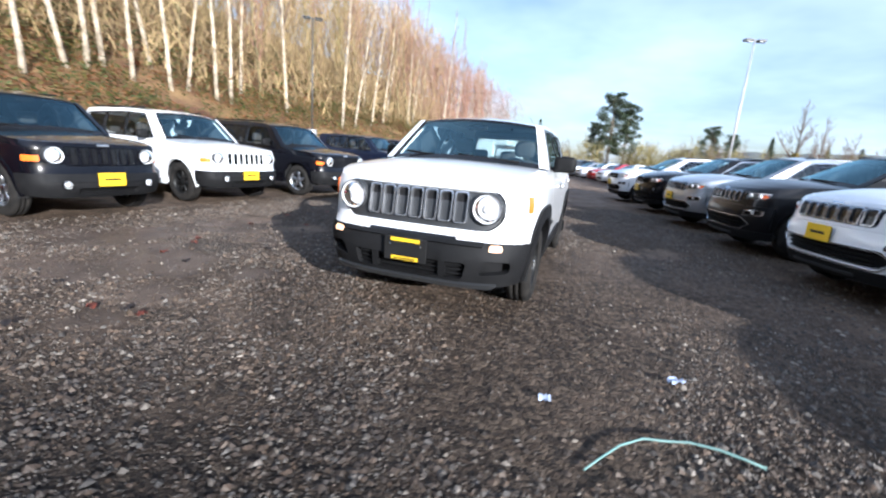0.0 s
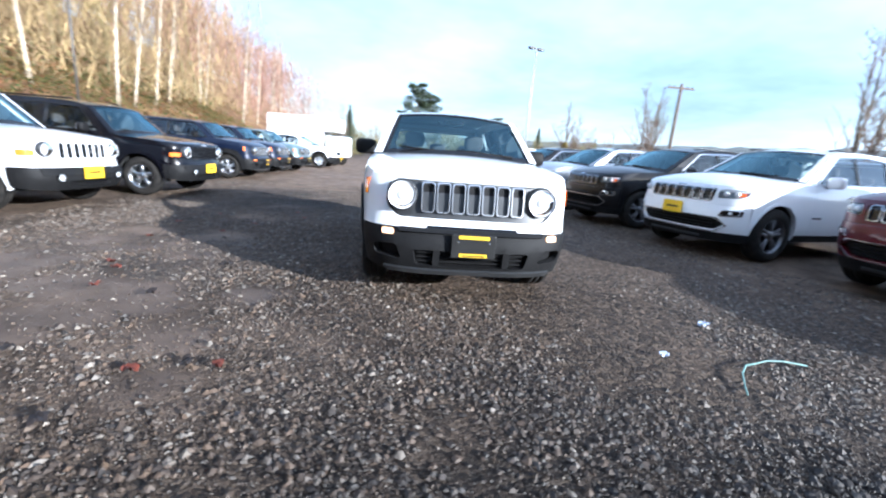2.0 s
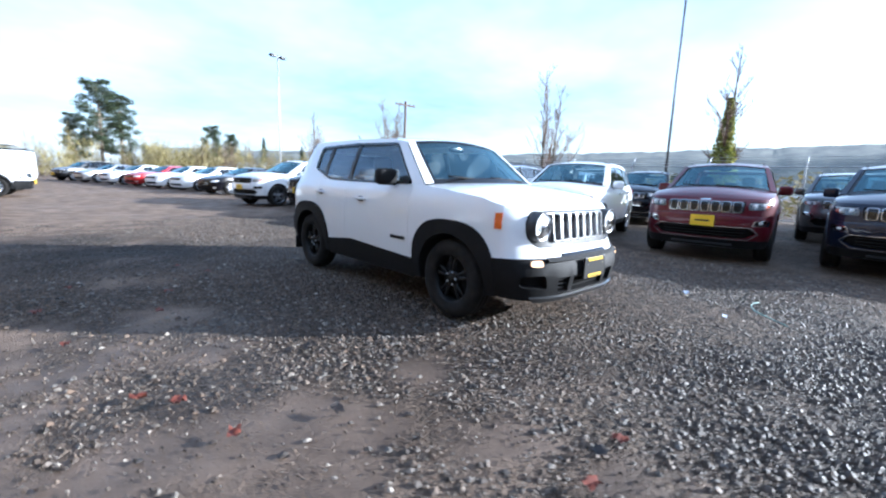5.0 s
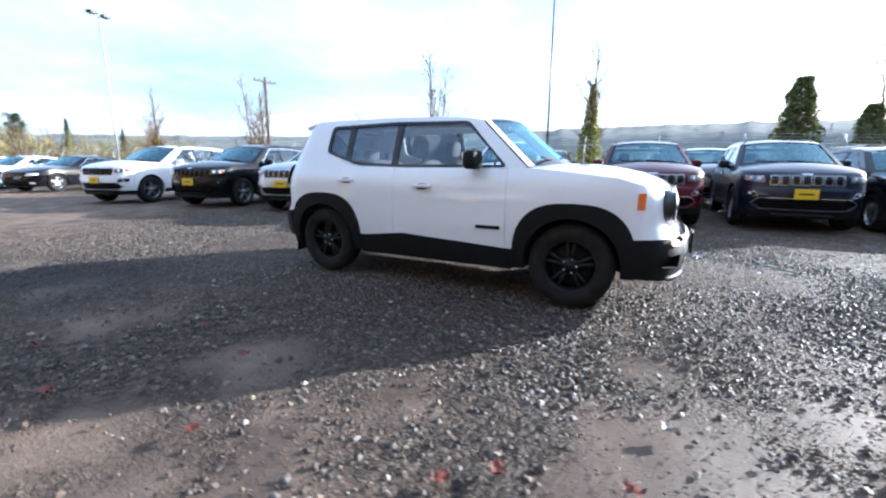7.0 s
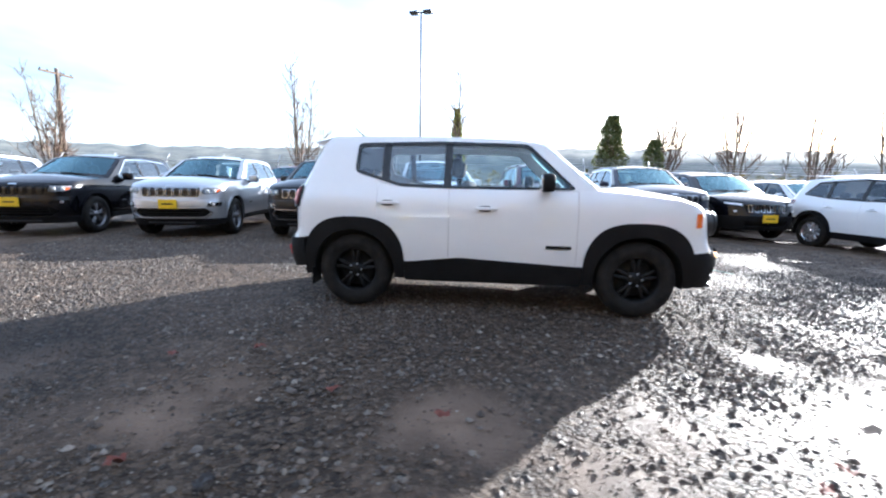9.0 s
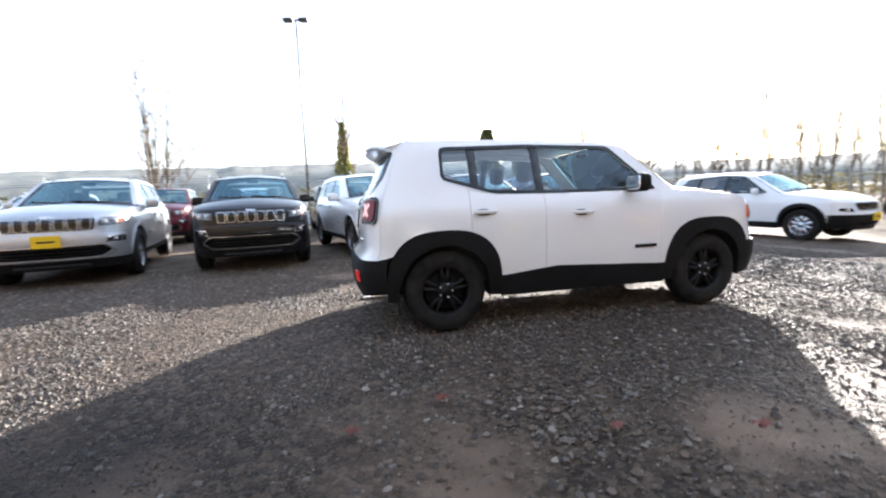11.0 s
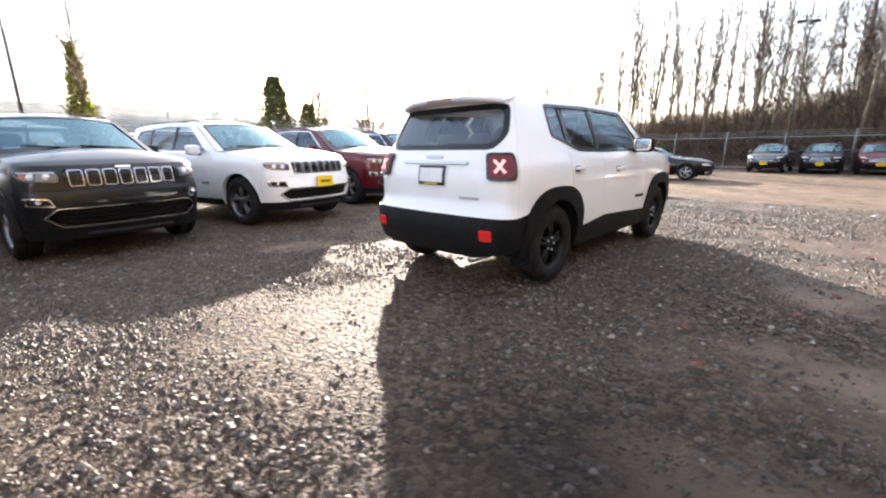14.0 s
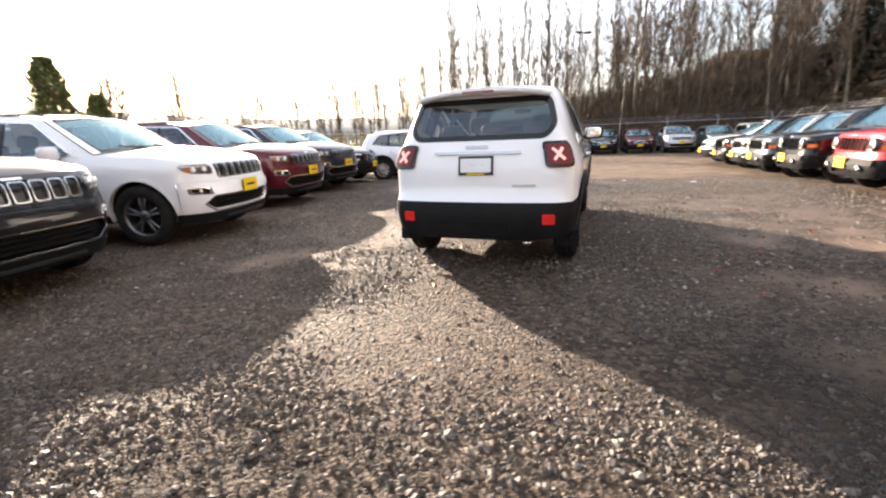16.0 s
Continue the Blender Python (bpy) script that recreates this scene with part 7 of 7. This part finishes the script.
def pine_kind(seed, h, mat=NEEDLE, clumps=52, n=260):
    """A tall pine: bare stem below, uneven clumps of needles on short limbs above."""
    rd = np.random.default_rng(seed)
    stem = [tube([Vector((0, 0, -0.3)), Vector((0.12, 0.05, h * 0.5)), Vector((0, 0, h * 0.97))], [0.26, 0.17, 0.04], 8)]
    spots = []
    for k in range(clumps):
        t = 0.28 + 0.72 * (k + rd.random()) / clumps
        a, reach = rd.uniform(0, 6.28), h * 0.27 * (1.15 - t) ** 0.55 * rd.uniform(0.25, 1.0)
        c = np.array([math.cos(a) * reach, math.sin(a) * reach, h * t])
        stem.append(tube([Vector((0, 0, h * t - 0.5)), Vector(c)], [0.07, 0.02], 4, False))
        size = h * rd.uniform(0.045, 0.085)
        q = rd.normal(0, 1, (n, 3))
        q *= (rd.random(n) ** 0.4 / np.linalg.norm(q, axis=1))[:, None] * np.array([size, size, size * 0.62])
        spots.append(c + q)
    p = np.concatenate(spots)
    m = len(p)
    a, s = rd.uniform(0, 6.28, m), h * 0.024 * rd.uniform(0.6, 1.3, m)
    u = np.stack([np.cos(a), np.sin(a), rd.uniform(-0.2, 0.8, m)], 1) * s[:, None]
    w = np.stack([-np.sin(a), np.cos(a), rd.uniform(-0.5, 0.5, m)], 1) * s[:, None] * 0.4
    v = np.stack([p - u * 0.5, p - w * 0.5, p + u * 0.5, p + w * 0.5], 1).reshape(-1, 3)
    return (mesh_of("pine_trunk", *joined(stem), BARK), mesh_of("pine_crown", v.tolist(), [tuple(f) for f in np.arange(4 * m).reshape(-1, 4).tolist()], mat, False))


firs = [pine_kind(1, 14), conifer_kind(2, 12, 2.8, 0.9)]
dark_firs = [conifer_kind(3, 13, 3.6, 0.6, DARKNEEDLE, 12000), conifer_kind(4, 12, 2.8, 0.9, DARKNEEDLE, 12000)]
for k, (az, dist, s, kind) in enumerate(((-2.0, 72, 0.86, 0), (-3.8, 75, 0.78, 0), (-0.2, 78, 0.58, 0), (6.5, 68, 0.62, 1), (-12.5, 84, 0.62, 0), (-14.5, 86, 0.55, 0), (-18.0, 84, 0.62, 1), (-22.5, 88, 0.55, 1), (-25.0, 80, 0.50, 1))):
    x, y = along((-0.13, -5.2), az, dist)
    plant("fir_tree", firs[kind], x, y, 0, s, 77 * k, (0, 0), "dark green fir standing beyond the lot", "far trees")
for k in range(26):
    x, y = along((-0.13, -5.2), rng.uniform(-30, 9), rng.uniform(62, 95))
    plant("bare_tree", bushes[k % 2] if k % 3 else (alders[0][0], alders[0][1]), x, y, 0, rng.uniform(0.5, 0.9) * (0.55 if k % 3 == 0 else 1), rng.uniform(0, 360), (0, 0), "leafless yellow-brown tree beyond the lot", "far trees")
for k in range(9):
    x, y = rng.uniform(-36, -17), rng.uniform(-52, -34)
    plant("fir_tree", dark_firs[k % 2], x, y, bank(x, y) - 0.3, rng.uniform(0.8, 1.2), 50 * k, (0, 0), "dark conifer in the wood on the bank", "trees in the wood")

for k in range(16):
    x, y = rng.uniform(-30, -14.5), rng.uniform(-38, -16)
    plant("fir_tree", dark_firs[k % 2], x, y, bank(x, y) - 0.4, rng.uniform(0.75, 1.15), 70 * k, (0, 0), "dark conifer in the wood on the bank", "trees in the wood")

# ---- fences ----
GALV = material("galvanised_steel", (0.42, 0.43, 0.44), 0.5, 0.6, vary=0.15)
post_me = mesh_of("fence_post", *tube([Vector((0, 0, -0.1)), Vector((0, 0, 2.05)), Vector((0, 0, 2.1))], [0.035, 0.035, 0.02], 8), GALV)
arm_me = mesh_of("fence_arm", *tube([Vector((0, 0, 2.05)), Vector((0.16, 0, 2.26)), Vector((0.32, 0, 2.46))], [0.026, 0.024, 0.018], 6), GALV)


def fence(x0, y0, x1, y1, step, turn, label, on_bank=False):
    fe = new("chain_link_fence")
    n = int(math.hypot(x1 - x0, y1 - y0) / step)
    ps = [(x0 + (x1 - x0) * i / n, y0 + (y1 - y0) * i / n) for i in range(n + 1)]
    zs = [max(float(low(y)), bank(x, y)) if on_bank else float(low(y)) for x, y in ps]
    for (x, y), z in zip(ps, zs):
        p = part("post", post_me, fe)
        p.matrix_basis = pose(x, y, z, 0, 0, turn)
        part("arm", arm_me, p, "sloping barbed-wire arm")
    o = Vector((math.cos(radians(turn)), math.sin(radians(turn)), 0))
    for h, d in ((2.06, 0), (0.1, 0), (2.20, 0.12), (2.32, 0.22), (2.44, 0.31)):
        part("rail" if d == 0 else "wire", mesh_of("rail", *tube([Vector((x, y, z + h)) + o * d for (x, y), z in zip(ps, zs)], [0.02 if d == 0 else 0.006] * (n + 1), 4), GALV), fe)
    # the woven wire, drawn as thin crossing strands
    strands = []
    for (xa, ya), (xb, yb), za, zb in zip(ps, ps[1:], zs, zs[1:]):
        k = max(2, int(step / 0.3))
        for i in range(k):
            for s in (1, -1):
                t0, t1 = i / k, (i + s * 6) / k
                c0, c1 = 0.1, 2.05
                if not 0 <= t1 <= 1:
                    lim = 1.0 if t1 > 1 else 0.0
                    c1 = c0 + (c1 - c0) * (lim - t0) / (t1 - t0)
                    t1 = lim
                if abs(t1 - t0) > 1e-3:
                    strands.append(tube([Vector((xa + (xb - xa) * t0, ya + (yb - ya) * t0, za + c0)), Vector((xa + (xb - xa) * t1, ya + (yb - ya) * t1, za + c1))], [0.004, 0.004], 3, False))
    part("chain_link", mesh_of("chain_link", *joined(strands), GALV), fe)
    return tagged(fe, label, "fence")


fence(17.0, -26.0, 15.6, 60.0, 3.05, 0, "grey chain-link fence with sloping barbed-wire arms")
fence(-12.0, -30.6, 17.0, -30.6, 3.05, -90, "grey chain-link fence along the end of the lot")
fence(-12.2, -30.6, -12.2, -12.0, 3.05, 180, "grey chain-link fence at the foot of the hill")

# ---- lamps and poles ----
POLE = material("lamp_pole_bronze", (0.10, 0.095, 0.09), 0.5, 0.4, vary=0.2)
LAMPHEAD = material("lamp_head_bronze", (0.03, 0.029, 0.028), 0.5, 0.3, vary=0.2)
PALEPOLE = material("lamp_pole_grey", (0.45, 0.45, 0.45), 0.5, 0.4, vary=0.15)
WOODPOLE = material("pole_wood", (0.12, 0.085, 0.06), 0.9, vary=0.3, scale=3, bump=0.5, bump_scale=30)


def lot_lamp(x, y, h, turn, mat, heads=2):
    lamp = new("lot_lamp")
    lamp.matrix_basis = pose(x, y, float(low(y)), 0, 0, turn)
    part("pole", mesh_of("pole", *tube([Vector((0, 0, 0.6)), Vector((0, 0, h * 0.5)), Vector((0, 0, h))], [0.062, 0.052, 0.042], 10), mat), lamp)
    part("base", mesh_of("base", *lathe([(0.0, 0.28), (0.6, 0.28), (0.66, 0.24), (0.66, 0.0)], 20, "z"), PALEPOLE), lamp)
    for sg in (1, -1)[:heads]:
        hd = part("lamp_head", bm_mesh("lamp_head", box_data(sg * 0.36, 0, h - 0.02, 0.44, 0.34, 0.13, 0.03), LAMPHEAD), lamp)
        part("diffuser", box_mesh("diffuser", (sg * 0.37, 0, h - 0.09), (0.34, 0.26, 0.012), LAMPGREY), hd)
        part("bracket", box_mesh("bracket", (sg * 0.10, 0, h - 0.02), (0.12, 0.06, 0.06), POLE), hd)
    return tagged(lamp, "tall car-lot lamp post with two dark box heads", "lamp post", "lot lamps")


lot_lamp(8.55, 25.2, 8.75, 20, PALEPOLE)
lot_lamp(17.8, 3.7, 9.6, 80, POLE)
lot_lamp(0.55, -27.9, 8.2, 30, POLE)
lot_lamp(-16.6, 19.0, 8.9 - bank(-16.6, 19.0), 30, POLE).location.z = bank(-16.6, 19.0) - 0.15
up = new("utility_pole")
up.location = (22.5, 29.6, 0)
part("post", mesh_of("post", *tube([Vector((0, 0, -0.3)), Vector((0.1, 0, 8.4))], [0.16, 0.11], 10), WOODPOLE), up)
part("crossarm", box_mesh("crossarm", (0.09, 0, 8.05), (2.3, 0.11, 0.13), WOODPOLE, 0.01), up)
for x in (-1.0, -0.5, 0.6, 1.1):
    part("insulator", mesh_of("insulator", *[[(a + x, b, c + 8.11) for a, b, c in lathe([(0, 0.03), (0.06, 0.05), (0.1, 0.03), (0.14, 0.0)], 8, "z")[0]], lathe([(0, 0)] * 4, 8, "z")[1]], PLASTIC), up)
tagged(up, "weathered wooden utility pole with a crossarm", "utility pole")

# ---- far land: water and wooded ridge ----
WATER = material("lake_water", (0.05, 0.06, 0.06), 0.45, vary=0.1, scale=0.05, bump=0.15, bump_scale=0.8)
wv = [(75, -700, 0.05), (1200, -900, 0.05), (1200, 1500, 0.05), (75, 700, 0.05)]
tagged(new("water", mesh_of("water", wv, [(0, 1, 2, 3)], WATER)), "pale calm water of a lake beyond the fence", "lake", kind="structure")
RIDGE = material("hazy_far_woods", (0.04, 0.05, 0.045), 1.0, vary=0.4, scale=0.02, second=(0.10, 0.098, 0.075), detail=8)
# haze of the air painted as a faint blue-grey glow over the woods
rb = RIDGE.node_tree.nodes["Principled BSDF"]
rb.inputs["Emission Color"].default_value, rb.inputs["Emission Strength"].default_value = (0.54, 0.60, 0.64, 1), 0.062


def ridge(name, dist, az0, az1, heights, seed, label):
    v, f = [], []
    n = 260
    for i in range(n + 1):
        t = i / n
        az = az0 + (az1 - az0) * t
        el = float(np.interp(az, *np.array(heights).T))
        top = dist * math.tan(radians(el)) + dist * 0.004 * noise.noise(Vector((az * 0.6, seed, 0))) + dist * 0.0022 * noise.noise(Vector((az * 3.1, seed, 4))) + dist * 0.0012 * noise.noise(Vector((az * 9.0, seed, 4)))
        for k, (g, q) in enumerate(((1.0, -0.02), (1.03, 0.3), (1.12, 0.72), (1.25, 1.0), (1.4, 0.9))):
            x, y = along((0, 0), az, dist * g)
            bump = 0 if k in (0, 3) else dist * 0.002 * noise.noise(Vector((az * 2, k * 3.0, seed)))
            v.append((x, y, (top * g if k == 3 else top * q) + 1.2 + bump))
    for i in range(n):
        for k in range(4):
            a = i * 5 + k
            f.append((a, a + 1, a + 6, a + 5))
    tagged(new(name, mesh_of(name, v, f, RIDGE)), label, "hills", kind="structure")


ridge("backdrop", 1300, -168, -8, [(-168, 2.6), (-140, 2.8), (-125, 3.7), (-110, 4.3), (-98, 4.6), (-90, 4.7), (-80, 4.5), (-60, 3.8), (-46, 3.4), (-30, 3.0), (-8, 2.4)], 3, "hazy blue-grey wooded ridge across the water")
HEDGE = [(x, y, h) for x, y, h in zip(rng.uniform(18, 42, 26000), rng.uniform(-60, 90, 26000), rng.random(26000) ** 1.6 * 2.0)]
GRASS = material("dry_scrub", (0.12, 0.10, 0.04), 0.85, vary=0.2)
island_tint(GRASS, (0.05, 0.055, 0.02), (0.24, 0.19, 0.08))
leaf_stuff("scrub", HEDGE, 0.4, GRASS, "dry grass and low scrub beyond the fence", "scrub")

# ---- motorhome far down the row ----
CREAM = material("white_panel", (0.75, 0.75, 0.73), 0.4, vary=0.06)
rv = new("motorhome")
rv.matrix_basis = pose(-7.0, 23.4, 0, 0, 0, 84)
part("body", bm_mesh("body", box_data(0, -0.3, 1.75, 2.3, 3.4, 2.2, 0.12), CREAM), rv)
part("cab", bm_mesh("cab", box_data(0, -2.75, 1.15, 2.0, 1.3, 1.3, 0.2), CREAM), rv)
part("windscreen", box_mesh("windscreen", (0, -2.85, 1.6), (1.8, 1.0, 0.5), TRIM, 0.1), rv)
part("overcab", bm_mesh("overcab", box_data(0, -2.3, 2.4, 2.2, 1.2, 0.85, 0.15), CREAM), rv)
for y in (-2.7, 0.7):
    for sg in (1, -1):
        w_ = part("wheel", W_PATB[0], rv)
        w_.matrix_basis = pose(sg * 0.98, y, 0.35, 0, 0, 0 if sg > 0 else 180)
        part("rim", W_PATB[1], w_)
tagged(rv, "white motorhome standing in the parked row", "motorhome")

for m in (SHRUB, DARKSHRUB, IVY, DARKIVY, YIVY, NEEDLE, GRASS):
    thin_leaf(m)

# ---- small things on the ground ----
CORDM = material("pale_green_cord", (0.15, 0.26, 0.24), 0.5, vary=0.15)
cord_pts = [Vector(p) for p in ((1.36, -3.31, 0.012), (1.42, -3.22, 0.02), (1.50, -3.11, 0.03), (1.60, -3.02, 0.035), (1.70, -2.985, 0.03), (1.80, -2.955, 0.035), (1.92, -2.945, 0.03), (2.02, -2.955, 0.02), (2.09, -2.965, 0.012))]
tagged(new("strap", mesh_of("strap", *tube(cord_pts, [0.0055] * len(cord_pts), 6), CORDM)), "pale green plastic strap lying curved on the gravel", "strap")
PAPER = material("litter_paper", (0.42, 0.48, 0.62), 0.6, vary=0.15, scale=20)


def crumple(x, y, w, d, turn, name, mat, label, category):
    v, f = [], []
    rd = random.Random(int(x * 100))
    for j in range(5):
        for i in range(6):
            v.append(((i / 5 - 0.5) * w, (j / 4 - 0.5) * d * (1 - 0.3 * abs(i / 5 - 0.5)), 0.016 + rd.uniform(0, 0.03)))
    f = [(j * 6 + i, j * 6 + i + 1, (j + 1) * 6 + i + 1, (j + 1) * 6 + i) for j in range(4) for i in range(5)]
    o = new(name, mesh_of(name, v, f, mat))
    o.matrix_basis = pose(x, y, 0, 0, 0, turn)
    return tagged(o, label, category)


crumple(1.84, -2.34, 0.09, 0.06, 30, "paper_scrap", PAPER, "crumpled pale blue paper scrap on gravel", "litter")
crumple(1.15, -2.88, 0.06, 0.04, 10, "paper_scrap", PAPER, "small crumpled white paper scrap on gravel", "litter")
crumple(-1.60, -5.48, 0.10, 0.05, 60, "paper_scrap", PAPER, "flat pale paper scrap on gravel", "litter")
crumple(-3.00, -5.18, 0.12, 0.06, 15, "paper_scrap", PAPER, "flat pale paper scrap on gravel", "litter")
ORANGE = material("fallen_leaf", (0.13, 0.030, 0.015), 0.6, vary=0.25, scale=30)
for x, y in ((-3.05, -1.29), (-2.91, -1.46), (-2.70, 0.24), (-2.52, 0.88), (-3.23, 1.54), (-2.0, 1.6), (-1.46, -3.09), (-1.84, -3.15), (-2.78, -1.92), (-3.3, -0.2), (-3.45, 0.75), (-2.2, 2.1)):
    crumple(x, y, 0.075, 0.055, x * 300, "fallen_leaf", ORANGE, "wet orange-red fallen leaf on the mud", "leaf")
DARKLEAF = material("rotten_leaf", (0.020, 0.014, 0.011), 0.5, vary=0.3, scale=30)
for x, y in ((-1.62, -3.07), (-2.33, -2.04), (-2.55, -2.95), (-1.95, -3.55), (-3.3, 1.1), (-2.1, -1.2)):
    crumple(x, y, 0.07, 0.06, x * 500, "fallen_leaf", DARKLEAF, "black rotten leaf lying on wet mud", "leaf")
